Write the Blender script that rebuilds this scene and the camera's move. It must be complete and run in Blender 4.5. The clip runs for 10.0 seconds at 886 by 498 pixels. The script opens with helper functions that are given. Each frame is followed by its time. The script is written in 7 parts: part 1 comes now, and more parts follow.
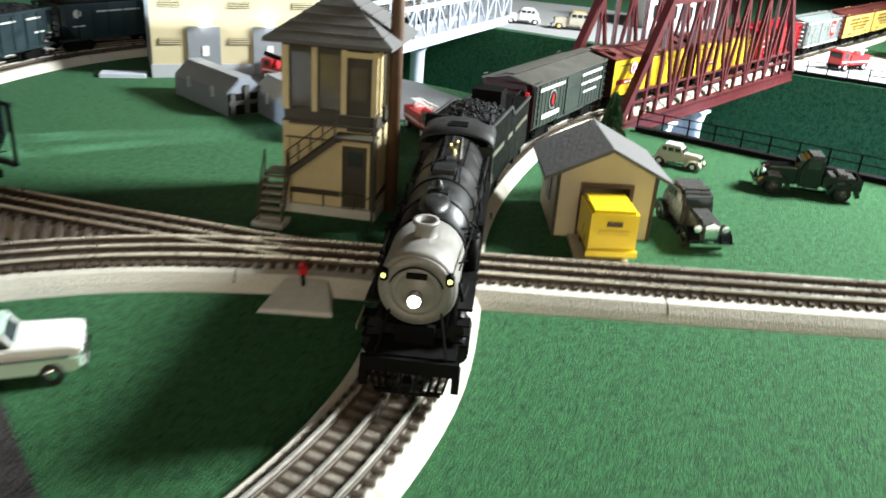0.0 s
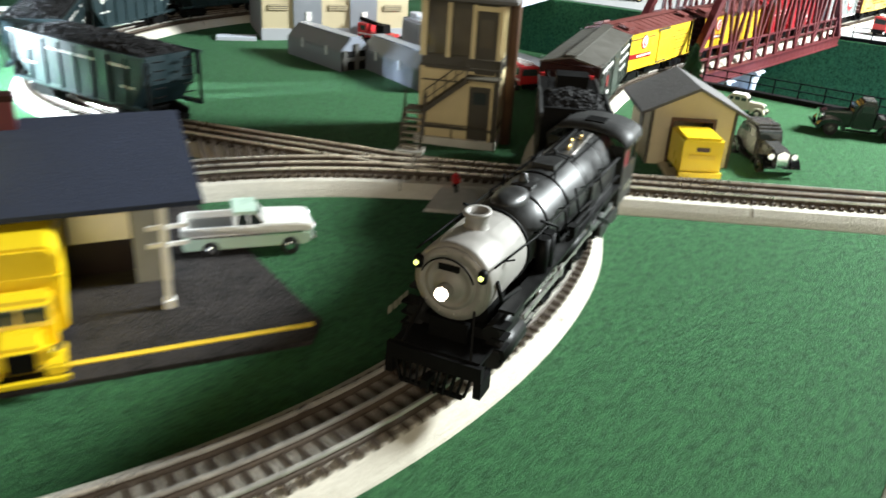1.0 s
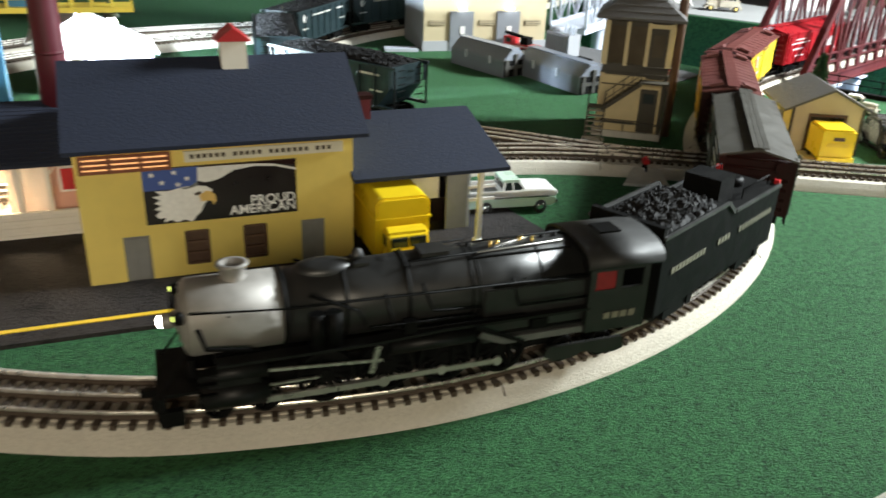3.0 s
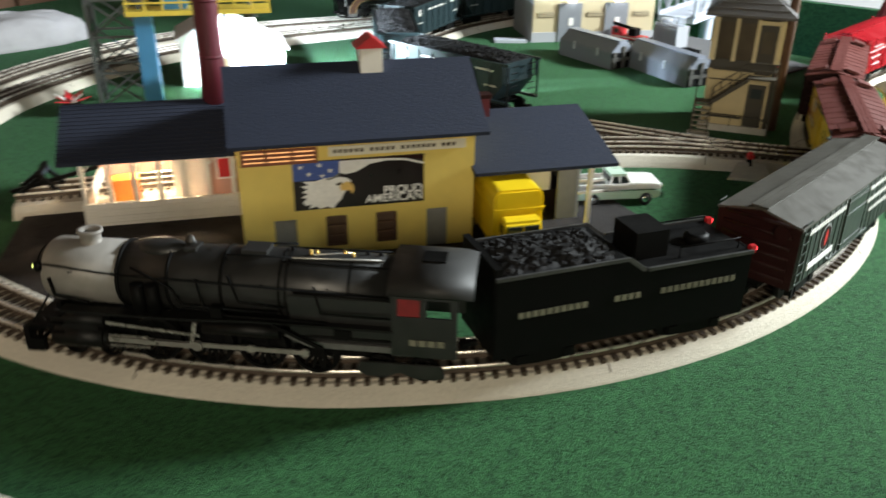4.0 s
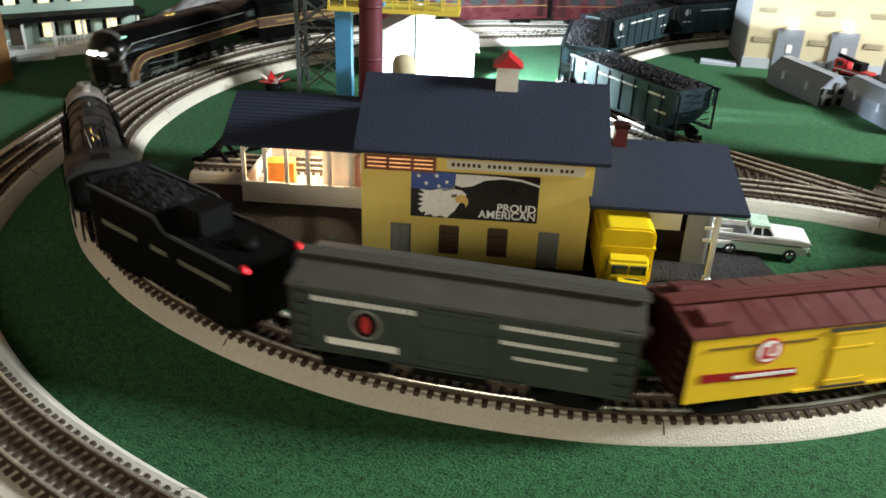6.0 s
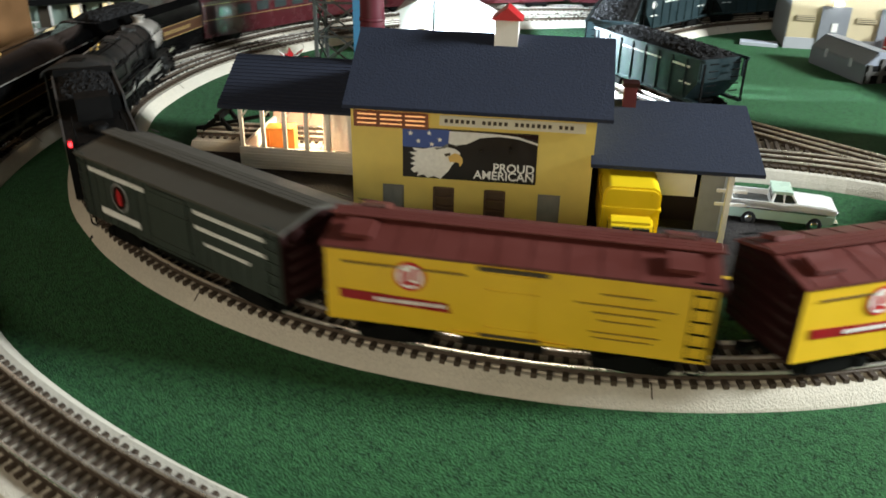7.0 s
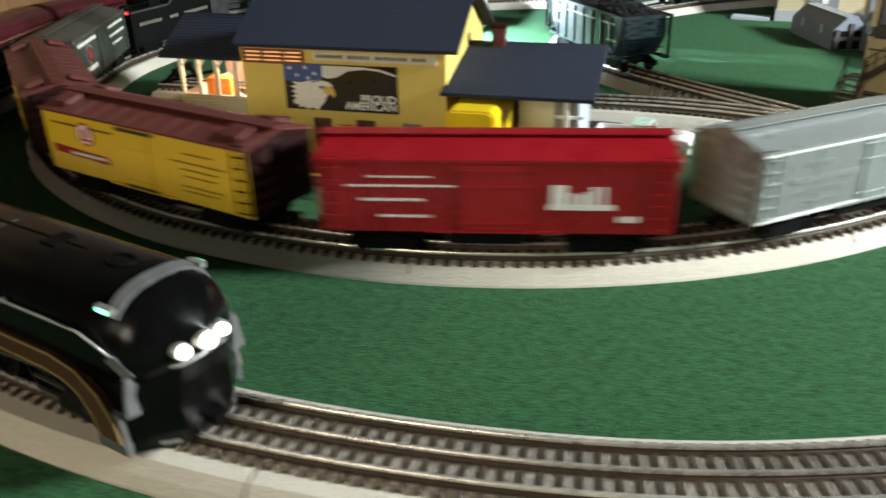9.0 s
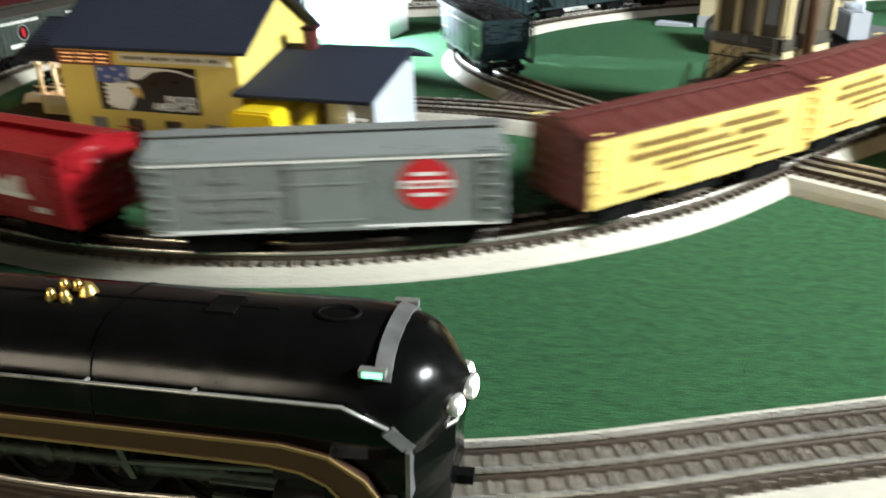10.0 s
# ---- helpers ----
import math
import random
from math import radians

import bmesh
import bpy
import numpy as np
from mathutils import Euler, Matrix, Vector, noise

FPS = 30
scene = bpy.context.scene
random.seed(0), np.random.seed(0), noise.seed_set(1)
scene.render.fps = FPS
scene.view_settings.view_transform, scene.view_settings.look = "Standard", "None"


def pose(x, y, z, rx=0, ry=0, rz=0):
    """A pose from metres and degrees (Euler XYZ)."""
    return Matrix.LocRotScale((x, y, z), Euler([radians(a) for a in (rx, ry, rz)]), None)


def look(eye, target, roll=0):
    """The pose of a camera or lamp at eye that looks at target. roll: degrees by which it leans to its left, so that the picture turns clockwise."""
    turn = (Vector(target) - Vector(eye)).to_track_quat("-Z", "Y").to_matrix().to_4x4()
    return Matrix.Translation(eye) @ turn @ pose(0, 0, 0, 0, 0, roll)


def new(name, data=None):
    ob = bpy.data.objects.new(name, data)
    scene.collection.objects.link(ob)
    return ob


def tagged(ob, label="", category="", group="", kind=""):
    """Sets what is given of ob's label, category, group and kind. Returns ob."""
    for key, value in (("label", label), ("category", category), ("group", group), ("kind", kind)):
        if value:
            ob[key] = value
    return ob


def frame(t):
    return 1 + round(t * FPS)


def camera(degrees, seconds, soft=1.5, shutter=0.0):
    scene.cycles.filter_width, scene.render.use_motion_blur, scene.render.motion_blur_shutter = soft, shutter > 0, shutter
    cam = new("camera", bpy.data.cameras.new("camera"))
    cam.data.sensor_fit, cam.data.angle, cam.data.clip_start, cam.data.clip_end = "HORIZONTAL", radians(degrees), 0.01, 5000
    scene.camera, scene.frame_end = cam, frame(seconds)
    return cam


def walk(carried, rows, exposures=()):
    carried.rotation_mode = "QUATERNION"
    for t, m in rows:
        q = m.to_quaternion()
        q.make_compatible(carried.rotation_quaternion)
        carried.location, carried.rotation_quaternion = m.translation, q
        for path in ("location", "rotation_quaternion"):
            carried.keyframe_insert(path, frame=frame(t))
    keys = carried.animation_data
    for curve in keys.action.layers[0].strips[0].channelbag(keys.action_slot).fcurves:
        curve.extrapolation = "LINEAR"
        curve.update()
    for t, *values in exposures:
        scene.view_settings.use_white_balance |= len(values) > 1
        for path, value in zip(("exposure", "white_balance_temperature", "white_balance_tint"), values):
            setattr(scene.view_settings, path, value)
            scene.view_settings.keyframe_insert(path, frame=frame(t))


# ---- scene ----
# ---------------- camera ----------------
cam = camera(58.2, 10.0, soft=1.6, shutter=0.8)
METRES, EYE, TILT, LEAN, TURN = 1.174, 0.2475, 0.0, 0.0, 0.0
ROWS = [
    (0.0, 0.0, 0.0, 0.0, 1.62, -23.4, -3.75),
    (0.5, -0.0219, -0.0604, -0.0015, 2.45, -24.04, -2.96),
    (1.0, -0.0681, -0.1212, -0.0047, 3.31, -24.85, -3.28),
    (1.5, -0.1175, -0.1931, 0.003, 2.85, -24.51, -2.97),
    (2.0, -0.1524, -0.2474, 0.0104, 3.33, -23.91, -2.9),
    (2.5, -0.1751, -0.2753, 0.0147, 4.57, -24.04, -2.78),
    (4.0, -0.192, -0.3434, 0.05, 13.77, -26.08, -0.63),
    (4.5, -0.1957, -0.3688, 0.0631, 17.29, -26.63, -0.25),
    (5.0, -0.1718, -0.3683, 0.0788, 21.25, -27.09, -0.36),
    (5.5, -0.1347, -0.3425, 0.0788, 28.08, -26.82, -1.46),
    (7.0, -0.0892, -0.2801, 0.031, 35.57, -26.49, -0.98),
    (7.5, -0.0409, -0.2707, 0.0144, 39.93, -24.86, 0.19),
    (8.0, 0.0068, -0.2727, 0.008, 42.19, -24.74, 1.51),
    (8.5, 0.0483, -0.2647, -0.0007, 42.89, -24.75, 1.24),
    (9.0, 0.0992, -0.2316, -0.0036, 43.25, -25.61, 1.17),
    (9.5, 0.1562, -0.1796, -0.0045, 44.61, -24.95, 1.82),
    (10.0, 0.2306, -0.0997, -0.0138, 46.61, -24.87, 1.64),
]
EXPOSURES = [(0.0, 0.10), (2.5, 0.05), (5.0, 0.0), (7.5, -0.12), (8.5, -0.20), (10.0, -0.20)]
walk(cam, [(t, pose(0, 0, EYE, TILT, LEAN, TURN) @ pose(METRES * x, METRES * y, METRES * z, 90 + pitch, roll, yaw)) for t, x, y, z, yaw, pitch, roll in ROWS], EXPOSURES)

# ---------------- light ----------------
world = bpy.data.worlds.new("world")
scene.world = world
world.use_nodes = True
world.node_tree.nodes["Background"].inputs[0].default_value = (0.9, 0.95, 1.0, 1)
world.node_tree.nodes["Background"].inputs[1].default_value = 0.0


def area_lamp(name, eye, target, sx, sy, power, colour):
    d = bpy.data.lights.new(name, "AREA")
    d.shape, d.size, d.size_y, d.energy, d.color = "RECTANGLE", sx, sy, power, colour
    ob = new(name, d)
    ob.matrix_world = look(eye, target)
    return ob


def point_lamp(name, at, power, colour, radius=0.01):
    d = bpy.data.lights.new(name, "POINT")
    d.energy, d.color, d.shadow_soft_size = power, colour, radius
    ob = new(name, d)
    ob.location = at
    return ob


# Unseen key lamp at the right, set for the direction of the cast shadows.
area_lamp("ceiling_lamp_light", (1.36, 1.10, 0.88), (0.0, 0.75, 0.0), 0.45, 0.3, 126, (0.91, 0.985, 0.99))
# Fill added behind the camera to brighten the faces turned towards it.
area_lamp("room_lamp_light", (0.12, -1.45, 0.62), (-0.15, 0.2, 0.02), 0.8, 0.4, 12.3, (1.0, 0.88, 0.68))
d = bpy.data.lights.new("work_lamp_light", "SPOT")
d.energy, d.color, d.shadow_soft_size, d.spot_size, d.spot_blend = 40.0, (0.74, 0.89, 1.0), 0.008, math.radians(158), 0.3
new("work_lamp_light", d).matrix_world = look((-0.735, 0.600, 0.104), (-0.690, 0.80, 0.02))
point_lamp("cabin_bulb_light", (-0.66, 0.225, 0.055), 0.5, (1.0, 0.76, 0.46), 0.006)


# ---------------- materials ----------------
def mat(name, rgb, rough=0.5, metal=0.0, var=0.2, scale=60.0, bump=0.0, emit=0.0, coarse=6.0, cw=1.0, bscale=None, coat=0.0, spec=0.5, sharp=1.0, sheen=0.0):
    m = bpy.data.materials.new(name)
    m.use_nodes = True
    nt = m.node_tree
    b = nt.nodes["Principled BSDF"]
    b.inputs["Roughness"].default_value, b.inputs["Metallic"].default_value = rough, metal
    b.inputs["Coat Weight"].default_value = coat
    b.inputs["Specular IOR Level"].default_value = spec
    b.inputs["Sheen Weight"].default_value = sheen
    b.inputs["Sheen Roughness"].default_value = 0.5
    b.inputs["Sheen Tint"].default_value = (0.55, 0.95, 0.80, 1)
    tc = nt.nodes.new("ShaderNodeTexCoord")
    if var > 0:
        n1, n2 = nt.nodes.new("ShaderNodeTexNoise"), nt.nodes.new("ShaderNodeTexNoise")
        n1.inputs["Scale"].default_value, n2.inputs["Scale"].default_value = scale, coarse
        n1.inputs["Detail"].default_value = 6
        n2.inputs["Detail"].default_value = 3
        add = nt.nodes.new("ShaderNodeMath")
        add.operation = "ADD"
        cmix = nt.nodes.new("ShaderNodeMath")
        cmix.operation, cmix.inputs[1].default_value, cmix.inputs[2].default_value = "MULTIPLY_ADD", cw, 0.5 * (1 - cw)
        info = nt.nodes.new("ShaderNodeObjectInfo")
        mul = nt.nodes.new("ShaderNodeMath")
        mul.operation, mul.inputs[1].default_value = "MULTIPLY_ADD", 0.3
        nt.links.new(tc.outputs["Object"], n1.inputs["Vector"])
        nt.links.new(tc.outputs["Object"], n2.inputs["Vector"])
        nt.links.new(n1.outputs["Fac"], add.inputs[0])
        nt.links.new(n2.outputs["Fac"], cmix.inputs[0])
        nt.links.new(cmix.outputs[0], add.inputs[1])
        nt.links.new(info.outputs["Random"], mul.inputs[0])
        nt.links.new(add.outputs[0], mul.inputs[2])
        ramp = nt.nodes.new("ShaderNodeMapRange")
        ramp.inputs["From Min"].default_value, ramp.inputs["From Max"].default_value = 1.15 - 0.4 / sharp, 1.15 + 0.4 / sharp
        ramp.inputs["To Min"].default_value, ramp.inputs["To Max"].default_value = 1 - var, 1 + var
        nt.links.new(mul.outputs[0], ramp.inputs["Value"])
        mix = nt.nodes.new("ShaderNodeVectorMath")
        mix.operation = "SCALE"
        mix.inputs[0].default_value = rgb
        nt.links.new(ramp.outputs[0], mix.inputs["Scale"])
        nt.links.new(mix.outputs[0], b.inputs["Base Color"])
        rr = nt.nodes.new("ShaderNodeMapRange")
        rr.inputs["From Min"].default_value, rr.inputs["From Max"].default_value = 0.7, 1.3
        rr.inputs["To Min"].default_value, rr.inputs["To Max"].default_value = max(0.03, rough - 0.12), min(1, rough + 0.12)
        nt.links.new(add.outputs[0], rr.inputs["Value"])
        nt.links.new(rr.outputs[0], b.inputs["Roughness"])
    else:
        b.inputs["Base Color"].default_value = (*rgb, 1)
    if bump > 0:
        n3, bp = nt.nodes.new("ShaderNodeTexNoise"), nt.nodes.new("ShaderNodeBump")
        n3.inputs["Scale"].default_value = bscale or scale
        n3.inputs["Detail"].default_value = 8
        bp.inputs["Strength"].default_value, bp.inputs["Distance"].default_value = bump, 0.002
        nt.links.new(tc.outputs["Object"], n3.inputs["Vector"])
        nt.links.new(n3.outputs["Fac"], bp.inputs["Height"])
        nt.links.new(bp.outputs[0], b.inputs["Normal"])
    if emit > 0:
        b.inputs["Emission Color"].default_value = (*rgb, 1)
        b.inputs["Emission Strength"].default_value = emit
    return m


FELT = mat("green_felt", (0.0235, 0.081, 0.0290), 0.95, var=0.58, scale=460, bump=1.0, coarse=150, cw=0.55, bscale=700, spec=0.12, sharp=2.7, sheen=0.052)
BED = mat("ballast_grey", (0.56, 0.52, 0.44), 0.9, var=0.12, scale=420, bump=0.45, coarse=14, bscale=700, spec=0.3, sharp=1.2)
TIE = mat("tie_brown", (0.062, 0.045, 0.032), 0.75, var=0.4, scale=300, spec=0.3)
RAIL = mat("rail_steel", (0.74, 0.70, 0.63), 0.30, 0.75, var=0.3, scale=150)
RAILWEB = mat("rail_web_brown", (0.072, 0.052, 0.036), 0.6, 0.2, var=0.3, scale=150)
BALLAST = mat("ballast_between_rails", (0.52, 0.47, 0.39), 0.9, var=0.22, scale=420, bump=0.5, coarse=30, bscale=700, spec=0.25, sharp=1.2)
ASPHALT = mat("asphalt_mat", (0.0190, 0.0165, 0.0160), 0.85, var=0.9, scale=520, bump=0.9, sharp=2.4, cw=0.7, spec=0.2, coarse=60)
YARD = mat("yard_grey", (0.11, 0.11, 0.115), 0.9, var=0.2, scale=250, bump=0.3)
YLINE = mat("yellow_line", (0.75, 0.5, 0.03), 0.6, var=0.12, scale=200)
RIVER = mat("river_blue", (0.08, 0.2, 0.45), 0.25, var=0.2, scale=40, bump=0.2)
BLACK = mat("loco_black", (0.0165, 0.0165, 0.016), 0.42, var=0.4, scale=90, spec=0.48)
SATIN = mat("satin_black", (0.0038, 0.0038, 0.0038), 0.6, var=0.25, scale=120, spec=0.08)
GLOSS = mat("gloss_black", (0.0028, 0.0028, 0.0028), 0.20, var=0.3, scale=80, spec=0.20)
GRAPHITE = mat("graphite", (0.235, 0.22, 0.20), 0.56, 0.25, var=0.2, scale=120)
STEEL = mat("bright_steel", (0.40, 0.39, 0.36), 0.34, 0.6, var=0.25, scale=150)
BRASS = mat("brass", (0.75, 0.52, 0.16), 0.3, 0.9, var=0.1, scale=200)
COAL = mat("coal", (0.012, 0.012, 0.0128), 0.75, var=0.6, scale=300, bump=0.5, spec=0.16)
LAMP = mat("headlamp_glow", (1.0, 0.84, 0.70), 0.3, var=0, emit=26)
REDGLOW = mat("red_marker_glow", (1.0, 0.04, 0.05), 0.3, var=0, emit=5)
GREENGLOW = mat("green_marker_glow", (0.25, 1.0, 0.6), 0.3, var=0, emit=3)
YELLOWGLOW = mat("yellow_marker_glow", (0.85, 1.0, 0.22), 0.3, var=0, emit=2.2)
BLIND = mat("dark_red_blind", (0.17, 0.008, 0.010), 0.6, var=0.5, scale=160)
RED = mat("red_paint", (0.5, 0.02, 0.025), 0.4, var=0.12, scale=100)
REDCAR = mat("red_car_paint", (0.28, 0.007, 0.012), 0.35, var=0.12, scale=60)
YELLOW = mat("reefer_yellow", (0.72, 0.46, 0.02), 0.4, var=0.08, scale=60)
CREAMY = mat("pale_yellow_paint", (0.75, 0.55, 0.16), 0.42, var=0.08, scale=60)
BROWNROOF = mat("oxide_red_roof", (0.11, 0.026, 0.021), 0.5, var=0.15, scale=80)
# Oxide taken near black to carry the shade between coupled cars.
OXIDE = mat("oxide_end", (0.019, 0.0048, 0.0046), 0.6, var=0.2, scale=80, spec=0.15)
BRGREEN = mat("boxcar_green", (0.033, 0.042, 0.035), 0.45, var=0.1, scale=70)
GREYROOF = mat("boxcar_grey_roof", (0.060, 0.056, 0.046), 0.55, var=0.15, scale=90)
SILVER = mat("silver_grey_paint", (0.25, 0.272, 0.264), 0.35, 0.2, var=0.10, scale=70)
# Paler grey paints the highlight along the tender's rim.
RIMGREY = mat("worn_grey_edge", (0.055, 0.055, 0.054), 0.5, 0.3, var=0.4, scale=120)
ASHPAN = mat("ash_grey", (0.13, 0.13, 0.128), 0.45, 0.3, var=0.4, scale=150)
# Darker grey-green for the running gear of train B.
GEARGREY = mat("oiled_gear_grey", (0.095, 0.105, 0.090), 0.4, 0.5, var=0.35, scale=150)
CABROOF = mat("cab_roof_black", (0.020, 0.020, 0.0195), 0.62, var=0.3, scale=90, spec=0.3)
WEATHERED = mat("weathered_wood", (0.24, 0.22, 0.17), 0.75, var=0.3, scale=120)
CYLBLACK = mat("sooty_black", (0.006, 0.006, 0.0058), 0.5, var=0.35, scale=110, spec=0.22)
WHITE = mat("white_paint", (0.78, 0.77, 0.74), 0.5, var=0.08, scale=120)
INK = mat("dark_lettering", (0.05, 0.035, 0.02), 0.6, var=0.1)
MAROON = mat("tuscan_maroon", (0.06, 0.01, 0.013), 0.3, var=0.1, scale=60)
GOLD = mat("gold_stripe", (0.30, 0.20, 0.08), 0.4, 0.3, var=0.1, scale=90)
BROWNBAND = mat("brown_band", (0.055, 0.023, 0.011), 0.4, var=0.15, scale=90)
DOCKWHITE = mat("dock_grey_white", (0.40, 0.43, 0.47), 0.65, var=0.08, scale=90)
TOWERPANE = mat("tower_pane", (0.085, 0.07, 0.05), 0.10, var=0.3, scale=50)
DARKGREEN = mat("hopper_dark_green", (0.0075, 0.020, 0.024), 0.45, var=0.25, scale=90)
HEADWHITE = mat("lamp_white_glow", (1.0, 0.95, 0.85), 0.3, var=0, emit=12)
BREWYEL = mat("brewery_yellow", (0.74, 0.57, 0.14), 0.6, var=0.07, scale=90, bump=0.05)
NAVY = mat("navy_shingle", (0.017, 0.022, 0.040), 0.85, var=0.25, scale=200, bump=0.3, bscale=500, spec=0.3)
SIDING = mat("white_siding", (0.82, 0.79, 0.72), 0.6, var=0.07, scale=90)
GREYDOOR = mat("grey_door", (0.2, 0.2, 0.19), 0.6, var=0.15, scale=120)
DARKWIN = mat("dark_window", (0.10, 0.06, 0.045), 0.2, var=0.2, scale=60)
ORANGE = mat("orange_crate", (0.8, 0.3, 0.05), 0.6, var=0.15, scale=150)
PINK = mat("pink_partition", (0.62, 0.36, 0.28), 0.7, var=0.08, scale=90)
TAN = mat("tan_wall", (0.5, 0.42, 0.27), 0.65, var=0.1, scale=80)
TOWERY = mat("tower_cream", (0.54, 0.44, 0.24), 0.65, var=0.12, scale=80)
OLIVE = mat("olive_trim", (0.040, 0.033, 0.020), 0.6, var=0.2, scale=90)
WOODBROWN = mat("brown_wood", (0.10, 0.05, 0.025), 0.6, var=0.3, scale=60)
GREYSHINGLE = mat("grey_shingle", (0.105, 0.10, 0.098), 0.85, var=0.2, scale=250, bump=0.3)
CONCRETE = mat("concrete", (0.5, 0.48, 0.43), 0.85, var=0.15, scale=160, bump=0.2)
VANYEL = mat("truck_yellow", (0.85, 0.6, 0.015), 0.35, var=0.06, scale=60)
MINT = mat("pale_mint", (0.5, 0.66, 0.55), 0.3, var=0.06, scale=60)
GLASS = mat("dark_glass", (0.03, 0.04, 0.04), 0.08, var=0)
TYRE = mat("tyre", (0.025, 0.025, 0.026), 0.8, var=0.15, scale=150, spec=0.25)
CHROME = mat("chrome", (0.75, 0.75, 0.75), 0.12, 1.0, var=0)
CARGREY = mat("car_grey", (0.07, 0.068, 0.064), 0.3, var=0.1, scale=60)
CARBLACK = mat("car_black", (0.005, 0.0055, 0.0055), 0.22, var=0.2, scale=60)
BEIGE = mat("car_beige", (0.5, 0.45, 0.36), 0.35, var=0.1, scale=60)
CRATEGREY = mat("metal_shed_grey", (0.20, 0.22, 0.265), 0.45, 0.2, var=0.1, scale=70)
PLANTGREY = mat("plant_grey", (0.36, 0.37, 0.40), 0.7, var=0.06, scale=60)
PLANTCREAM = mat("plant_cream", (0.52, 0.44, 0.28), 0.7, var=0.06, scale=60)
DOORGREY = mat("steel_door_grey", (0.20, 0.215, 0.24), 0.5, var=0.08, scale=60)
BRIDGE = mat("bridge_maroon", (0.075, 0.013, 0.014), 0.42, var=0.2, scale=90, spec=0.35)
PIERWHITE = mat("pier_white", (0.50, 0.53, 0.60), 0.7, var=0.08, scale=80)
BLUEPOST = mat("blue_post", (0.06, 0.25, 0.48), 0.45, var=0.1, scale=60)
GIRDER = mat("girder_grey", (0.075, 0.085, 0.085), 0.5, 0.2, var=0.15, scale=90)
HAND = mat("railing_yellow", (0.8, 0.6, 0.08), 0.45, var=0.08)
HOUSEG = mat("house_sage", (0.32, 0.42, 0.36), 0.65, var=0.08, scale=60)
CHIMNEY = mat("chimney_maroon", (0.095, 0.012, 0.022), 0.5, var=0.15, scale=80)
AMBER = mat("amber_vent_glow", (1.0, 0.50, 0.20), 0.4, var=0, emit=0.9)
VENTWOOD = mat("vent_brown", (0.19, 0.06, 0.025), 0.6, var=0.2, scale=200)
WINGLOW = mat("warm_window_glow", (1.0, 0.80, 0.45), 0.4, var=0, emit=1.2)
PANEL = mat("wood_panelling", (0.09, 0.04, 0.018), 0.5, var=0.4, scale=18, coarse=3)
OCHRE = mat("ochre_timber", (0.17, 0.082, 0.028), 0.55, var=0.4, scale=22, coarse=4)
SNOW = mat("snow_white", (0.36, 0.355, 0.375), 0.85, var=0.10, scale=60, bump=0.4)
PALE = mat("pale_road", (0.36, 0.36, 0.36), 0.85, var=0.1, scale=90)
LEAF = mat("pine_green", (0.03, 0.09, 0.035), 0.8, var=0.4, scale=120)
# Dark so that the unseen room bounces little fill light.
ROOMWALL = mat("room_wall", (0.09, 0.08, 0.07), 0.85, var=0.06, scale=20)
BLUEFLAG = mat("flag_blue", (0.05, 0.09, 0.3), 0.5, var=0.1)
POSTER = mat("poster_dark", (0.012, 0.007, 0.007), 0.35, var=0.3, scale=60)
FEATHER = mat("feather_white", (0.72, 0.7, 0.66), 0.6, var=0.15, scale=300)
BEAK = mat("beak_yellow", (0.65, 0.42, 0.12), 0.5, var=0.1)
DULL = mat("dull_lettering", (0.17, 0.165, 0.12), 0.6, var=0.3, scale=300)
STENCIL = mat("faded_stencil", (0.24, 0.25, 0.245), 0.6, var=0.2, scale=300)
STENCILY = mat("brown_stencil", (0.20, 0.115, 0.025), 0.6, var=0.2, scale=300)
SIGNCREAM = mat("sign_cream", (0.66, 0.62, 0.5), 0.6, var=0.06)


# ---------------- mesh tools ----------------
def bx(bm, x0, x1, y0, y1, z0, z1, m=None):
    v = [bm.verts.new((x, y, z)) for z in (z0, z1) for x, y in ((x0, y0), (x1, y0), (x1, y1), (x0, y1))]
    for f in ((3, 2, 1, 0), (4, 5, 6, 7), (0, 1, 5, 4), (1, 2, 6, 5), (2, 3, 7, 6), (3, 0, 4, 7)):
        bm.faces.new([v[i] for i in f])
    if m is not None:
        for q in v:
            q.co = m @ q.co
    return v


def cyl(bm, p0, p1, r0, r1=None, n=16, caps=True):
    p0, p1 = Vector(p0), Vector(p1)
    r1 = r0 if r1 is None else r1
    q = (p1 - p0).to_track_quat("Z", "Y")
    a, b = [], []
    for k in range(n):
        w = 2 * math.pi * k / n
        d = q @ Vector((math.cos(w), math.sin(w), 0))
        a.append(bm.verts.new(p0 + d * r0))
        b.append(bm.verts.new(p1 + d * r1))
    for k in range(n):
        f = bm.faces.new((a[k], a[(k + 1) % n], b[(k + 1) % n], b[k]))
        f.smooth = True
    if caps:
        bm.faces.new(list(reversed(a)))
        bm.faces.new(b)


def lathe(bm, profile, m=None, n=20):
    """profile: (radius, height) from bottom to top, about z."""
    m = m or Matrix()
    rings = []
    for r, h in profile:
        rings.append([bm.verts.new(m @ Vector((r * math.cos(2 * math.pi * k / n), r * math.sin(2 * math.pi * k / n), h))) for k in range(n)])
    for a, b in zip(rings, rings[1:]):
        for k in range(n):
            f = bm.faces.new((a[k], a[(k + 1) % n], b[(k + 1) % n], b[k]))
            f.smooth = True
    bm.faces.new(list(reversed(rings[0])))
    bm.faces.new(rings[-1])


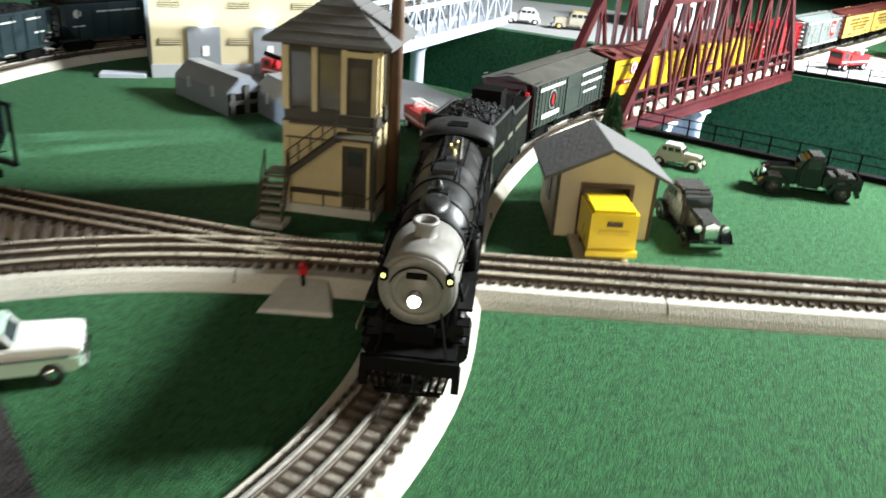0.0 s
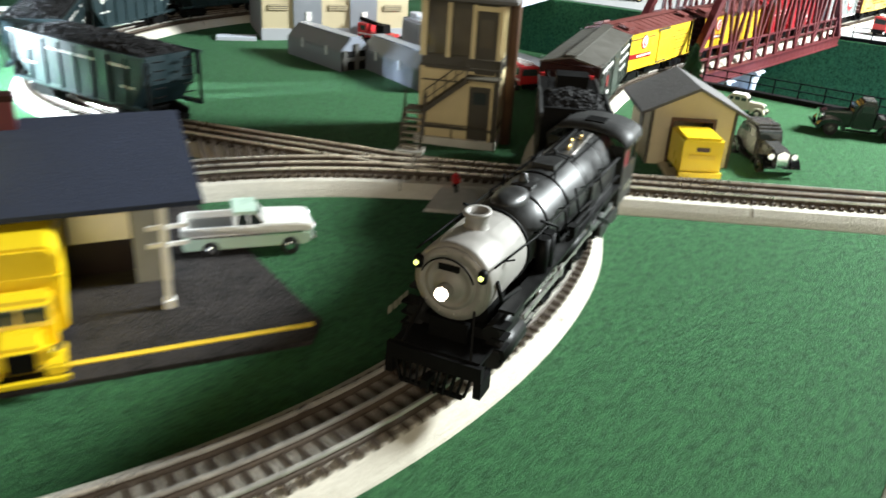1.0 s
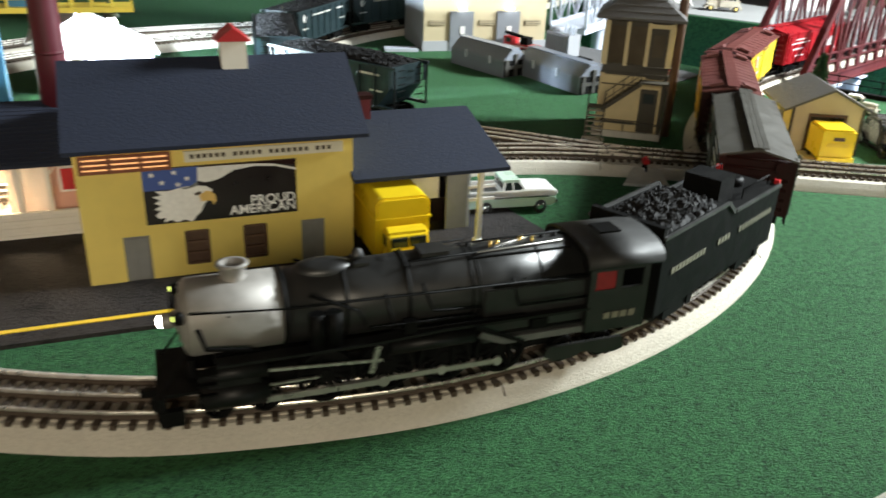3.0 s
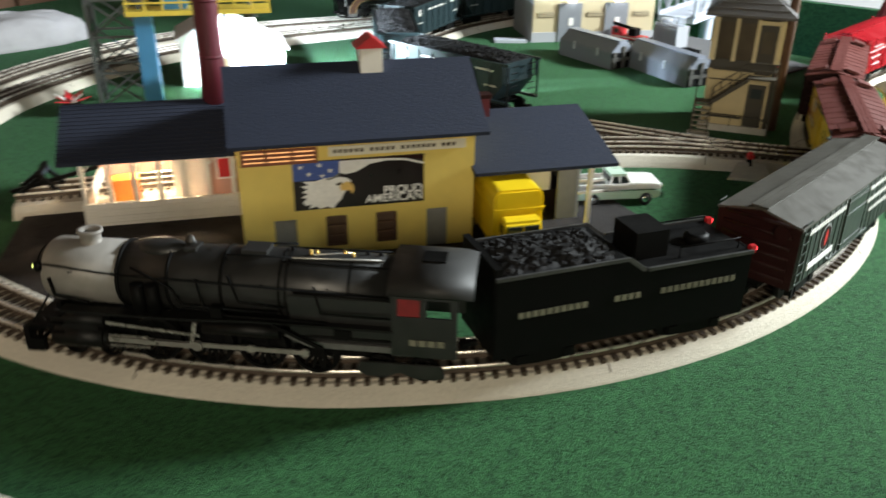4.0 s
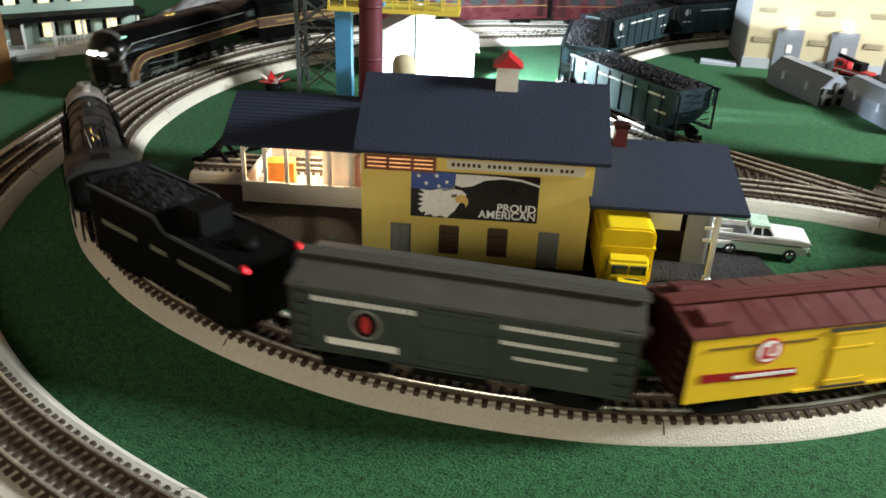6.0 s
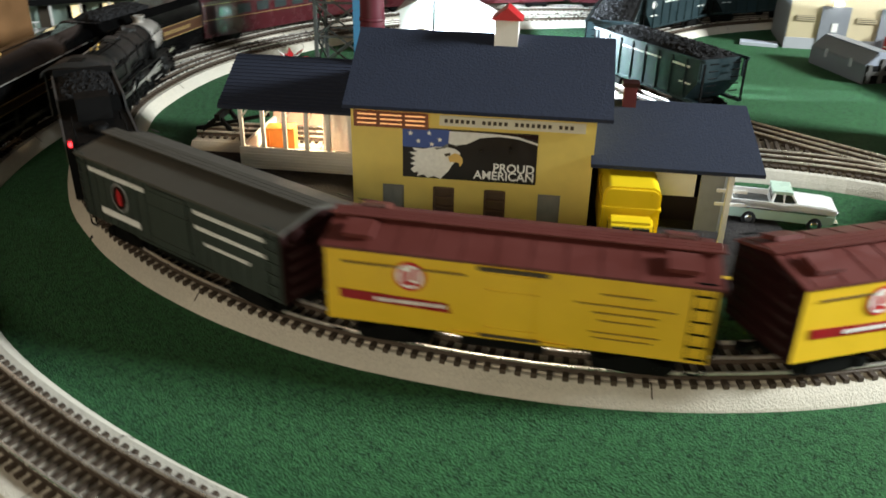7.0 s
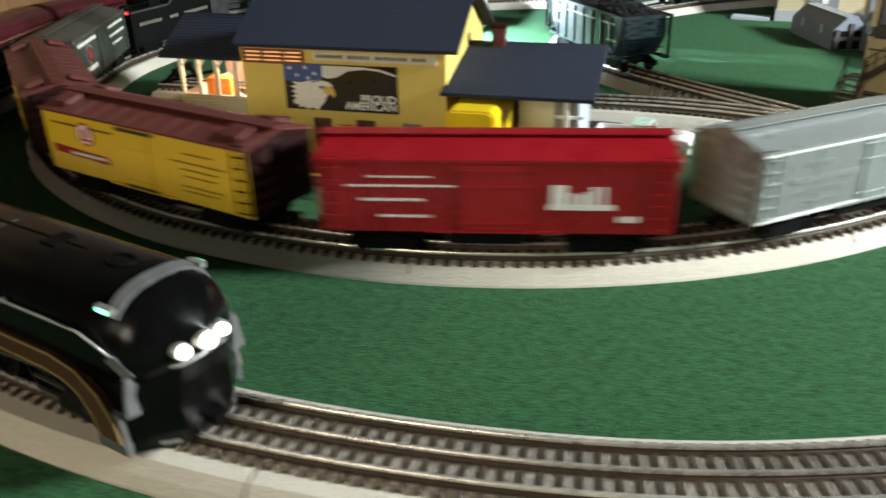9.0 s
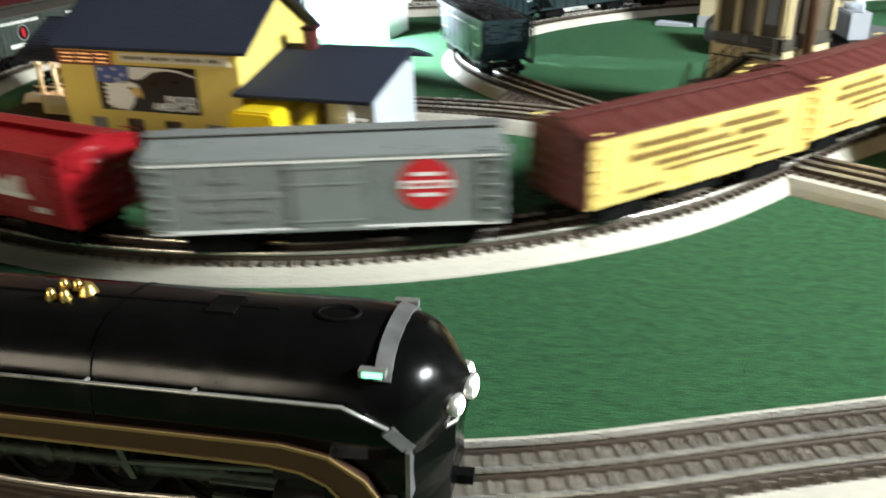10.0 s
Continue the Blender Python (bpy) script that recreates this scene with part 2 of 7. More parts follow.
def prism(bm, poly, d0, d1, axis="y", m=None):
    """poly: points in the plane across the axis; (x, z) for y, (y, z) for x, (x, y) for z."""
    def at(p, d):
        c = Vector((p[0], d, p[1])) if axis == "y" else Vector((d, p[0], p[1])) if axis == "x" else Vector((p[0], p[1], d))
        return m @ c if m is not None else c
    a = [bm.verts.new(at(p, d0)) for p in poly]
    b = [bm.verts.new(at(p, d1)) for p in poly]
    n = len(poly)
    for k in range(n):
        bm.faces.new((a[k], a[(k + 1) % n], b[(k + 1) % n], b[k]))
    bm.faces.new(a)
    bm.faces.new(b)
    bmesh.ops.recalc_face_normals(bm, faces=bm.faces)


def beam(bm, p0, p1, w, h=None):
    p0, p1 = Vector(p0), Vector(p1)
    h = h or w
    d = p1 - p0
    m = Matrix.Translation(p0) @ d.to_track_quat("X", "Z").to_matrix().to_4x4()
    bx(bm, 0, d.length, -w / 2, w / 2, -h / 2, h / 2, m)


def mesh_of(name, bm, material, bevel=0.0):
    if bevel:
        es = [e for e in bm.edges if len(e.link_faces) == 2 and e.calc_face_angle(0) > 0.6]
        bmesh.ops.bevel(bm, geom=es, offset=bevel, segments=2, affect="EDGES", clamp_overlap=True)
    me = bpy.data.meshes.new(name)
    bm.to_mesh(me)
    bm.free()
    me.materials.append(material)
    return me


def part(name, bm, material, parent, label="", bevel=0.0, at=None):
    ob = new(name, mesh_of(name, bm, material, bevel))
    if parent is not None:
        ob.parent = parent
    if at is not None:
        ob.matrix_basis = at
    if label:
        ob["label"] = label
    return ob


def boxes(*bs):
    bm = bmesh.new()
    for b in bs:
        bx(bm, *b)
    return bm


def thing(name, label, category, m=None, group="", kind=""):
    ob = new(name)
    ob.empty_display_size = 0.02
    if m is not None:
        ob.matrix_basis = m
    return tagged(ob, label, category, group, kind)


# ---------------- tracks in plan ----------------
def spline(ctrl, n=16):
    p = np.array(ctrl, float)
    q = np.vstack([2 * p[0] - p[1], p, 2 * p[-1] - p[-2]])
    out = []
    for i in range(1, len(q) - 2):
        a, b, c, d = q[i - 1:i + 3]
        for k in range(n):
            t = k / n
            out.append(0.5 * (2 * b + (c - a) * t + (2 * a - 5 * b + 4 * c - d) * t * t + (3 * b - a - 3 * c + d) * t ** 3))
    out.append(p[-1])
    out = np.array(out)
    return out, np.r_[0, np.cumsum(np.linalg.norm(np.diff(out, axis=0), axis=1))]


class Path:
    def __init__(self, ctrl, zero=None):
        self.p, self.s = spline(ctrl)
        if zero is not None:
            self.s = self.s - self.s[np.linalg.norm(self.p - np.array(zero), axis=1).argmin()]

    def at(self, s):
        x, y = np.interp(s, self.s, self.p[:, 0]), np.interp(s, self.s, self.p[:, 1])
        if s < self.s[0]:
            d = self.p[1] - self.p[0]
            x, y = self.p[0] + d / np.linalg.norm(d) * (s - self.s[0])
        return float(x), float(y)

    def heading(self, s, d=0.01):
        a, b = self.at(s - d), self.at(s + d)
        return math.degrees(math.atan2(b[1] - a[1], b[0] - a[0]))


TRACK_A = Path([(1.35, 2.5), (1.0, 2.05), (0.83, 1.84), (.7, 1.68), (.57, 1.52), (.385, 1.29), (.2, 1.06), (.14, .985), (.09, .9), (.052, .80), (.02, .69), (.003, .59), (-.001, .495),
                (-.017, .363), (-.068, .24), (-.149, .134), (-.255, .053), (-.378, .003), (-.47, -.013), (-.55, -.013), (-.615, -.004), (-.665, .01), (-.73, .035), (-.82, .09),
                (-.885, .145), (-.945, .21), (-1.0, .31), (-1.033, .41), (-1.045, .51), (-1.035, .65), (-1.0, .78), (-.93, .9), (-.82, 1.02), (-.7, 1.15), (-.55, 1.3), (-.42, 1.5), (-.3, 1.8)], (.7, 1.68))
TRACK_B = Path([(0.1, 6.0), (0.05, 4.0), (0.0, 3.0), (-.1, 2.2), (-.22, 1.8), (-.38, 1.52), (-.56, 1.36), (-.75, 1.2), (-.9, 1.08), (-1.02, .95), (-1.09, .8), (-1.12, .64), (-1.115, .5), (-1.09, .37), (-1.04, .25),
                (-.97, .12), (-.895, .01), (-.8, -.085), (-.7, -.14), (-.58, -.175), (-.45, -.185), (-.32, -.175), (-.201, -.141), (-.085, -.085), (.017, -.015), (.108, .078),
                (.18, .178), (.25, .27), (.34, .34), (.48, .39), (.8, .42)], (-.75, 1.2))
TRACK_C = Path([(.9, .52), (.6, .517), (.3, .515), (.1, .515), (-.03, .517), (-.1, .518), (-.2, .507), (-.28, .482), (-.353, .445), (-.45, .389), (-.6, .303), (-.73, .228), (-.79, .194)])
TRACK_H = Path([(-.06, .518), (-.12, .524), (-.2, .543), (-.3, .567), (-.4, .597), (-.49, .645), (-.56, .715), (-.605, .81), (-.622, .93), (-.603, 1.07), (-.56, 1.19), (-.47, 1.33), (-.36, 1.45)])
RAIL_TOP = 0.018


def sweep(bm, path, s0, s1, profile, step=0.02):
    """A closed (across, up) profile carried along a path."""
    n = max(2, int((s1 - s0) / step))
    rings = []
    for k in range(n + 1):
        s = s0 + (s1 - s0) * k / n
        x, y = path.at(s)
        h = math.radians(path.heading(s))
        rings.append([bm.verts.new((x - math.sin(h) * a, y + math.cos(h) * a, z)) for a, z in profile])
    m = len(profile)
    for a, b in zip(rings, rings[1:]):
        for k in range(m):
            bm.faces.new((a[k], a[(k + 1) % m], b[(k + 1) % m], b[k]))
    bm.faces.new(list(reversed(rings[0])))
    bm.faces.new(rings[-1])


def tie_mesh(w):
    return mesh_of("tie", boxes((-w, w, -0.0225, 0.0225, 0.009, 0.0136)), TIE, 0.0005)



def track(name, path, s0, s1, n0, n1, label, dz=0.0, half=0.037, left=0.0, right=0.0, gap=0.0081, w=0.0016):
    t = tagged(new(name), label, "railway track", kind="structure")
    mesh = tie_mesh(w)
    bm = bmesh.new()
    b, c = half + left, half + right
    sweep(bm, path, s0, s1, [(-c, -0.002), (b, -0.002), (b - 0.0015, 0.0015 + dz), (b - 0.0050, 0.0062 + dz), (b - 0.0100, 0.0114 + dz), (0.0100 - c, 0.0114 + dz), (0.0050 - c, 0.0062 + dz), (0.0015 - c, 0.0015 + dz)])
    bed = part("roadbed", bm, BED, t, "pale grey textured roadbed")
    s = s0 + 0.154
    while s < s1:
        x, y = path.at(s)
        jm = pose(x, y, dz, 0, 0, path.heading(s))
        bm = boxes((-0.0004, 0.0004, -c + 0.0102, b - 0.0102, 0.0110, 0.0115))
        for p, q in ((b - 0.0102, b - 0.0046), (0.0102 - c, 0.0046 - c)):
            beam(bm, (0, p, 0.01125), (0, q, 0.0060), 0.0008, 0.0006)
        part("joint", bm, TIE, bed, "dark joint between roadbed sections", at=jm)
        s += 0.296
    bm = bmesh.new()
    sweep(bm, path, s0, s1, [(-0.0185, 0.0100 + dz), (0.0185, 0.0100 + dz), (0.0178, 0.0121 + dz), (-0.0178, 0.0121 + dz)])
    part("ballast", bm, BALLAST, t, "brownish ballast between the rails")
    for off in (-0.0159, 0.0, 0.0159):
        bm = bmesh.new()
        sweep(bm, path, s0, s1, [(off - 0.0011, 0.0125 + dz), (off + 0.0011, 0.0125 + dz), (off + 0.0009, 0.0142 + dz), (off + 0.0005, 0.0146 + dz), (off + 0.0005, 0.0164 + dz), (off - 0.0005, 0.0164 + dz), (off - 0.0005, 0.0146 + dz), (off - 0.0009, 0.0142 + dz)])
        rail = part("rail", bm, RAILWEB, t, "oxidised brown rail web")
        bm = bmesh.new()
        sweep(bm, path, s0, s1, [(off - 0.0010, 0.0162 + dz), (off + 0.0010, 0.0162 + dz), (off + 0.0010, 0.0174 + dz), (off + 0.0007, RAIL_TOP + dz), (off - 0.0007, RAIL_TOP + dz), (off - 0.0010, 0.0174 + dz)])
        part("rail_head", bm, RAIL, rail, "worn bright rail head")
    rest = bmesh.new()
    k = 0
    while s0 + 0.005 + gap * k < s1:
        s = s0 + 0.005 + gap * k
        x, y = path.at(s)
        m = pose(x, y, dz, 0, 0, path.heading(s) + random.uniform(-0.7, 0.7))
        if n0 <= s <= n1:
            ob = new("tie", mesh)
            ob.parent, ob.matrix_basis = t, m
        else:
            bx(rest, -w, w, -0.0225, 0.0225, 0.009, 0.0136, m)
        k += 1
    if rest.verts:
        o = part("ties", rest, TIE, t)
        o["kind"] = "stuff"
    else:
        rest.free()
    return t

# ---------------- ground, river cutting, room ----------------
def bank(x, far=False):
    """The edge of the river cutting: its y at x."""
    return (1.163 - 0.655 * x) if not far else (1.885 - 0.6 * x)


XL, XR = -0.13, 2.2
g = bmesh.new()


def sheet(bm, pts, z):
    bm.faces.new([bm.verts.new((x, y, z)) for x, y in pts])


sheet(g, [(-2.4, -2.0), (XR, -2.0), (XR, bank(XR)), (XL, bank(XL)), (XL, 1.9), (-2.4, 1.9)], 0)
sheet(g, [(-2.4, 1.9), (XL, 1.9), (XL, bank(XL, True)), (XR, bank(XR, True)), (XR, 6.5), (-2.4, 6.5)], 0)
for a, b in (((XL, bank(XL)), (XR, bank(XR))), ((XR, bank(XR, True)), (XL, bank(XL, True))), ((XL, bank(XL, True)), (XL, bank(XL)))):
    g.faces.new([g.verts.new(c) for c in ((*a, -0.24), (*b, -0.24), (*b, 0), (*a, 0))])
tagged(part("ground", g, FELT, None), "green felt ground cloth of the model layout", "ground", kind="structure")
g = bmesh.new()
sheet(g, [(XL - .01, bank(XL) - .02), (XR, bank(XR) - .02), (XR, bank(XR, True) + .02), (XL - .01, bank(XL, True) + .02)], -0.21)
tagged(part("water", g, RIVER, None), "blue painted river in a cutting", "river", kind="structure")

# Unseen room shell; its dark colour holds back bounced light.
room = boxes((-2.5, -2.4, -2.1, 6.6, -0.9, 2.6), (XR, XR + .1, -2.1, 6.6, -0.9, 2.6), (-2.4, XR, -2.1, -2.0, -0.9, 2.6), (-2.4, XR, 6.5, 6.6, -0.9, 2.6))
tagged(part("wall_room", room, ROOMWALL, None), "unseen room walls kept dark to cut bounced light", "wall", kind="structure")
tagged(part("ceiling", boxes((-2.5, XR + .1, -2.1, 6.6, 2.6, 2.7)), ROOMWALL, None), "unseen ceiling kept dark to cut bounced light", "ceiling", kind="structure")
w = tagged(new("wall_panelling"), "brown wood panelled wall", "wall", kind="structure")
for k in range(14):
    a = -0.6 + k * 0.28
    part("plank", boxes((-2.0, -1.985 + 0.004 * (k % 2), a, a + 0.274, -0.1, 0.9)), PANEL, w)
w.matrix_basis = pose(0.28, 0.45, 0, 0, 0, -14)

w = tagged(new("wall_timber"), "ochre brown timber board wall beside the house", "wall", kind="structure")
for k in range(8):
    part("plank", boxes((0.003 * (k % 2), 0.018 + 0.003 * (k % 2), -0.11 * (k + 1) + .0015, -0.11 * k - .0015, -0.1, 0.62)), OCHRE, w)
w.matrix_basis = pose(-1.296, 0.284, 0, 0, 0, 21)

# asphalt round the brewery, in its own plan: u along the front, v to the back
BREW = pose(-0.521, 0.132, 0, 0, 0, 27.4)
bm = bmesh.new()
prism(bm, [(-0.2, -0.07), (0.368, -0.07), (0.379, -0.05), (0.358, 0.06), (0.335, 0.16), (-0.2, 0.22)], -0.002, 0.003, "z", BREW)
tagged(part("pavement", bm, ASPHALT, None), "dark rough asphalt pad round the brewery", "pavement", kind="structure")
tagged(part("road_marking", boxes((-0.2, 0.373, -0.0555, -0.0513, 0.003, 0.0036)), YLINE, None), "yellow painted line along the asphalt edge", "road line", kind="structure").matrix_basis = BREW
bm = bmesh.new()
prism(bm, [(-.36, 1.13), (-.30, 1.035), (-.13, 1.0), (-.045, .95), (.0, .955), (.06, 1.04), (-.06, 1.19), (-.14, 1.25), (-.3, 1.3)], -0.002, 0.002, "z")
tagged(part("road", bm, YARD, None), "grey asphalt yard before the power plant", "road", kind="structure")
bm = bmesh.new()
prism(bm, [(XL, bank(XL, True) + .02), (0.9, bank(0.9, True) + .02), (1.6, 1.1), (1.6, 1.6), (1.0, 1.75), (0.4, 2.4), (XL, 2.6)], -0.002, 0.002, "z")
tagged(part("road_far", bm, PALE, None), "pale grey far street across the river", "road", kind="structure")

TA = track("track_inner", TRACK_A, -0.9, TRACK_A.s[-1], 1.0, 3.0, "three-rail curved track on pale grey roadbed", left=-0.0055, gap=0.0088, w=0.0018)
TB = track("track_outer", TRACK_B, -1.2, TRACK_B.s[-1], 1.2, 3.1, "three-rail outer curve on pale grey roadbed", right=0.005)
TC = track("track_siding", TRACK_C, 0.0, TRACK_C.s[-1], 0.3, 1.8, "three-rail siding crossing the main line", -0.0006, 0.042)
TH = track("track_coal", TRACK_H, 0.0, TRACK_H.s[-1], 0.0, 0.6, "three-rail coal spur curving away", -0.0012)


sj = TRACK_C.s[np.linalg.norm(TRACK_C.p - np.array((-.10, .518)), axis=1).argmin()]
sk = TRACK_H.s[np.linalg.norm(TRACK_H.p - np.array((-.10, .5215)), axis=1).argmin()]
tie_no = 0
while tie_no < 24:
    a, b = TRACK_C.at(sj + .0088 * tie_no), TRACK_H.at(sk + .0088 * tie_no)
    ang = math.radians(TRACK_C.heading(sj + .0088 * tie_no))
    nx, ny = math.sin(ang), -math.cos(ang)
    apart = (b[0] - a[0]) * nx + (b[1] - a[1]) * ny
    part("turnout_tie", boxes((-.0018, .0018, -apart - .024, .024, .0095, .01315)), TIE, TC, at=pose(a[0], a[1], 0, 0, 0, math.degrees(ang)))
    tie_no += 1
bm = bmesh.new()
prism(bm, [(-.10, .530), (-.10, .512), (-.2, .502), (-.28, .478), (-.29, .495), (-.30, .555), (-.2, .545)], .002, .0100, "z")
part("turnout_bed", bm, BALLAST, TC, "dark ballast of the turnout")


# ---------------- brewery ----------------
def wall_with_holes(bm, u0, u1, z0, z1, v0, v1, holes, m=None):
    """A wall along u with openings (u0, u1, z0, z1), side by side."""
    us = sorted({u0, u1, *[h[0] for h in holes], *[h[1] for h in holes]})
    zs = sorted({z0, z1, *[h[2] for h in holes], *[h[3] for h in holes]})
    solid = {}
    for i, (a, b) in enumerate(zip(us, us[1:])):
        for j, (c, d) in enumerate(zip(zs, zs[1:])):
            solid[i, j] = not any(h[0] < (a + b) / 2 < h[1] and h[2] < (c + d) / 2 < h[3] for h in holes)
    vs = {}

    def vert(i, j, v):
        if (i, j, v) not in vs:
            p = Vector((us[i], v, zs[j]))
            vs[i, j, v] = bm.verts.new(m @ p if m is not None else p)
        return vs[i, j, v]
    for (i, j), s in solid.items():
        if not s:
            continue
        for v in (v0, v1):
            bm.faces.new([vert(i + a, j + b, v) for a, b in ((0, 0), (1, 0), (1, 1), (0, 1))])
        for di, dj, e in ((-1, 0, ((0, 0), (0, 1))), (1, 0, ((1, 0), (1, 1))), (0, -1, ((0, 0), (1, 0))), (0, 1, ((0, 1), (1, 1)))):
            if not solid.get((i + di, j + dj)):
                (a, b), (c, d) = e
                bm.faces.new([vert(i + a, j + b, v0), vert(i + c, j + d, v0), vert(i + c, j + d, v1), vert(i + a, j + b, v1)])
    bmesh.ops.recalc_face_normals(bm, faces=bm.faces)


def brewery():
    t = thing("brewery", "yellow brewery with navy roof, lit porch and billboard", "building", BREW)
    z0, L, D, E, R = 0.003, 0.194, 0.135, 0.1035, 0.148
    # main hall
    bm = bmesh.new()
    wins = [(0.068, 0.084, 0.012, 0.038), (0.110, 0.126, 0.012, 0.038)]
    doors = [(0.025, 0.043, z0, 0.038), (0.153, 0.171, z0, 0.038)]
    wall_with_holes(bm, 0, L, z0, E, 0, 0.004, wins + doors)
    part("wall", bm, BREWYEL, t)
    for u in (0.0, L - 0.004):
        bm = bmesh.new()
        prism(bm, [(0.004, z0), (D, z0), (D, E), (D / 2, R - 0.003), (0.004, E)], u, u + 0.004, "x")
        part("gable_wall", bm, BREWYEL, t)
    part("wall", boxes((0.004, L - 0.004, D - 0.004, D, z0, E)), BREWYEL, t)
    for a, b, c, d in wins:
        w = part("window", boxes((a, b, 0.002, 0.003, c, d)), DARKWIN, t)
        bm = bmesh.new()
        for k in range(4):
            zz = c + (d - c) * k / 3
            bx(bm, a, b, -0.0006, 0.002, zz - 0.0007, zz + 0.0007)
        for uu in (a, b):
            bx(bm, uu - 0.0008, uu + 0.0008, -0.0006, 0.002, c, d)
        part("window_frame", bm, WOODBROWN, w)
    for a, b, c, d in doors:
        p = part("door", boxes((a, b, 0.001, 0.003, c, d)), GREYDOOR, t, "grey double door")
        part("panel", boxes((a + .0015, (a + b) / 2 - .0007, 0.0002, 0.001, c + .002, d - .002)), GREYDOOR, p)
        part("panel", boxes(((a + b) / 2 + .0007, b - .0015, 0.0002, 0.001, c + .002, d - .002)), GREYDOOR, p)
    bm = bmesh.new()
    o, th = 0.0035, 0.003
    s = (R - E) / (D / 2)
    prism(bm, [(-o, E - o * s), (D / 2, R), (D + o, E - o * s), (D + o, E - o * s + th), (D / 2, R + th), (-o, E - o * s + th)], -0.006, L + 0.012, "x")
    part("roof", bm, NAVY, t, "navy blue shingled roof")
    cup = part("cupola", boxes((0.108, 0.127, D / 2 - 0.012, D / 2 + 0.008, R - 0.012, R + 0.016)), SIDING, t, "white vent cupola")
    bm = bmesh.new()
    prism(bm, [(0.1045, R + 0.016), (0.1175, R + 0.026), (0.1305, R + 0.016)], D / 2 - 0.015, D / 2 + 0.011, "y")
    part("cupola_roof", bm, RED, cup, "red cupola roof")
    # louvre with warm light behind, at the wall's top
    lv = part("louvre", boxes((0.004, 0.062, -0.0012, 0.0, 0.088, 0.0995)), AMBER, t, "amber-lit slatted vent")
    for k in range(4):
        part("slat", boxes((0.003, 0.063, -0.0028, -0.0012, 0.0872 + k * 0.0036, 0.0893 + k * 0.0036)), VENTWOOD, lv)
    for u in (0.003, 0.0215, 0.042, 0.0605):
        part("mullion", boxes((u, u + .0025, -0.0032, -0.0012, 0.0872, 0.1)), VENTWOOD, lv)
    sg = part("sign_board", boxes((0.072, 0.186, -0.0018, 0.0, 0.0912, 0.0992)), SIGNCREAM, t, "cream name board")
    bm = bmesh.new()
    u = 0.076
    for n in (6, 5, 7, 3):
        for k in range(n):
            bx(bm, u, u + 0.0026, -0.0021, -0.0018, 0.0938, 0.0968)
            u += 0.0043
        u += 0.004
    part("lettering", bm, INK, sg)
    # billboard
    P0, P1, Q0, Q1 = 0.0425, 0.150, 0.0465, 0.0880
    pb = part("billboard", boxes((P0, P1, -0.0022, 0.0, Q0, Q1)), POSTER, t, "billboard of an eagle before a flag")
    W, H = P1 - P0, Q1 - Q0

    def flat(poly, material, name, y):
        bm = bmesh.new()
        bm.faces.new([bm.verts.new((P0 + W * a, y, Q0 + H * b)) for a, b in poly])
        part(name, bm, material, pb)
    flat([(0, 1), (0, .62), (.34, .62), (.36, 1)], BLUEFLAG, "flag_field", -0.0024)
    flat([(.35, .98), (.345, .74), (.40, .70), (.48, .74), (.58, .88), (.72, .93), (.86, .90), (1, .80), (1, .84), (.86, .945), (.72, .975), (.5, .985)], FEATHER, "flag_stripe", -0.0025)
    flat([(.5, .99), (.75, .985), (1, .9), (1, 1), (.4, 1)], OXIDE, "flag_stripe", -0.0024)
    flat([(.085, .10), (.12, .12), (.11, .03), (.16, .07), (.19, .01), (.24, .05), (.29, .0), (.32, .10), (.35, .17), (.375, .30), (.40, .38), (.43, .44), (.435, .56), (.40, .63), (.33, .665), (.24, .65), (.16, .60), (.07, .61), (.11, .53), (.05, .51), (.10, .44), (.06, .39), (.10, .34), (.055, .28), (.095, .25), (.06, .17)], FEATHER, "eagle_head", -0.0026)
    flat([(.345, .47), (.39, .55), (.425, .535), (.452, .46), (.455, .36), (.435, .27), (.427, .35), (.40, .37), (.36, .36)], BEAK, "eagle_beak", -0.0028)
    flat([(.23, .64), (.34, .655), (.345, .74), (.30, .63 + .0), (.26, .60)], GREYDOOR, "feather_shade", -0.00275)
    flat([(.315, .52), (.36, .555), (.362, .50), (.325, .475)], INK, "eagle_eye", -0.0030)
    for a, b in ((.06, .9), (.2, .92), (.28, .8), (.12, .75), (.22, .7)):
        star = []
        for k in range(10):
            r = (0.035 if k % 2 == 0 else 0.015)
            star.append((a + r * math.sin(k * math.pi / 5) * H / W * 1.6, b + r * 1.6 * math.cos(k * math.pi / 5)))
        flat(star, FEATHER, "star", -0.0026)
    for text, uu, zz in (("PROUD", 0.835, 0.225), ("AMERICAN", 0.765, 0.06)):
        c = bpy.data.curves.new("lettering", "FONT")
        c.body, c.size, c.extrude, c.align_x, c.offset = text, 0.0098, 0.0001, "CENTER", 0.00018
        ob = new("lettering", c)
        c.materials.append(WHITE)
        ob.parent = pb
        ob.matrix_basis = pose(P0 + W * uu, -0.0026, Q0 + H * zz, 90, 0, 0)
    # lit porch wing
    A, V, B2 = -0.139, 0.103, 0.205
    pw = part("porch_wall", boxes((A, 0.0, V + .0005, V + 0.0025, z0, 0.0246)), SIDING, t, "white clapboard porch wall")
    for k in range(7):
        part("board", boxes((A, 0.0, V - 0.0012 + 0.0003 * (k % 2), V + 0.0005, z0 + k * 0.0031, z0 + k * 0.0031 + 0.0028)), SIDING, pw)
    part("porch_wall", boxes((A, A + .003, V + .0026, B2 - .003, z0, 0.025)), SIDING, t)
    part("porch_floor", boxes((A, 0.0, V, B2, z0, z0 + 0.004)), PINK, t)
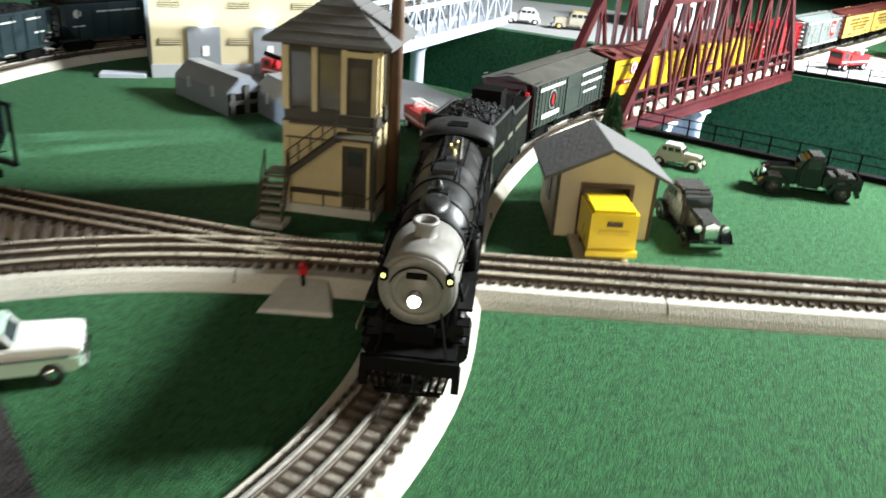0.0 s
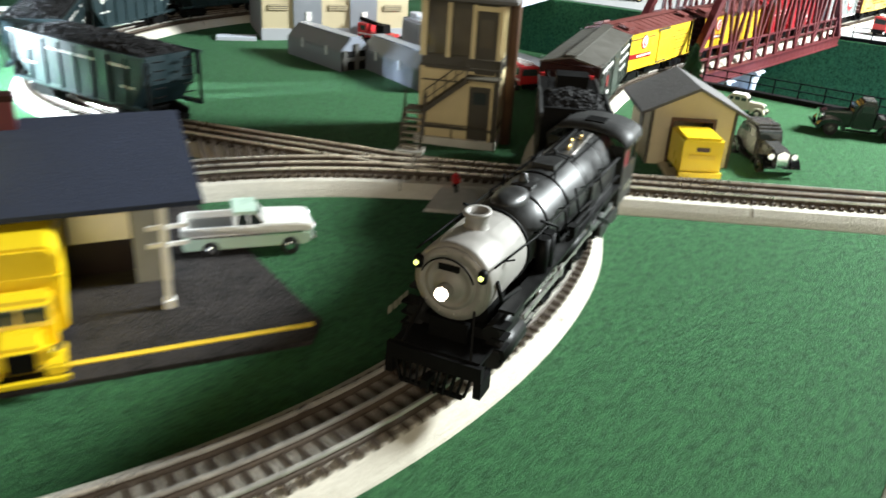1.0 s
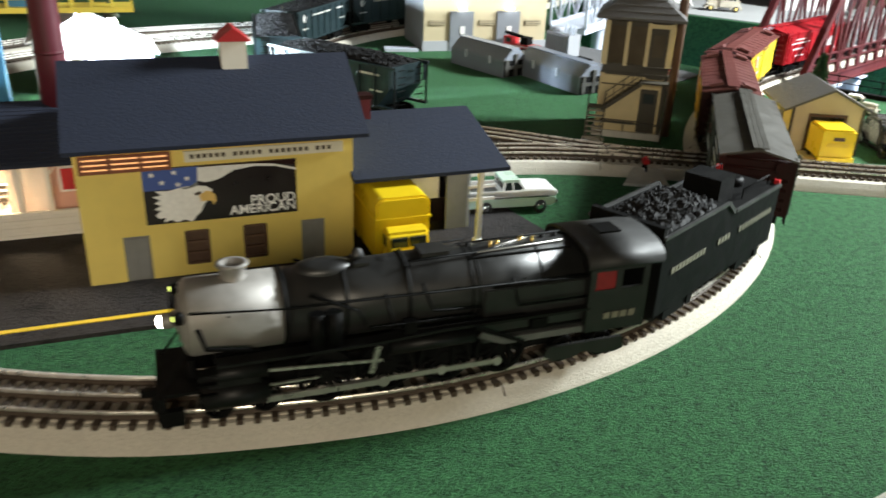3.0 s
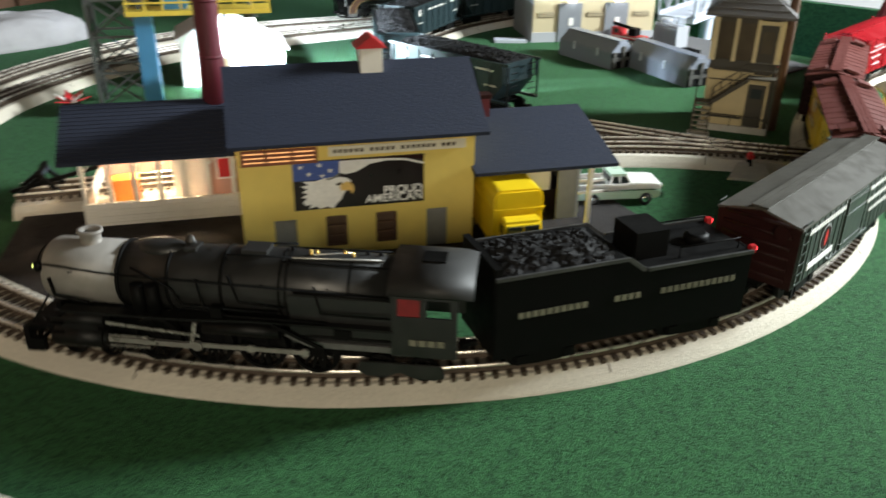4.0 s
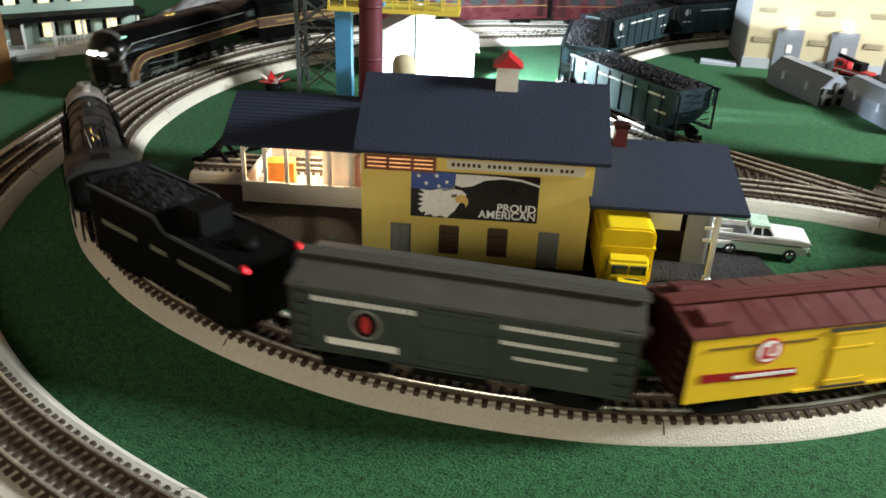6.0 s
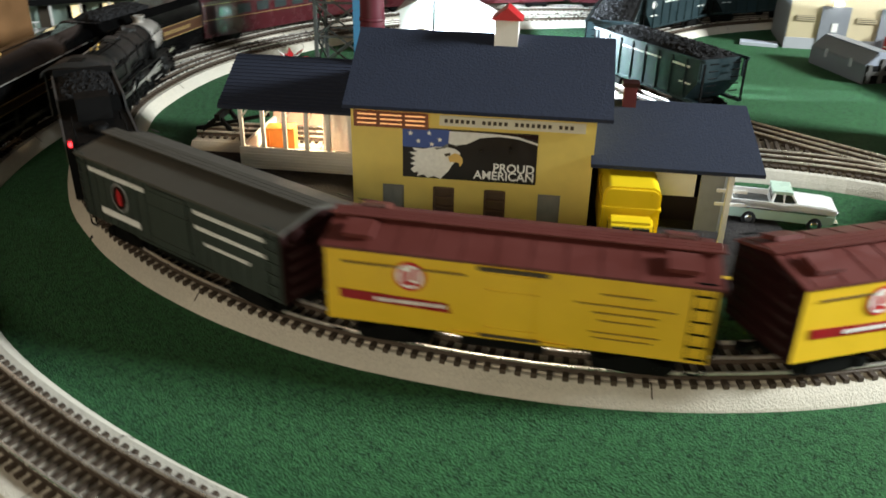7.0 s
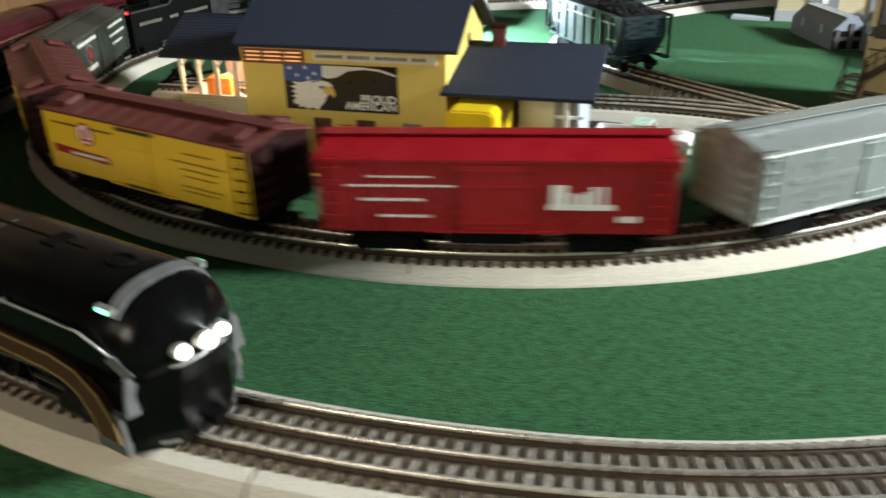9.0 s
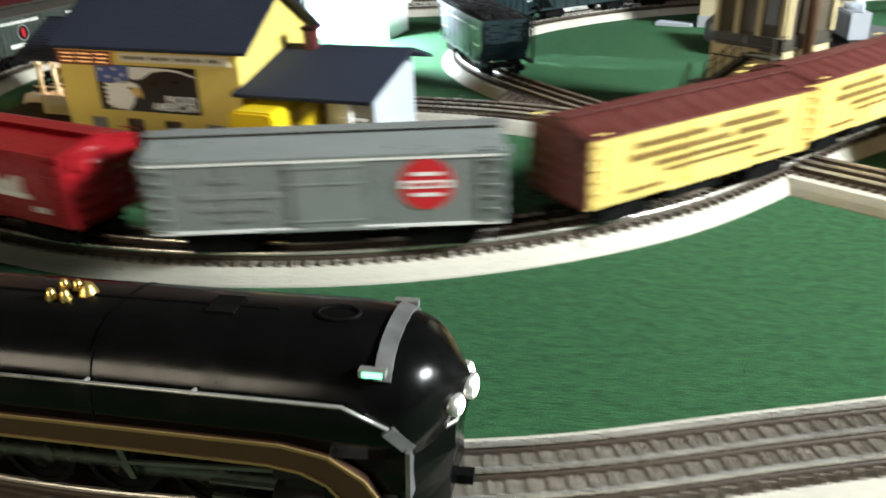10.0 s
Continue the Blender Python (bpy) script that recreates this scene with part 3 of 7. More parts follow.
    part("back_wall", boxes((A, 0.0, B2 - .003, B2, z0, 0.068)), PINK, t)
    for k in range(7):
        u = A + 0.003 + k * 0.0215
        p = part("post", boxes((u - .0018, u + .0018, V, V + .0036, 0.0245, 0.064)), SIDING, t)
        bm = bmesh.new()
        beam(bm, (u + .0018, V + .0018, 0.055), (u + .008, V + .0018, 0.063), 0.0016)
        part("brace", bm, SIDING, p)
    part("partition", boxes((-0.062, -0.030, 0.128, 0.131, z0, 0.06)), SIDING, t)
    part("partition", boxes((-0.028, 0.0, 0.120, 0.123, z0, 0.06)), PINK, t)
    pr = part("poster", boxes((-0.020, -0.006, 0.1185, 0.1195, 0.036, 0.054)), RED, t, "red framed notice")
    part("poster_frame", boxes((-0.022, -0.004, 0.1190, 0.1198, 0.034, 0.056)), WHITE, pr)
    bm = bmesh.new()
    prism(bm, [(V - 0.013, 0.0655), (0.152, 0.100), (B2 + .012, 0.0655), (B2 + .012, 0.0685), (0.152, 0.103), (V - 0.013, 0.0685)], A - 0.013, -0.001, "x")
    prf = part("porch_roof", bm, NAVY, t, "navy shingled porch roof")
    for k in range(15):
        f = (k + 0.5) / 15
        y, z = V - 0.013 + (0.152 - V + 0.013) * f, 0.0685 + 0.0345 * f
        part("shingle_strip", boxes((A - 0.0135, -0.001, y - .0005, y + .0016, z - .0003, z + .0005)), NAVY, prf)
    # covered dock wing
    e0 = 0.303
    bm = bmesh.new()
    prism(bm, [(-0.012, 0.068), (0.088, 0.093), (0.135, 0.078), (0.135, 0.081), (0.088, 0.096), (-0.012, 0.071)], L - 0.002, 0.322, "x")
    part("dock_roof", bm, NAVY, t, "navy shingled dock roof")
    bm = bmesh.new()
    prism(bm, [(0.030, z0), (0.125, z0), (0.125, 0.0795), (0.088, 0.0915), (0.030, 0.0770)], e0, e0 + .0025, "x")
    ew = part("dock_end_wall", bm, DOCKWHITE, t, "pale grey dock end wall")
    # Thin sheet puts the shade of the wall's unlit inner side into colour.
    part("inner_panel", boxes((e0 - .0012, e0, 0.0340, 0.1200, z0, 0.0760)), CARGREY, ew, "dark grey sheet for the shaded inner face")
    part("dock_back_wall", boxes((L, e0, 0.121, 0.125, z0, 0.079)), GREYDOOR, t)
    part("dock_front_panel", boxes((0.284, 0.3028, 0.0300, 0.0330, z0, 0.0765)), GREYDOOR, t, "dark grey front panel")
    part("dock_panel", boxes((0.248, 0.284, 0.050, 0.054, z0 + 0.022, 0.078)), SIDING, t, "cream inner panel")
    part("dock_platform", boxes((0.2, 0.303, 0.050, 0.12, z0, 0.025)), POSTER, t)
    for u in (0.299,):
        p = part("post", boxes((u - .002, u + .002, -0.008, -0.004, z0, 0.069)), WHITE, t, "white dock post")
        part("post_foot", boxes((u - .0032, u + .0032, -0.0092, -0.0028, z0, z0 + .005)), WHITE, p)
        part("crossbar", boxes((u - .009, u + .014, -0.0045, -0.003, 0.041, 0.0435)), WHITE, p)
        part("crossbar", boxes((u - .009, u + .014, -0.0045, -0.003, 0.052, 0.0545)), WHITE, p)
    return t


brewery()
crate = thing("crate", "orange wooden crate lit inside the porch", "crate", BREW @ pose(-0.107, 0.135, 0.007, 0, 0, 8))
part("box", boxes((-0.014, 0.014, -0.009, 0.009, 0, 0.030)), ORANGE, crate)
for a in (-0.014, 0.0105):
    part("batten", boxes((a, a + .0035, -0.0102, -0.009, 0, 0.030)), ORANGE, crate)
for a in (0.0, 0.0265):
    part("batten", boxes((-0.0104, 0.0104, -0.0102, -0.009, a, a + .0035)), ORANGE, crate)


# ---------------- signal tower ----------------
def signal_tower():
    t = thing("signal_tower", "two-storey cream signal tower with grey hipped roof and stairs", "signal tower", pose(-0.1365, 0.6355, 0, 0, 0, -7.5))
    W, D, M, E = 0.077, 0.078, 0.078, 0.142
    part("plinth", boxes((-0.004, W + .002, -0.004, D + .002, -0.001, 0.008)), CONCRETE, t, bevel=0.001)
    bm = bmesh.new()
    wall_with_holes(bm, 0, W, 0.008, M, 0, 0.003, [(0.049, 0.070, 0.008, 0.062)])
    bx(bm, 0, 0.003, 0.003, D, 0.008, M)
    bx(bm, W - .003, W, 0.003, D, 0.008, M)
    bx(bm, 0.003, W - .003, D - .003, D, 0.008, M)
    part("lower_wall", bm, TOWERY, t)
    d = part("door", boxes((0.049, 0.070, 0.0015, 0.0028, 0.008, 0.062)), OLIVE, t, "dark olive door")
    part("pane", boxes((0.053, 0.066, 0.0008, 0.0015, 0.044, 0.056)), GLASS, d)
    fr = bmesh.new()
    for a in (0.0465, 0.070):
        bx(fr, a, a + .0025, -0.0015, 0.001, 0.008, 0.0645)
    bx(fr, 0.0465, 0.0725, -0.0016, 0.001, 0.062, 0.0648)
    part("door_frame", fr, TOWERY, d)
    for z in (0.017, 0.0765):
        part("trim_band", boxes((-0.0015, W + .0015, -0.0015, D + .0015, z, z + .0028)), OLIVE, t)
    for u in (0.0, W - .003):
        part("corner_board", boxes((u - .001, u + .004, -0.002, 0.0, 0.008, M)), OLIVE if u else TOWERY, t)
    # upper storey: posts with panes between
    for side in "fblr":
        bm = bmesh.new()
        n = 4 if side in "fb" else 3
        holes = [(j * (W - .004) / (n - 1) + .004, (j + 1) * (W - .004) / (n - 1), M + .012, E - .008) for j in range(n - 1)]
        if side in "fb":
            wall_with_holes(bm, 0, W, M, E, 0, .003, holes, pose(0, 0 if side == "f" else D - .003, 0))
        else:
            wall_with_holes(bm, 0.0031, W - .0031, M, E, 0, .003, [(max(.0031, p), min(W - .0031, q), r, u) for p, q, r, u in holes], pose(.003 if side == "l" else W, 0, 0, 0, 0, 90))
        wl = part("upper_wall", bm, OLIVE, t, "dark olive upper wall")
        for j in range(n - 1):
            a = j * (W - .004) / (n - 1) + .004
            b = (j + 1) * (W - .004) / (n - 1)
            if side in "fb":
                y = .0012 if side == "f" else D - .0018
                gl = (a, b, y, y + .0006, M + .012, E - .008)
            else:
                x = .0012 if side == "l" else W - .0018
                gl = (x, x + .0006, a, b, M + .012, E - .008)
            part("pane", boxes(gl), TOWERPANE, wl)
    for u in (0.0, 0.0235, 0.0475, W - .0045):
        for y in (-.0024, D):
            part("mullion", boxes((u, u + .0045, y, y + .0024, M + .010, E - .003)), TOWERY, t)
    part("mullion", boxes((.0520, W - .0045, -.0022, 0, E - .0085, E - .004)), TOWERY, t)
    for x in (-.0024, W):
        for y in (0.001, .036, D - .0045):
            part("mullion", boxes((x, x + .0024, y, y + .0045, M + .010, E - .003)), TOWERY, t)
    ud = part("upper_door", boxes((.0525, W - .005, -.0012, 0, M - .004, E - .009)), OLIVE, t, "dark upper door")
    part("pane", boxes((.0555, W - .008, -.0018, -.0012, M + .022, E - .016)), TOWERPANE, ud)
    part("trim_band", boxes((.001, .048, -.0018, 0, M - .012, M - .0025)), TOWERY, t)
    part("trim_band", boxes((.001, .048, -.0024, 0, M - .0135, M - .012)), OLIVE, t)
    part("upper_floor", boxes((0.003, W - .003, 0.003, D - .003, M - .002, M)), WOODBROWN, t)
    bm = bmesh.new()
    o, zr = 0.013, 0.182
    c = [bm.verts.new(p) for p in ((-o, -o, E), (W + o, -o, E), (W + o, D + o, E), (-o, D + o, E))]
    c2 = [bm.verts.new(p) for p in ((-o, -o, E + .003), (W + o, -o, E + .003), (W + o, D + o, E + .003), (-o, D + o, E + .003))]
    top = [bm.verts.new((W / 2, D / 2 - .008, zr)), bm.verts.new((W / 2, D / 2 + .008, zr))]
    bm.faces.new(list(reversed(c)))
    for k in range(4):
        bm.faces.new((c[k], c[(k + 1) % 4], c2[(k + 1) % 4], c2[k]))
    for f in ((c2[0], c2[1], top[0]), (c2[1], c2[2], top[1], top[0]), (c2[2], c2[3], top[1]), (c2[3], c2[0], top[0], top[1])):
        bm.faces.new(f)
    rf = part("roof", bm, GREYSHINGLE, t, "grey shingled hipped roof")
    for k in range(1, 6):
        f = k / 6
        a, b, z = -o + (W / 2 + o) * f, -o + (D / 2 - .008 + o) * f, E + .003 + (zr - E - .003) * f
        for p, q in (((a, b), (W - a, b)), ((W - a, b), (W - a, D - b)), ((W - a, D - b), (a, D - b)), ((a, D - b), (a, b))):
            bm = bmesh.new()
            beam(bm, (*p, z), (*q, z), .0012, .0010)
            part("shingle_course", bm, GREYSHINGLE, rf)
    bm = bmesh.new()
    cyl(bm, (W / 2, D / 2, zr - .003), (W / 2, D / 2, zr + .012), 0.0022, 0.0006, 8)
    part("finial", bm, OLIVE, rf)
    # stairs: a short flight to a half landing, then one up the front to the upper door
    part("landing", boxes((0.046, 0.08, -0.020, -0.0026, 0.0715, 0.0735)), OLIVE, t)
    part("half_landing", boxes((-0.010, 0.010, -0.020, -0.0026, 0.0375, 0.0392)), OLIVE, t)
    n = 9
    for k in range(n):
        f = (k + 1) / (n + 1)
        u, z = 0.008 + 0.040 * f, 0.039 + 0.033 * f
        part("stair_tread", boxes((u - .0028, u + .0028, -0.018, -0.004, z, z + .0011)), OLIVE, t)
    for y in (-0.0185, -0.0035):
        bm = bmesh.new()
        beam(bm, (0.006, y, 0.036), (0.048, y, 0.0705), 0.0013, 0.004)
        part("stringer", bm, OLIVE, t)
    for k in range(6):
        f = k / 5
        y, z = -0.036 + 0.015 * f, 0.006 + 0.029 * f
        part("stair_tread", boxes((-0.0095, 0.0095, y - .003, y + .003, z, z + .0013)), WEATHERED, t, "pale weathered tread")
    for u in (-0.010, 0.010):
        bm = bmesh.new()
        beam(bm, (u, -0.0385, 0.003), (u, -0.0200, 0.0385), 0.0013, 0.0035)
        part("stringer", bm, OLIVE, t)
        bm = bmesh.new()
        beam(bm, (u, -0.0385, 0.022), (u, -0.0200, 0.0575), 0.0011)
        part("handrail", bm, OLIVE, t)
        for f in (0.0, 0.5, 1.0):
            bm = bmesh.new()
            beam(bm, (u, -0.0385 + .0185 * f, 0.003 + .0355 * f), (u, -0.0385 + .0185 * f, 0.022 + .0355 * f), 0.0011)
            part("rail_post", bm, OLIVE, t)
    y = -0.0195
    rails = [((0.008, y, 0.058), (0.048, y, 0.0915), 0.0012), ((0.008, y, 0.049), (0.048, y, 0.0825), 0.0009), ((0.048, y, 0.0915), (0.08, y, 0.0915), 0.0012), ((0.048, y, 0.0830), (0.08, y, 0.0830), 0.0009), ((0.0795, y, 0.0915), (0.0795, 0, 0.0915), 0.0011)]
    for p, q, w in rails:
        bm = bmesh.new()
        beam(bm, p, q, w)
        part("handrail", bm, OLIVE, t)
    for u, z in [(0.008 + .010 * k, 0.039 + .00825 * k) for k in range(5)] + [(0.0795, 0.0735)]:
        bm = bmesh.new()
        beam(bm, (u, y, z), (u, y, min(z + .019, .0915)), 0.0011)
        part("rail_post", bm, OLIVE, t)
    for u in (-0.0090, 0.0795):
        part("landing_post", boxes((u - .0008, u + .0008, -.0198, -.0182, 0.002, 0.0380 if u < 0 else 0.0715)), OLIVE, t)
    part("stair_pad", boxes((-0.013, 0.013, -0.046, -0.026, -0.001, 0.004)), CONCRETE, t)
    # porch rail and furniture outside the lower door
    bm = bmesh.new()
    beam(bm, (0.006, -0.004, 0.022), (0.06, -0.004, 0.022), 0.0011)
    for u in (0.006, 0.034, 0.06):
        beam(bm, (u, -0.004, 0.008), (u, -0.004, 0.022), 0.0011)
    part("porch_rail", bm, OLIVE, t)
    bm = bmesh.new()
    cyl(bm, (W + .008, D * .35, 0), (W + .008, D * .35, 0.3), 0.0055, n=10)
    return t, bm


TOWER, pole = signal_tower()
tagged(part("timber_post", pole, WOODBROWN, None, at=TOWER.matrix_basis.copy()), "tall brown timber post beside the signal tower", "post")


# ---------------- hand-car shed, its trolley and ramp ----------------
def tool_shed():
    t = thing("tool_shed", "tan tool shed with grey gable roof and open doorway", "shed", pose(0.0895, 0.620, 0, 0, 0, 1.5))
    W, D, E, R = 0.081, 0.085, 0.056, 0.076
    bm = bmesh.new()
    wall_with_holes(bm, 0, W, 0, E, 0, 0.003, [(0.022, 0.060, 0, 0.045)])
    prism(bm, [(0, E), (W, E), (W / 2, R)], 0, 0.003, "y")
    part("front_wall", bm, TAN, t)
    bm = bmesh.new()
    bx(bm, 0, .003, .003, D, 0, E)
    bx(bm, W - .003, W, .003, D, 0, E)
    bx(bm, .003, W - .003, D - .003, D, 0, E)
    prism(bm, [(0, E), (W, E), (W / 2, R)], D - .003, D, "y")
    part("wall", bm, TAN, t)
    fr = bmesh.new()
    for u in (0.019, 0.060):
        bx(fr, u, u + .003, -0.0015, 0.001, 0, 0.0475)
    bx(fr, 0.019, 0.063, -0.0016, 0.001, 0.0445, 0.0478)
    part("door_frame", fr, WOODBROWN, t)
    part("corner_board", boxes((-0.001, .002, -0.0012, 0.0, 0, E)), OLIVE, t)
    part("corner_board", boxes((W - .002, W + .001, -0.0012, 0.0, 0, E)), OLIVE, t)
    part("side_window", boxes((-0.001, 0.0, 0.03, 0.045, 0.02, 0.042)), OLIVE, t)
    o, s = 0.012, (R - E) / (W / 2)
    for sg in (-1, 1):
        bm = bmesh.new()
        e = -o if sg < 0 else W + o
        prism(bm, [(e, E - o * s), (W / 2, R), (W / 2, R + .003), (e, E - o * s + .003)], -0.008, D + .006, "y")
        part("roof", bm, GREYSHINGLE, t)
    return t


tool_shed()
rp = thing("loading_ramp", "tan wooden ramp before the tool shed", "ramp", pose(0.12, 0.580, 0))
bm = bmesh.new()
prism(bm, [(-0.018, 0), (0.024, 0), (0.024, 0.004), (-0.018, 0.004)], -0.022, 0.036, "y")
part("planks", bm, TAN, rp, bevel=0.0008)
sp = thing("trolley", "yellow box trolley half out of the tool shed", "trolley", pose(0.1285, 0.580, 0.004, 0, 0, 3))
part("body", boxes((-0.0185, 0.0185, -0.013, 0.03, 0.006, 0.037)), VANYEL, sp, bevel=0.002)
part("hatch", boxes((-0.016, 0.016, -0.011, 0.028, 0.037, 0.0395)), VANYEL, sp, bevel=0.001)
part("window", boxes((-0.012, 0.012, -0.0138, -0.013, 0.020, 0.024)), YLINE, sp)
part("bumper", boxes((-0.02, 0.02, -0.016, -0.013, 0.003, 0.008)), VANYEL, sp)
part("vent", boxes((-0.006, 0.006, -0.0136, -0.013, 0.027, 0.031)), DARKWIN, sp)
for y in (-0.006, 0.022):
    for x in (-0.017, 0.0145):
        bm = bmesh.new()
        cyl(bm, (x, y, 0.005), (x + .0025, y, 0.005), 0.005, n=14)
        part("wheel", bm, SATIN, sp)


# ---------------- truss bridge ----------------
def truss_bridge():
    a = math.degrees(math.atan2(.46, .37))
    t = thing("truss_bridge", "maroon through-truss railway bridge over the river cutting", "bridge", pose(.2 - .05 * math.cos(math.radians(a)), 1.06 - .05 * math.sin(math.radians(a)), 0, 0, 0, a))
    L, hw, H = 0.655, 0.050, 0.155
    for y in (-hw, hw):
        ch = bmesh.new()
        beam(ch, (0, y, 0.000), (L, y, 0.000), 0.007, 0.015)
        part("bottom_chord", ch, BRIDGE, t)
        ch = bmesh.new()
        beam(ch, (0.10, y, H), (L - 0.10, y, H), 0.010, 0.010)
        part("top_chord", ch, BRIDGE, t)
        for x0, x1 in ((0.0, 0.10), (L, L - 0.10)):
            ch = bmesh.new()
            beam(ch, (x0, y, 0.006), (x1, y, H), 0.010, 0.011)
            part("end_post", ch, BRIDGE, t)
        n = 10
        for k in range(n + 1):
            x = 0.10 + (L - 0.2) * k / n
            ch = bmesh.new()
            beam(ch, (x, y, 0.006), (x, y, H), 0.0045, 0.006)
            part("vertical", ch, BRIDGE, t)
            if k < n:
                x2 = 0.10 + (L - 0.2) * (k + 1) / n
                ch = bmesh.new()
                beam(ch, (x, y, 0.006 if k % 2 else H), (x2, y, H if k % 2 else 0.006), 0.004, 0.005)
                part("diagonal", ch, BRIDGE, t)
        for k in range(2):
            x = 0.033 + 0.033 * k
            for xx in (x, L - x):
                ch = bmesh.new()
                beam(ch, (xx, y, 0.006), (xx, y, H * x / 0.10), 0.004, 0.005)
                part("vertical", ch, BRIDGE, t)
        for z in (0.0078, -0.0080):
            ch = bmesh.new()
            beam(ch, (0, y, z), (L, y, z), 0.0115, 0.0025)
            part("flange", ch, BRIDGE, t)
        for z in (0.030, 0.045):
            ch = bmesh.new()
            beam(ch, (0.02, y, z), (L - 0.02, y, z), 0.0022, 0.003)
            part("side_rail", ch, BRIDGE, t)
    for k in range(12):
        x = 0.10 + (L - 0.2) * k / 11
        ch = bmesh.new()
        beam(ch, (x, -hw, H), (x, hw, H), 0.004, 0.006)
        part("cross_beam", ch, BRIDGE, t)
    part("deck", boxes((0, L, -hw + .004, hw - .004, -0.004, 0.0)), BRIDGE, t)
    return t


truss_bridge()
ba = math.atan2(.46, .37)
for f in (0.17, 0.36):
    pr = thing("bridge_pier", "white concrete bridge pier standing in the river", "pier", pose(.2 + math.cos(ba) * .605 * f, 1.06 + math.sin(ba) * .605 * f, -0.21, 0, 0, math.degrees(ba)), "bridge piers")
    for y in (-0.04, 0.04):
        bm = bmesh.new()
        lathe(bm, [(0.018, 0), (0.018, 0.012), (0.012, 0.018), (0.013, 0.175), (0.017, 0.194)])
        part("column", bm, PIERWHITE, pr, at=pose(0, y, 0))
    part("cap", boxes((-0.016, 0.016, -0.058, 0.058, 0.194, 0.1975)), PIERWHITE, pr)
    part("web", boxes((-0.006, 0.006, -0.035, 0.035, 0.0, 0.194)), PIERWHITE, pr)

# black railing along the near bank
rl = thing("bank_railing", "black two-bar railing on a kerb along the river bank", "railing")
P0, P1 = Vector((0.235, bank(0.235) - .012, 0)), Vector((0.75, bank(0.75) - .012, 0))
bm = bmesh.new()
beam(bm, P0 + Vector((0, 0, 0.002)), P1 + Vector((0, 0, 0.002)), 0.012, 0.008)
part("kerb", bm, SATIN, rl)
for z in (0.016, 0.026):
    bm = bmesh.new()
    beam(bm, P0 + Vector((0, 0, z)), P1 + Vector((0, 0, z)), 0.0014)
    part("bar", bm, SATIN, rl)
for k in range(20):
    p = P0.lerp(P1, k / 19)
    bm = bmesh.new()
    beam(bm, p, p + Vector((0, 0, 0.027)), 0.0016)
    part("post", bm, SATIN, rl)


rl = thing("far_railing", "black two-bar railing along the far river bank", "railing")
P0, P1 = Vector((0.56, bank(0.56, True) + .012, 0)), Vector((1.25, bank(1.25, True) + .012, 0))
bm = bmesh.new()
beam(bm, P0 + Vector((0, 0, 0.003)), P1 + Vector((0, 0, 0.003)), 0.012, 0.008)
part("kerb", bm, SATIN, rl)
for z in (0.017, 0.027):
    bm = bmesh.new()
    beam(bm, P0 + Vector((0, 0, z)), P1 + Vector((0, 0, z)), 0.0014)
    part("bar", bm, SATIN, rl)
for k in range(24):
    p = P0.lerp(P1, k / 23)
    bm = bmesh.new()
    beam(bm, p, p + Vector((0, 0, 0.028)), 0.0016)
    part("post", bm, SATIN, rl)


# ---------------- power plant ----------------
def power_plant():
    t = thing("power_plant", "tall cream and grey power plant with steel doors", "building", pose(-0.42, 1.105, 0, 0, 0, 23))
    L, D, H = 0.235, 0.14, 0.34
    bm = boxes((0.0, L, 0.0, 0.004, 0.018, H))
    part("front_wall", bm, PLANTCREAM, t)
    part("side_wall", boxes((-0.001, 0.003, 0.004, D, 0.0, H), (L - .004, L, 0.004, D, 0, H), (0.003, L - .004, D - .004, D, 0, H)), PLANTGREY, t, "pale grey side wall")
    part("base_course", boxes((-0.002, L + .002, -0.002, 0.006, -0.001, 0.018)), PLANTGREY, t)
    part("roof", boxes((-0.006, L + .006, -0.006, D + .006, H, H + .006)), PLANTGREY, t)
    for u in (0.048, 0.138):
        d = part("door", boxes((u, u + .044, -0.0035, 0.0, 0.0, 0.070)), DOORGREY, t, "grey steel roller door")
        part("notice", boxes((u + .019, u + .028, -0.0045, -0.0035, 0.030, 0.044)), WHITE, d)
        part("wall_lamp", boxes((u + .017, u + .027, -0.012, 0.0, 0.074, 0.079)), HEADWHITE, d)
    for z in (0.045, 0.095, 0.145, 0.2):
        for u in (0.010, 0.104, 0.194):
            lv = part("louvre", boxes((u, u + .03, -0.0012, 0.0, z, z + .009)), OLIVE, t)
            for k in range(3):
                part("slat", boxes((u, u + .03, -0.0022, -0.0012, z + .001 + k * .003, z + .0025 + k * .003)), TAN, lv)
    return t


power_plant()
sl = thing("ground_slab", "white slab lying beside the power plant", "slab", pose(-0.46, 1.10, 0, 0, 0, 15))
part("slab", boxes((-0.03, 0.03, -0.014, 0.014, 0, 0.005)), PIERWHITE, sl, bevel=0.001)


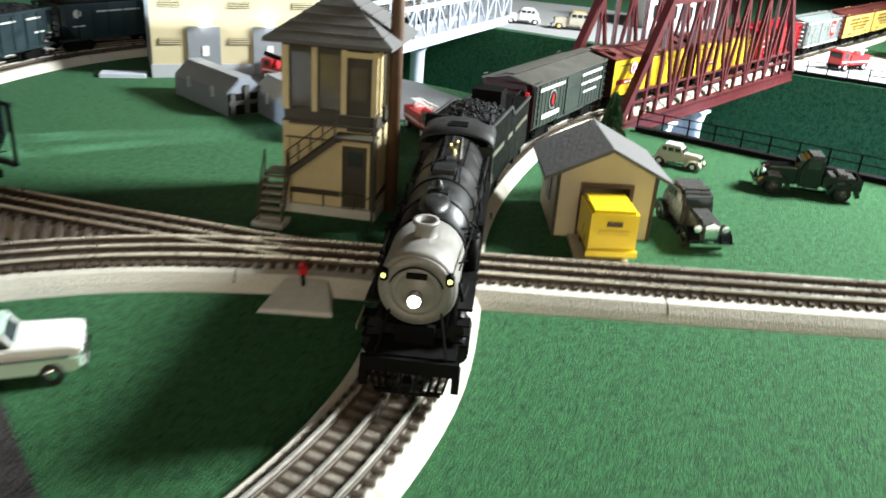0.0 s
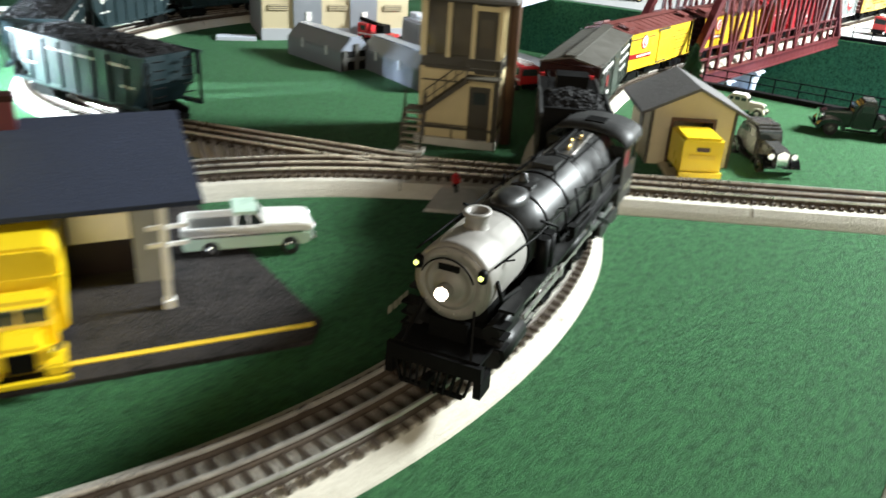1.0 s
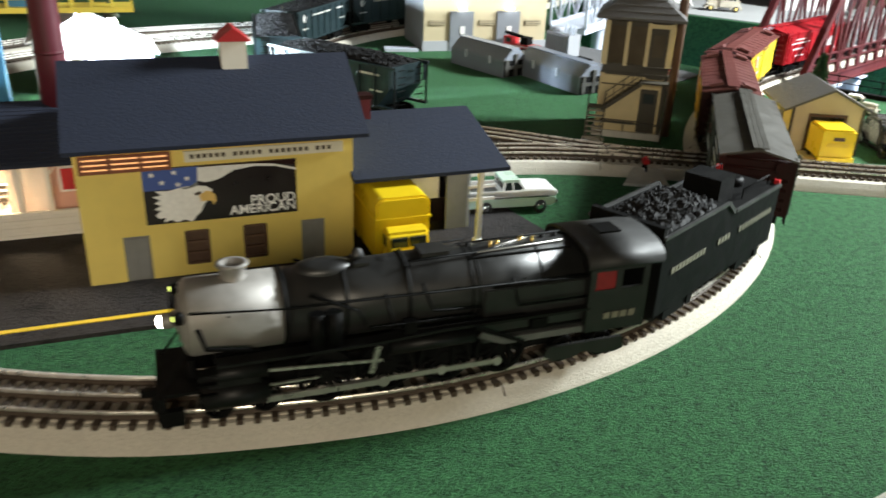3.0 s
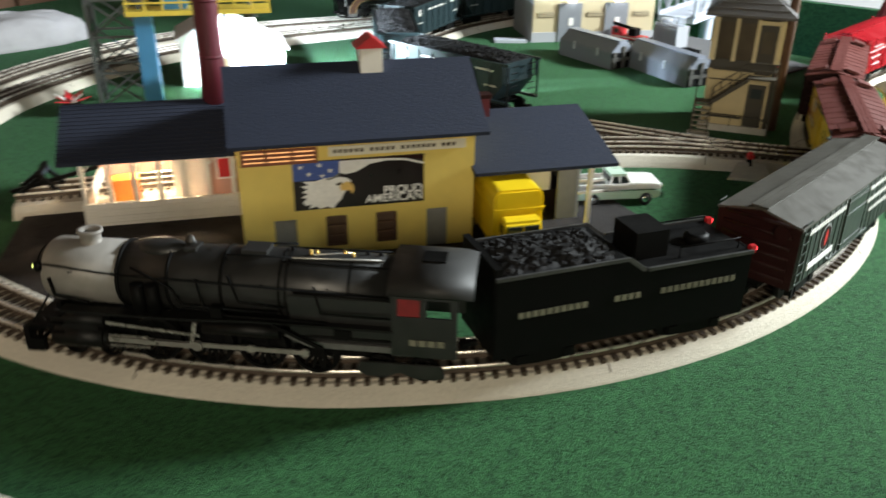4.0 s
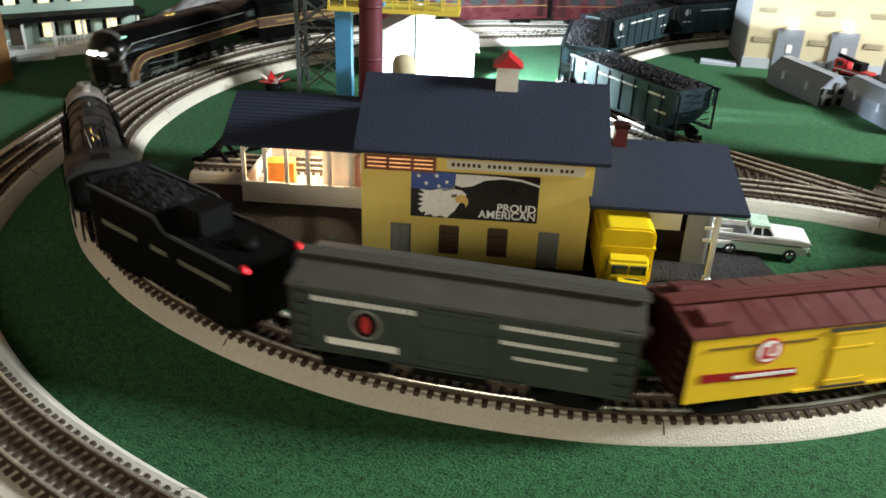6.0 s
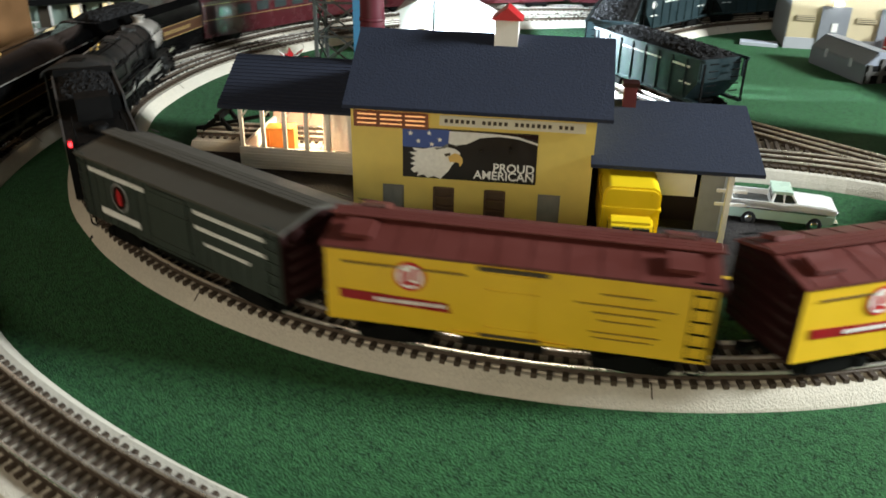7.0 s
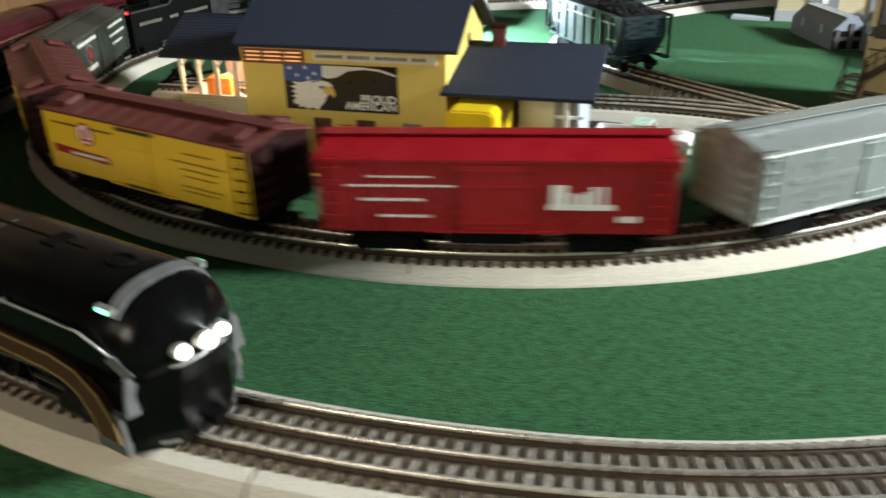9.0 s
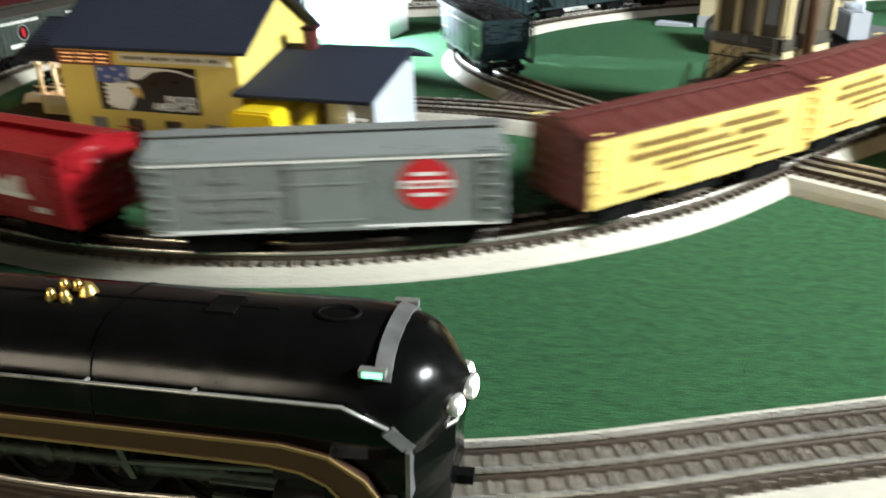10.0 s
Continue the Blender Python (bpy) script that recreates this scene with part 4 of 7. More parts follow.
# ---------------- grey metal freight sheds ----------------
def freight_shed(x, y, turn, n):
    t = thing("freight_container", "grey pitched metal container lying on the grass", "container", pose(x, y, 0, 0, 0, turn), "grey containers")
    L = 0.134 if n == 0 else 0.155
    bm = bmesh.new()
    sec = [(-0.026, 0.0), (0.026, 0.0), (0.026, 0.026), (0.008, 0.043), (-0.008, 0.043), (-0.026, 0.026)]
    prism(bm, sec, 0, L, "x")
    part("body", bm, CRATEGREY, t, bevel=0.0012)
    for x1 in (L,):
        fr = bmesh.new()
        for y0 in (-0.022, -0.003, 0.016):
            bx(fr, x1, x1 + .003, y0, y0 + .006, 0.002, 0.036 if y0 == -0.003 else 0.028)
        bx(fr, x1, x1 + .0028, -0.024, 0.024, 0.013, 0.018)
        # End frame in a darker grey than the body.
        part("end_frame", fr, CARGREY, t, "dark grey end frame")
        part("end_panel", boxes((x1, x1 + .0012, -0.024, 0.024, 0.001, 0.026)), SATIN, t)
    part("ridge_cap", boxes((0.002, L - .002, -0.009, 0.009, 0.043, 0.0446)), CRATEGREY, t)
    for u in (0.04, 0.1):
        part("lug", boxes((u, u + .004, -0.0285, -0.026, 0.018, 0.03)), PIERWHITE, t)
    return t


freight_shed(-0.342, 1.036, -45.5, 0)
freight_shed(-0.2245, 0.977, -52, 1)

# ---------------- rolling stock ----------------
def wheel_mesh(r, w, spokes, name, rim=0.0016):
    bm = bmesh.new()
    n = 24
    if spokes:
        for k in range(n):
            a0, a1 = 2 * math.pi * k / n, 2 * math.pi * (k + 1) / n
            q = []
            for y in (-w / 2, w / 2):
                for rr in (r - rim, r):
                    for a in (a0, a1):
                        q.append(bm.verts.new((rr * math.sin(a), y, rr * math.cos(a))))
            for f in ((0, 1, 3, 2), (6, 7, 5, 4), (2, 3, 7, 6), (4, 5, 1, 0)):
                bm.faces.new([q[i] for i in f])
        cyl(bm, (0, -w / 2, 0), (0, w / 2, 0), r * 0.24, n=12)
        for k in range(spokes):
            a = 2 * math.pi * k / spokes
            beam(bm, (0, 0, 0), ((r - rim) * math.sin(a), 0, (r - rim) * math.cos(a)), r * 0.085, w * 0.5)
        prism(bm, [((r - rim) * math.sin(a), (r - rim) * math.cos(a)) for a in (2.4, 2.7, 3.0, 3.3, 3.6, 3.9)], -w * .3, w * .3, "y")
    else:
        cyl(bm, (0, -w / 2, 0), (0, w / 2, 0), r, n=n)
        cyl(bm, (0, -w * .62, 0), (0, w * .62, 0), r * 0.35, n=12)
    return mesh_of(name, bm, SATIN)


CAR_WHEEL = wheel_mesh(0.0085, 0.004, 0, "wheel")
AXLE_Y = 0.0165
SIDE_FRAME = None


def side_frame_mesh():
    bm = bmesh.new()
    prism(bm, [(-0.021, 0.0065), (-0.012, 0.004), (-0.006, 0.0035), (0.006, 0.0035), (0.012, 0.004), (0.021, 0.0065), (0.021, 0.0115), (0.010, 0.0125), (0.006, 0.015), (-0.006, 0.015), (-0.010, 0.0125), (-0.021, 0.0115)], -0.0016, 0.0016, "y")
    for x in (-0.0165, 0.0165):
        bx(bm, x - .0035, x + .0035, -0.0026, 0.0026, 0.005, 0.0115)
    for x in (-0.003, 0.0, 0.003):
        cyl(bm, (x, 0, 0.0035), (x, 0, 0.0125), 0.0013, n=8)
    return mesh_of("side_frame", bm, SATIN, 0.0004)


def bogie(parent, x):
    global SIDE_FRAME
    SIDE_FRAME = SIDE_FRAME or side_frame_mesh()
    t = part("truck", boxes((-0.004, 0.004, -0.02, 0.02, 0.007, 0.013)), SATIN, parent, at=pose(x, 0, 0))
    for y in (-0.0235, 0.0235):
        o = new("side_frame", SIDE_FRAME)
        o.parent, o.matrix_basis = t, pose(0, y, 0)
    for dx in (-0.0165, 0.0165):
        for y in (-AXLE_Y, AXLE_Y):
            o = new("wheel", CAR_WHEEL)
            o.parent, o.matrix_basis = t, pose(dx, y, 0.0085)
    return t


def coupler(parent, x, sgn):
    bm = boxes((min(x, x + sgn * .009), max(x, x + sgn * .009), -0.002, 0.002, 0.010, 0.014), (min(x + sgn * .006, x + sgn * .011), max(x + sgn * .006, x + sgn * .011), -0.004, 0.004, 0.0095, 0.0145))
    part("coupler", bm, SATIN, parent, bevel=0.0005)


def rows_of_bars(parent, spec, y, material, name="lettering"):
    """Unreadable writing as plain bars on the sides at +-y: (x0, x1, z0, z1)."""
    for sg in (1, -1):
        for x0, x1, z0, z1 in spec:
            bm = bmesh.new()
            h = z1 - z0
            n = max(1, int((x1 - x0) / (h * 1.05)))
            st = (x1 - x0) / n
            for k in range(n):
                a, b = x0 + k * st, x0 + k * st + st * (0.72 if n > 1 else 1.0)
                a, b = (a, b) if sg > 0 else (-b, -a)
                bx(bm, a, b, sg * y - .0002, sg * y + .0003, z0, z1)
            part(name, bm, material, parent)


def round_mark(parent, x, z, r, y, material, name, sx=1.0, n=24):
    for sg in (1, -1):
        bm = bmesh.new()
        prism(bm, [(sg * x + r * sx * math.cos(2 * math.pi * k / n), z + r * math.sin(2 * math.pi * k / n)) for k in range(n)], sg * y - .0002, sg * y + .0002, "y")
        part(name, bm, material, parent)


CL, CW, CB, CT, CR = 0.216, 0.030, 0.0186, 0.0660, 0.0732   # car length, half width, floor, eave, ridge


def boxcar(label, side, end, roof, style):
    K = CL / 0.246

    def bars(parent, spec, y, material, name="lettering"):
        rows_of_bars(parent, [(a * K, b * K, c, d) for a, b, c, d in spec], y, material, name)

    def disc(parent, x, *rest):
        round_mark(parent, x * K, *rest)

    t = thing("freight_car", label, "freight car", group="freight train cars")
    h = CL / 2
    body = part("body", boxes((-h, h, -CW, CW, CB, CT)), side, t, bevel=0.0006)
    for x in (-h, h):
        bm = bmesh.new()
        s = 1 if x > 0 else -1
        x0, x1 = sorted((x, x + s * 0.0014))
        prism(bm, [(-CW, CB), (CW, CB), (CW, CT), (0, CR - .001), (-CW, CT)], x0, x1, "x")
        ep = part("end_panel", bm, end, t)
        for k in range(6):
            z = CB + .006 + k * .0082
            bm = bmesh.new()
            cyl(bm, (x + s * .0012, -CW + .005, z), (x + s * .0012, CW - .005, z), 0.0016, n=8)
            part("end_rib", bm, end, ep)
        bm = bmesh.new()
        cyl(bm, (x + s * .004, CW * .62, CB + .042), (x + s * .0052, CW * .62, CB + .042), 0.0055, n=16)
        part("brake_wheel", bm, end, t)
        coupler(t, x, s)
    bm = bmesh.new()
    prism(bm, [(-CW - .0012, CT - .0012), (0, CR - .0012), (CW + .0012, CT - .0012), (CW + .0012, CT + .0005), (0, CR + .0006), (-CW - .0012, CT + .0005)], -h - .002, h + .002, "x")
    rf = part("roof", bm, roof, t)
    n = {"green": 0, "red": 0, "silver": 0}.get(style, 12)
    for k in range(n):
        x = -h + .004 + (CL - .008) * k / (n - 1)
        for sg in (-1, 1):
            bm = bmesh.new()
            beam(bm, (x, sg * (CW + .001), CT + .0005), (x, sg * .0035, CR - .0001), 0.0011, 0.0007)
            part("rib", bm, roof, rf)
    for y0, y1 in ((-0.0062, -0.0022), (-0.0019, 0.0019), (0.0022, 0.0062)):
        part("running_board", boxes((-h - .004, h + .004, y0, y1, CR + .0016, CR + .0024)), roof, rf)
    # side sheathing ribs, doors, ladders, sill steps
    for sg in (-1, 1):
        for k in range(9 if style != "reefer" else 0):
            for a in (-1, 1):
                x = a * (.027 + k * .0100)
                bm = boxes((x - .0005, x + .0005, sg * CW - .0005, sg * CW + .0005, CB + .001, CT - .002))
                part("seam", bm, side, body)
        w = 0.020 if style != "reefer" else 0.012
        d = part("door", boxes((-w, w, min(sg * CW, sg * (CW + .0012)), max(sg * CW, sg * (CW + .0012)), CB + .002, CT - .003)), side, t, bevel=0.0003)
        for z in (CB + .006, CB + .030, CT - .007):
            part("hinge", boxes((-w - .002, w + .002, min(sg * CW, sg * (CW + .0017)), max(sg * CW, sg * (CW + .0017)), z, z + .0012)), side, d)
        part("door_rail", boxes((-w - .022, w + .022, min(sg * CW, sg * (CW + .0016)), max(sg * CW, sg * (CW + .0016)), CB, CB + .0016)), side, t)
        for xe in (-h + .007, h - .007):
            ld = bmesh.new()
            for k in range(7):
                z = CB + .003 + k * .0078
                bx(ld, xe - .0052, xe + .0052, min(sg * (CW + .0012), sg * (CW + .002)), max(sg * (CW + .0012), sg * (CW + .002)), z, z + .0009)
            for xx in (xe - .0052, xe + .0046):
                bx(ld, xx, xx + .0007, min(sg * CW, sg * (CW + .0014)), max(sg * CW, sg * (CW + .0014)), CB + .002, CT - .002)
            if style == "reefer" and xe * sg > 0:
                ld.free()
            else:
                part("ladder", ld, SATIN if style == "reefer" else side, t)
            st = boxes((xe - .004, xe + .004, sg * CW - .0006, sg * CW + .0006, CB - .008, CB - .0072), (xe - .004, xe - .0034, sg * CW - .0006, sg * CW + .0006, CB - .008, CB), (xe + .0034, xe + .004, sg * CW - .0006, sg * CW + .0006, CB - .008, CB))
            part("sill_step", st, SATIN, t)
    part("underframe", boxes((-h + .004, h - .004, -0.006, 0.006, 0.009, CB), (-.035, .035, -.022, -.010, .007, CB), (-.02, .03, .012, .024, .008, CB)), SATIN, t)
    for x in (-h + .038, h - .038):
        bogie(t, x)
    y = CW + .0006
    if style == "green":
        disc(t, 0.066, CB + .0255, 0.0105, y, STENCIL, "herald", 0.95)
        disc(t, 0.066, CB + .0255, 0.0090, y + .0003, OXIDE, "herald", 0.95)
        disc(t, 0.066, CB + .0255, 0.0062, y + .0005, RED, "herald", 0.45)
        bars(t, [(0.03, 0.108, CT - .0095, CT - .006), (-.108, -.03, CT - .0095, CT - .0065), (-.108, -.03, CT - .020, CT - .0172), (-.09, -.04, CT - .030, CT - .0275)], y, WHITE)
        for sg in (1, -1):
            part("name_panel", boxes((*sorted((sg * .042 * K, sg * .096 * K)), sg * y - .0002, sg * y + .0003, CB + .0075, CB + .0125)), WHITE, t)
    elif style == "reefer":
        disc(t, 0.066, CB + .0335, 0.0092, y, RED, "herald")
        disc(t, 0.066, CB + .0335, 0.0075, y + .0003, WHITE, "herald")
        for sg in (1, -1):
            for a, b, c, d in ((-.0045, -.0012, -.002, .0055), (.0006, .0046, -.0035, .0035), (-.0048, .0048, -.0052, -.0032)):
                part("herald_mark", boxes((*sorted((sg * .066 * K + a, sg * .066 * K + b)), sg * y, sg * y + .0006, CB + .0335 + c, CB + .0335 + d)), RED, t)
        for sg in (1, -1):
            bm = bmesh.new()
            prism(bm, [(sg * .034, CB + .013), (sg * .099, CB + .015), (sg * .1, CB + .021), (sg * .036, CB + .019)], sg * y - .0002, sg * y + .0002, "y")
            part("banner", bm, REDCAR, t)
        bars(t, [(0.042, 0.09, CB + .0158, CB + .0180)], y + .0004, WHITE)
        bars(t, [(0.03, 0.112, CT - .0095, CT - .0080), (-.085, -.055, CB + .036, CB + .0370), (-.10, -.04, CB + .0295, CB + .0304), (-.090, -.05, CB + .0245, CB + .0254), (-.088, -.055, CB + .0197, CB + .0205), (-.092, -.05, CB + .0122, CB + .0130), (-.088, -.052, CB + .0087, CB + .0094)], y, STENCILY)
        for sg in (1, -1):
            for w, z0, z1 in ((.0195, CT - .0045, CT - .002), (.0175, CB + .001, CB + .003)):
                part("door_track", boxes((-w, w, sg * (y + .001) - .0002, sg * (y + .001) + .0003, z0, z1)), INK, t)
        for x in (-h + .018, h - .018):
            for yy in (-.017, .017):
                o = part("roof_hatch", boxes((-.008, .009, -.007, .007, 0, .003)), roof, rf, bevel=.0005)
                o.matrix_basis = pose(x, yy, CT + .0052, -16.2 if yy > 0 else 16.2, 0, 0)
    elif style == "red":
        bars(t, [(0.028, 0.105, CT - .0172, CT - .0158), (0.045, 0.09, CT - .0112, CT - .0100), (0.05, 0.095, CT - .0265, CT - .0248), (0.045, 0.082, CB + .010, CB + .0116), (-.10, -.085, CB + .008, CB + .012)], y, WHITE)
        for sg in (1, -1):
            for a, b, c, d in ((-.040, -.050, CB + .018, CB + .032), (-.052, -.056, CB + .018, CB + .027), (-.058, -.062, CB + .018, CB + .026), (-.063, -.066, CB + .018, CB + .028), (-.067, -.071, CB + .016, CB + .031), (-.074, -.077, CB + .018, CB + .031)):
                a, b = sorted((sg * a * K, sg * b * K))
                part("name_mark", boxes((a, b, sg * y - .0002, sg * y + .0004, c, d)), WHITE, t)
            bm = bmesh.new()
            bx(bm, *sorted((sg * -.038 * K, sg * -.083 * K)), sg * y - .0002, sg * y + .0003, CB + .016, CB + .0195)
            part("name_mark", bm, WHITE, t)
    elif style == "silver":
        disc(t, -.070, CB + .028, 0.0165, y, RED, "herald", 1.0)
        for sg in (1, -1):
            part("herald_band", boxes((*sorted((sg * -.087 * K, sg * -.053 * K)), sg * y - .0002, sg * y + .0005, CB + .0255, CB + .0305)), WHITE, t)
            part("herald_band", boxes((*sorted((sg * -.080 * K, sg * -.060 * K)), sg * y - .0002, sg * y + .0005, CB + .0335, CB + .0358)), WHITE, t)
            part("herald_band", boxes((*sorted((sg * -.080 * K, sg * -.060 * K)), sg * y - .0002, sg * y + .0005, CB + .0202, CB + .0225)), WHITE, t)
            part("herald_letters", boxes(*[(*sorted((sg * (-.083 + k * .0055) * K, sg * (-.0795 + k * .0055) * K)), sg * y, sg * y + .0007, CB + .0268, CB + .0292) for k in range(5)]), RED, t)
        bars(t, [(0.03, 0.095, CB + .023, CB + .0265), (0.055, 0.08, CB + .033, CB + .0365), (0.04, 0.09, CB + .015, CB + .018), (0.05, 0.075, CB + .008, CB + .010)], y, STENCIL)
        for sg in (1, -1):
            for z in (CB + .0005, CT - .003):
                part("side_rail", boxes((-h, h, min(sg * CW, sg * (CW + .001)), max(sg * CW, sg * (CW + .001)), z, z + .002)), WHITE, t)
    elif style == "pale":
        bars(t, [(-.078, -.006, CT - .0125, CT - .0085), (.004, .080, CT - .0125, CT - .0085), (-.090, -.030, CT - .0205, CT - .0160), (-.022, .085, CT - .0205, CT - .0160), (-.066, .060, CT - .0275, CT - .0238), (-.055, .048, CT - .0330, CT - .0305), (-.09, -.055, CB + .006, CB + .0085), (.05, .09, CB + .006, CB + .0085)], CW + .0016, STENCILY)
    return t


def coal_heap(L, W, z, h, seed, step=0.004):
    rnd = random.Random(seed)
    nx, ny = int(L / step), int(W / step)
    bm = bmesh.new()
    rows = []
    for i in range(nx + 1):
        r = []
        for j in range(ny + 1):
            u, v = i / nx * 2 - 1, j / ny * 2 - 1
            e = max(0, 1 - abs(u) ** 6) * max(0, 1 - abs(v) ** 2.2)
            r.append(bm.verts.new((u * L / 2 + rnd.uniform(-.3, .3) * step * (abs(u) < .99), v * W / 2 + rnd.uniform(-.3, .3) * step * (abs(v) < .99), z + h * e + rnd.uniform(-.0013, .0013) * (e > 0))))
        rows.append(r)
    for a, b in zip(rows, rows[1:]):
        for k in range(ny):
            bm.faces.new((a[k], b[k], b[k + 1], a[k + 1]))
    for k in range(int(L * W * 60000)):
        x, y = rnd.uniform(-.48, .48) * L, rnd.uniform(-.45, .45) * W
        e = max(0, 1 - abs(2 * x / L) ** 6) * max(0, 1 - abs(2 * y / W) ** 2.2)
        s = rnd.uniform(.0010, .0022)
        m = Matrix.Translation((x, y, z + h * e)) @ Euler([rnd.uniform(0, 3) for _ in range(3)]).to_matrix().to_4x4()
        bx(bm, -s, s, -s * .8, s * .8, -s * .7, s * .7, m)
    return bm


def hopper(k):
    t = thing("coal_hopper", "dark green coal hopper heaped with coal", "freight car", group="coal hoppers")
    h, W = 0.105, 0.030
    bm = bmesh.new()
    prism(bm, [(-h + .010, .066), (-h + .010, .040), (-h + .030, .016), (h - .030, .016), (h - .010, .040), (h - .010, .066)], -W, W, "y")
    part("body", bm, DARKGREEN, t)
    for sg in (-1, 1):
        y0, y1 = sorted((sg * W, sg * (W + .0018)))
        for j in range(9):
            x = -h + .006 + (2 * h - .012) * j / 8
            lo = max(0.018, 0.050 - max(0, (x + h) if x < 0 else (h - x)) * 1.0)
            part("rib", boxes((x - .0011, x + .0011, y0, y1, lo, .064)), DARKGREEN, t)
        part("top_rail", boxes((-h, h, min(sg * W, sg * (W + .0024)), max(sg * W, sg * (W + .0024)), .064, .0672)), DARKGREEN, t)
        part("side_sill", boxes((-h, h, min(sg * (W - .004), sg * (W + .001)), max(sg * (W - .004), sg * (W + .001)), .0165, .0195)), DARKGREEN, t)
        for x in (-h + .001, h - .0025):
            part("end_post", boxes((x, x + .0016, sg * W - .0012, sg * W + .0012, .017, .066)), SATIN, t)
            for z in (.022, .030, .038, .046, .054, .062):
                part("ladder_rung", boxes((x, x + .0016, sg * W * .55 - .006, sg * W * .55 + .006, z, z + .001)), SATIN, t)
    rows_of_bars(t, [(-.08, -.050, .0545, .0570), (-.030, .045, .0545, .0568), (-.085, -.065, .036, .0382), (.065, .085, .036, .0378)], W + .0008, FEATHER)
    round_mark(t, 0.076, .054, .006, W + .0008, FEATHER, "herald")
    part("coal", coal_heap(2 * h - .022, 2 * W - .004, .0662, .006, k), COAL, t, "heaped black coal")
    for x in (-h, h):
        coupler(t, x, 1 if x > 0 else -1)
    for x in (-h + .036, h - .036):
        bogie(t, x)
    return t


def on_track(path, s, wheelbase, z=RAIL_TOP):
    a, b = path.at(s - wheelbase / 2), path.at(s + wheelbase / 2)
    return pose((a[0] + b[0]) / 2, (a[1] + b[1]) / 2, z, 0, 0, math.degrees(math.atan2(b[1] - a[1], b[0] - a[0])))


hs = TRACK_H.s[np.linalg.norm(TRACK_H.p - np.array((-.315, .572)), axis=1).argmin()]
for k in range(4):
    hp = hopper(k)
    hp.matrix_basis = on_track(TRACK_H, hs + 0.150 + k * 0.232, 0.14, RAIL_TOP - .0012)


# ---- the grey-nosed steam locomotive and its tender ----
def handrail(bm, pts, r=0.0006, n=6):
    """A round rail bent along the points."""
    p = [Vector(c) for c in pts]
    rings = []
    for k, c in enumerate(p):
        d = (p[min(k + 1, len(p) - 1)] - p[max(k - 1, 0)]).normalized()
        q = d.to_track_quat("Z", "Y")
        rings.append([bm.verts.new(c + q @ Vector((r * math.cos(2 * math.pi * a / n), r * math.sin(2 * math.pi * a / n), 0))) for a in range(n)])
    for a, b in zip(rings, rings[1:]):
        for k in range(n):
            bm.faces.new((a[k], a[(k + 1) % n], b[(k + 1) % n], b[k])).smooth = True
    bm.faces.new(list(reversed(rings[0])))
    bm.faces.new(rings[-1])


DRIVER = wheel_mesh(0.0158, 0.0045, 14, "driving_wheel", 0.0022)
SMALL_WHEEL = wheel_mesh(0.0085, 0.004, 9, "leading_wheel", 0.0014)
SPIN = []        # (wheel, base x, y, z, radius, train)
RODS = []        # (rod, x, y, z, crank, radius, train, phase)


def put_wheel(parent, mesh, x, y, r, train):
    o = new(mesh.name.split(".")[0], mesh)
    o.parent, o.matrix_basis = parent, pose(x, y, r)
    SPIN.append((o, x, y, r, r, train))
    return o


def ring_loft(bm, rings, close=True, smooth=True):
    vs = [[bm.verts.new(p) for p in r] for r in rings]
    n = len(vs[0])
    for a, b in zip(vs, vs[1:]):
        for k in range(n if close else n - 1):
            f = bm.faces.new((a[k], a[(k + 1) % n], b[(k + 1) % n], b[k]))
            f.smooth = smooth
    if close:
        bm.faces.new(list(reversed(vs[0])))
        bm.faces.new(vs[-1])


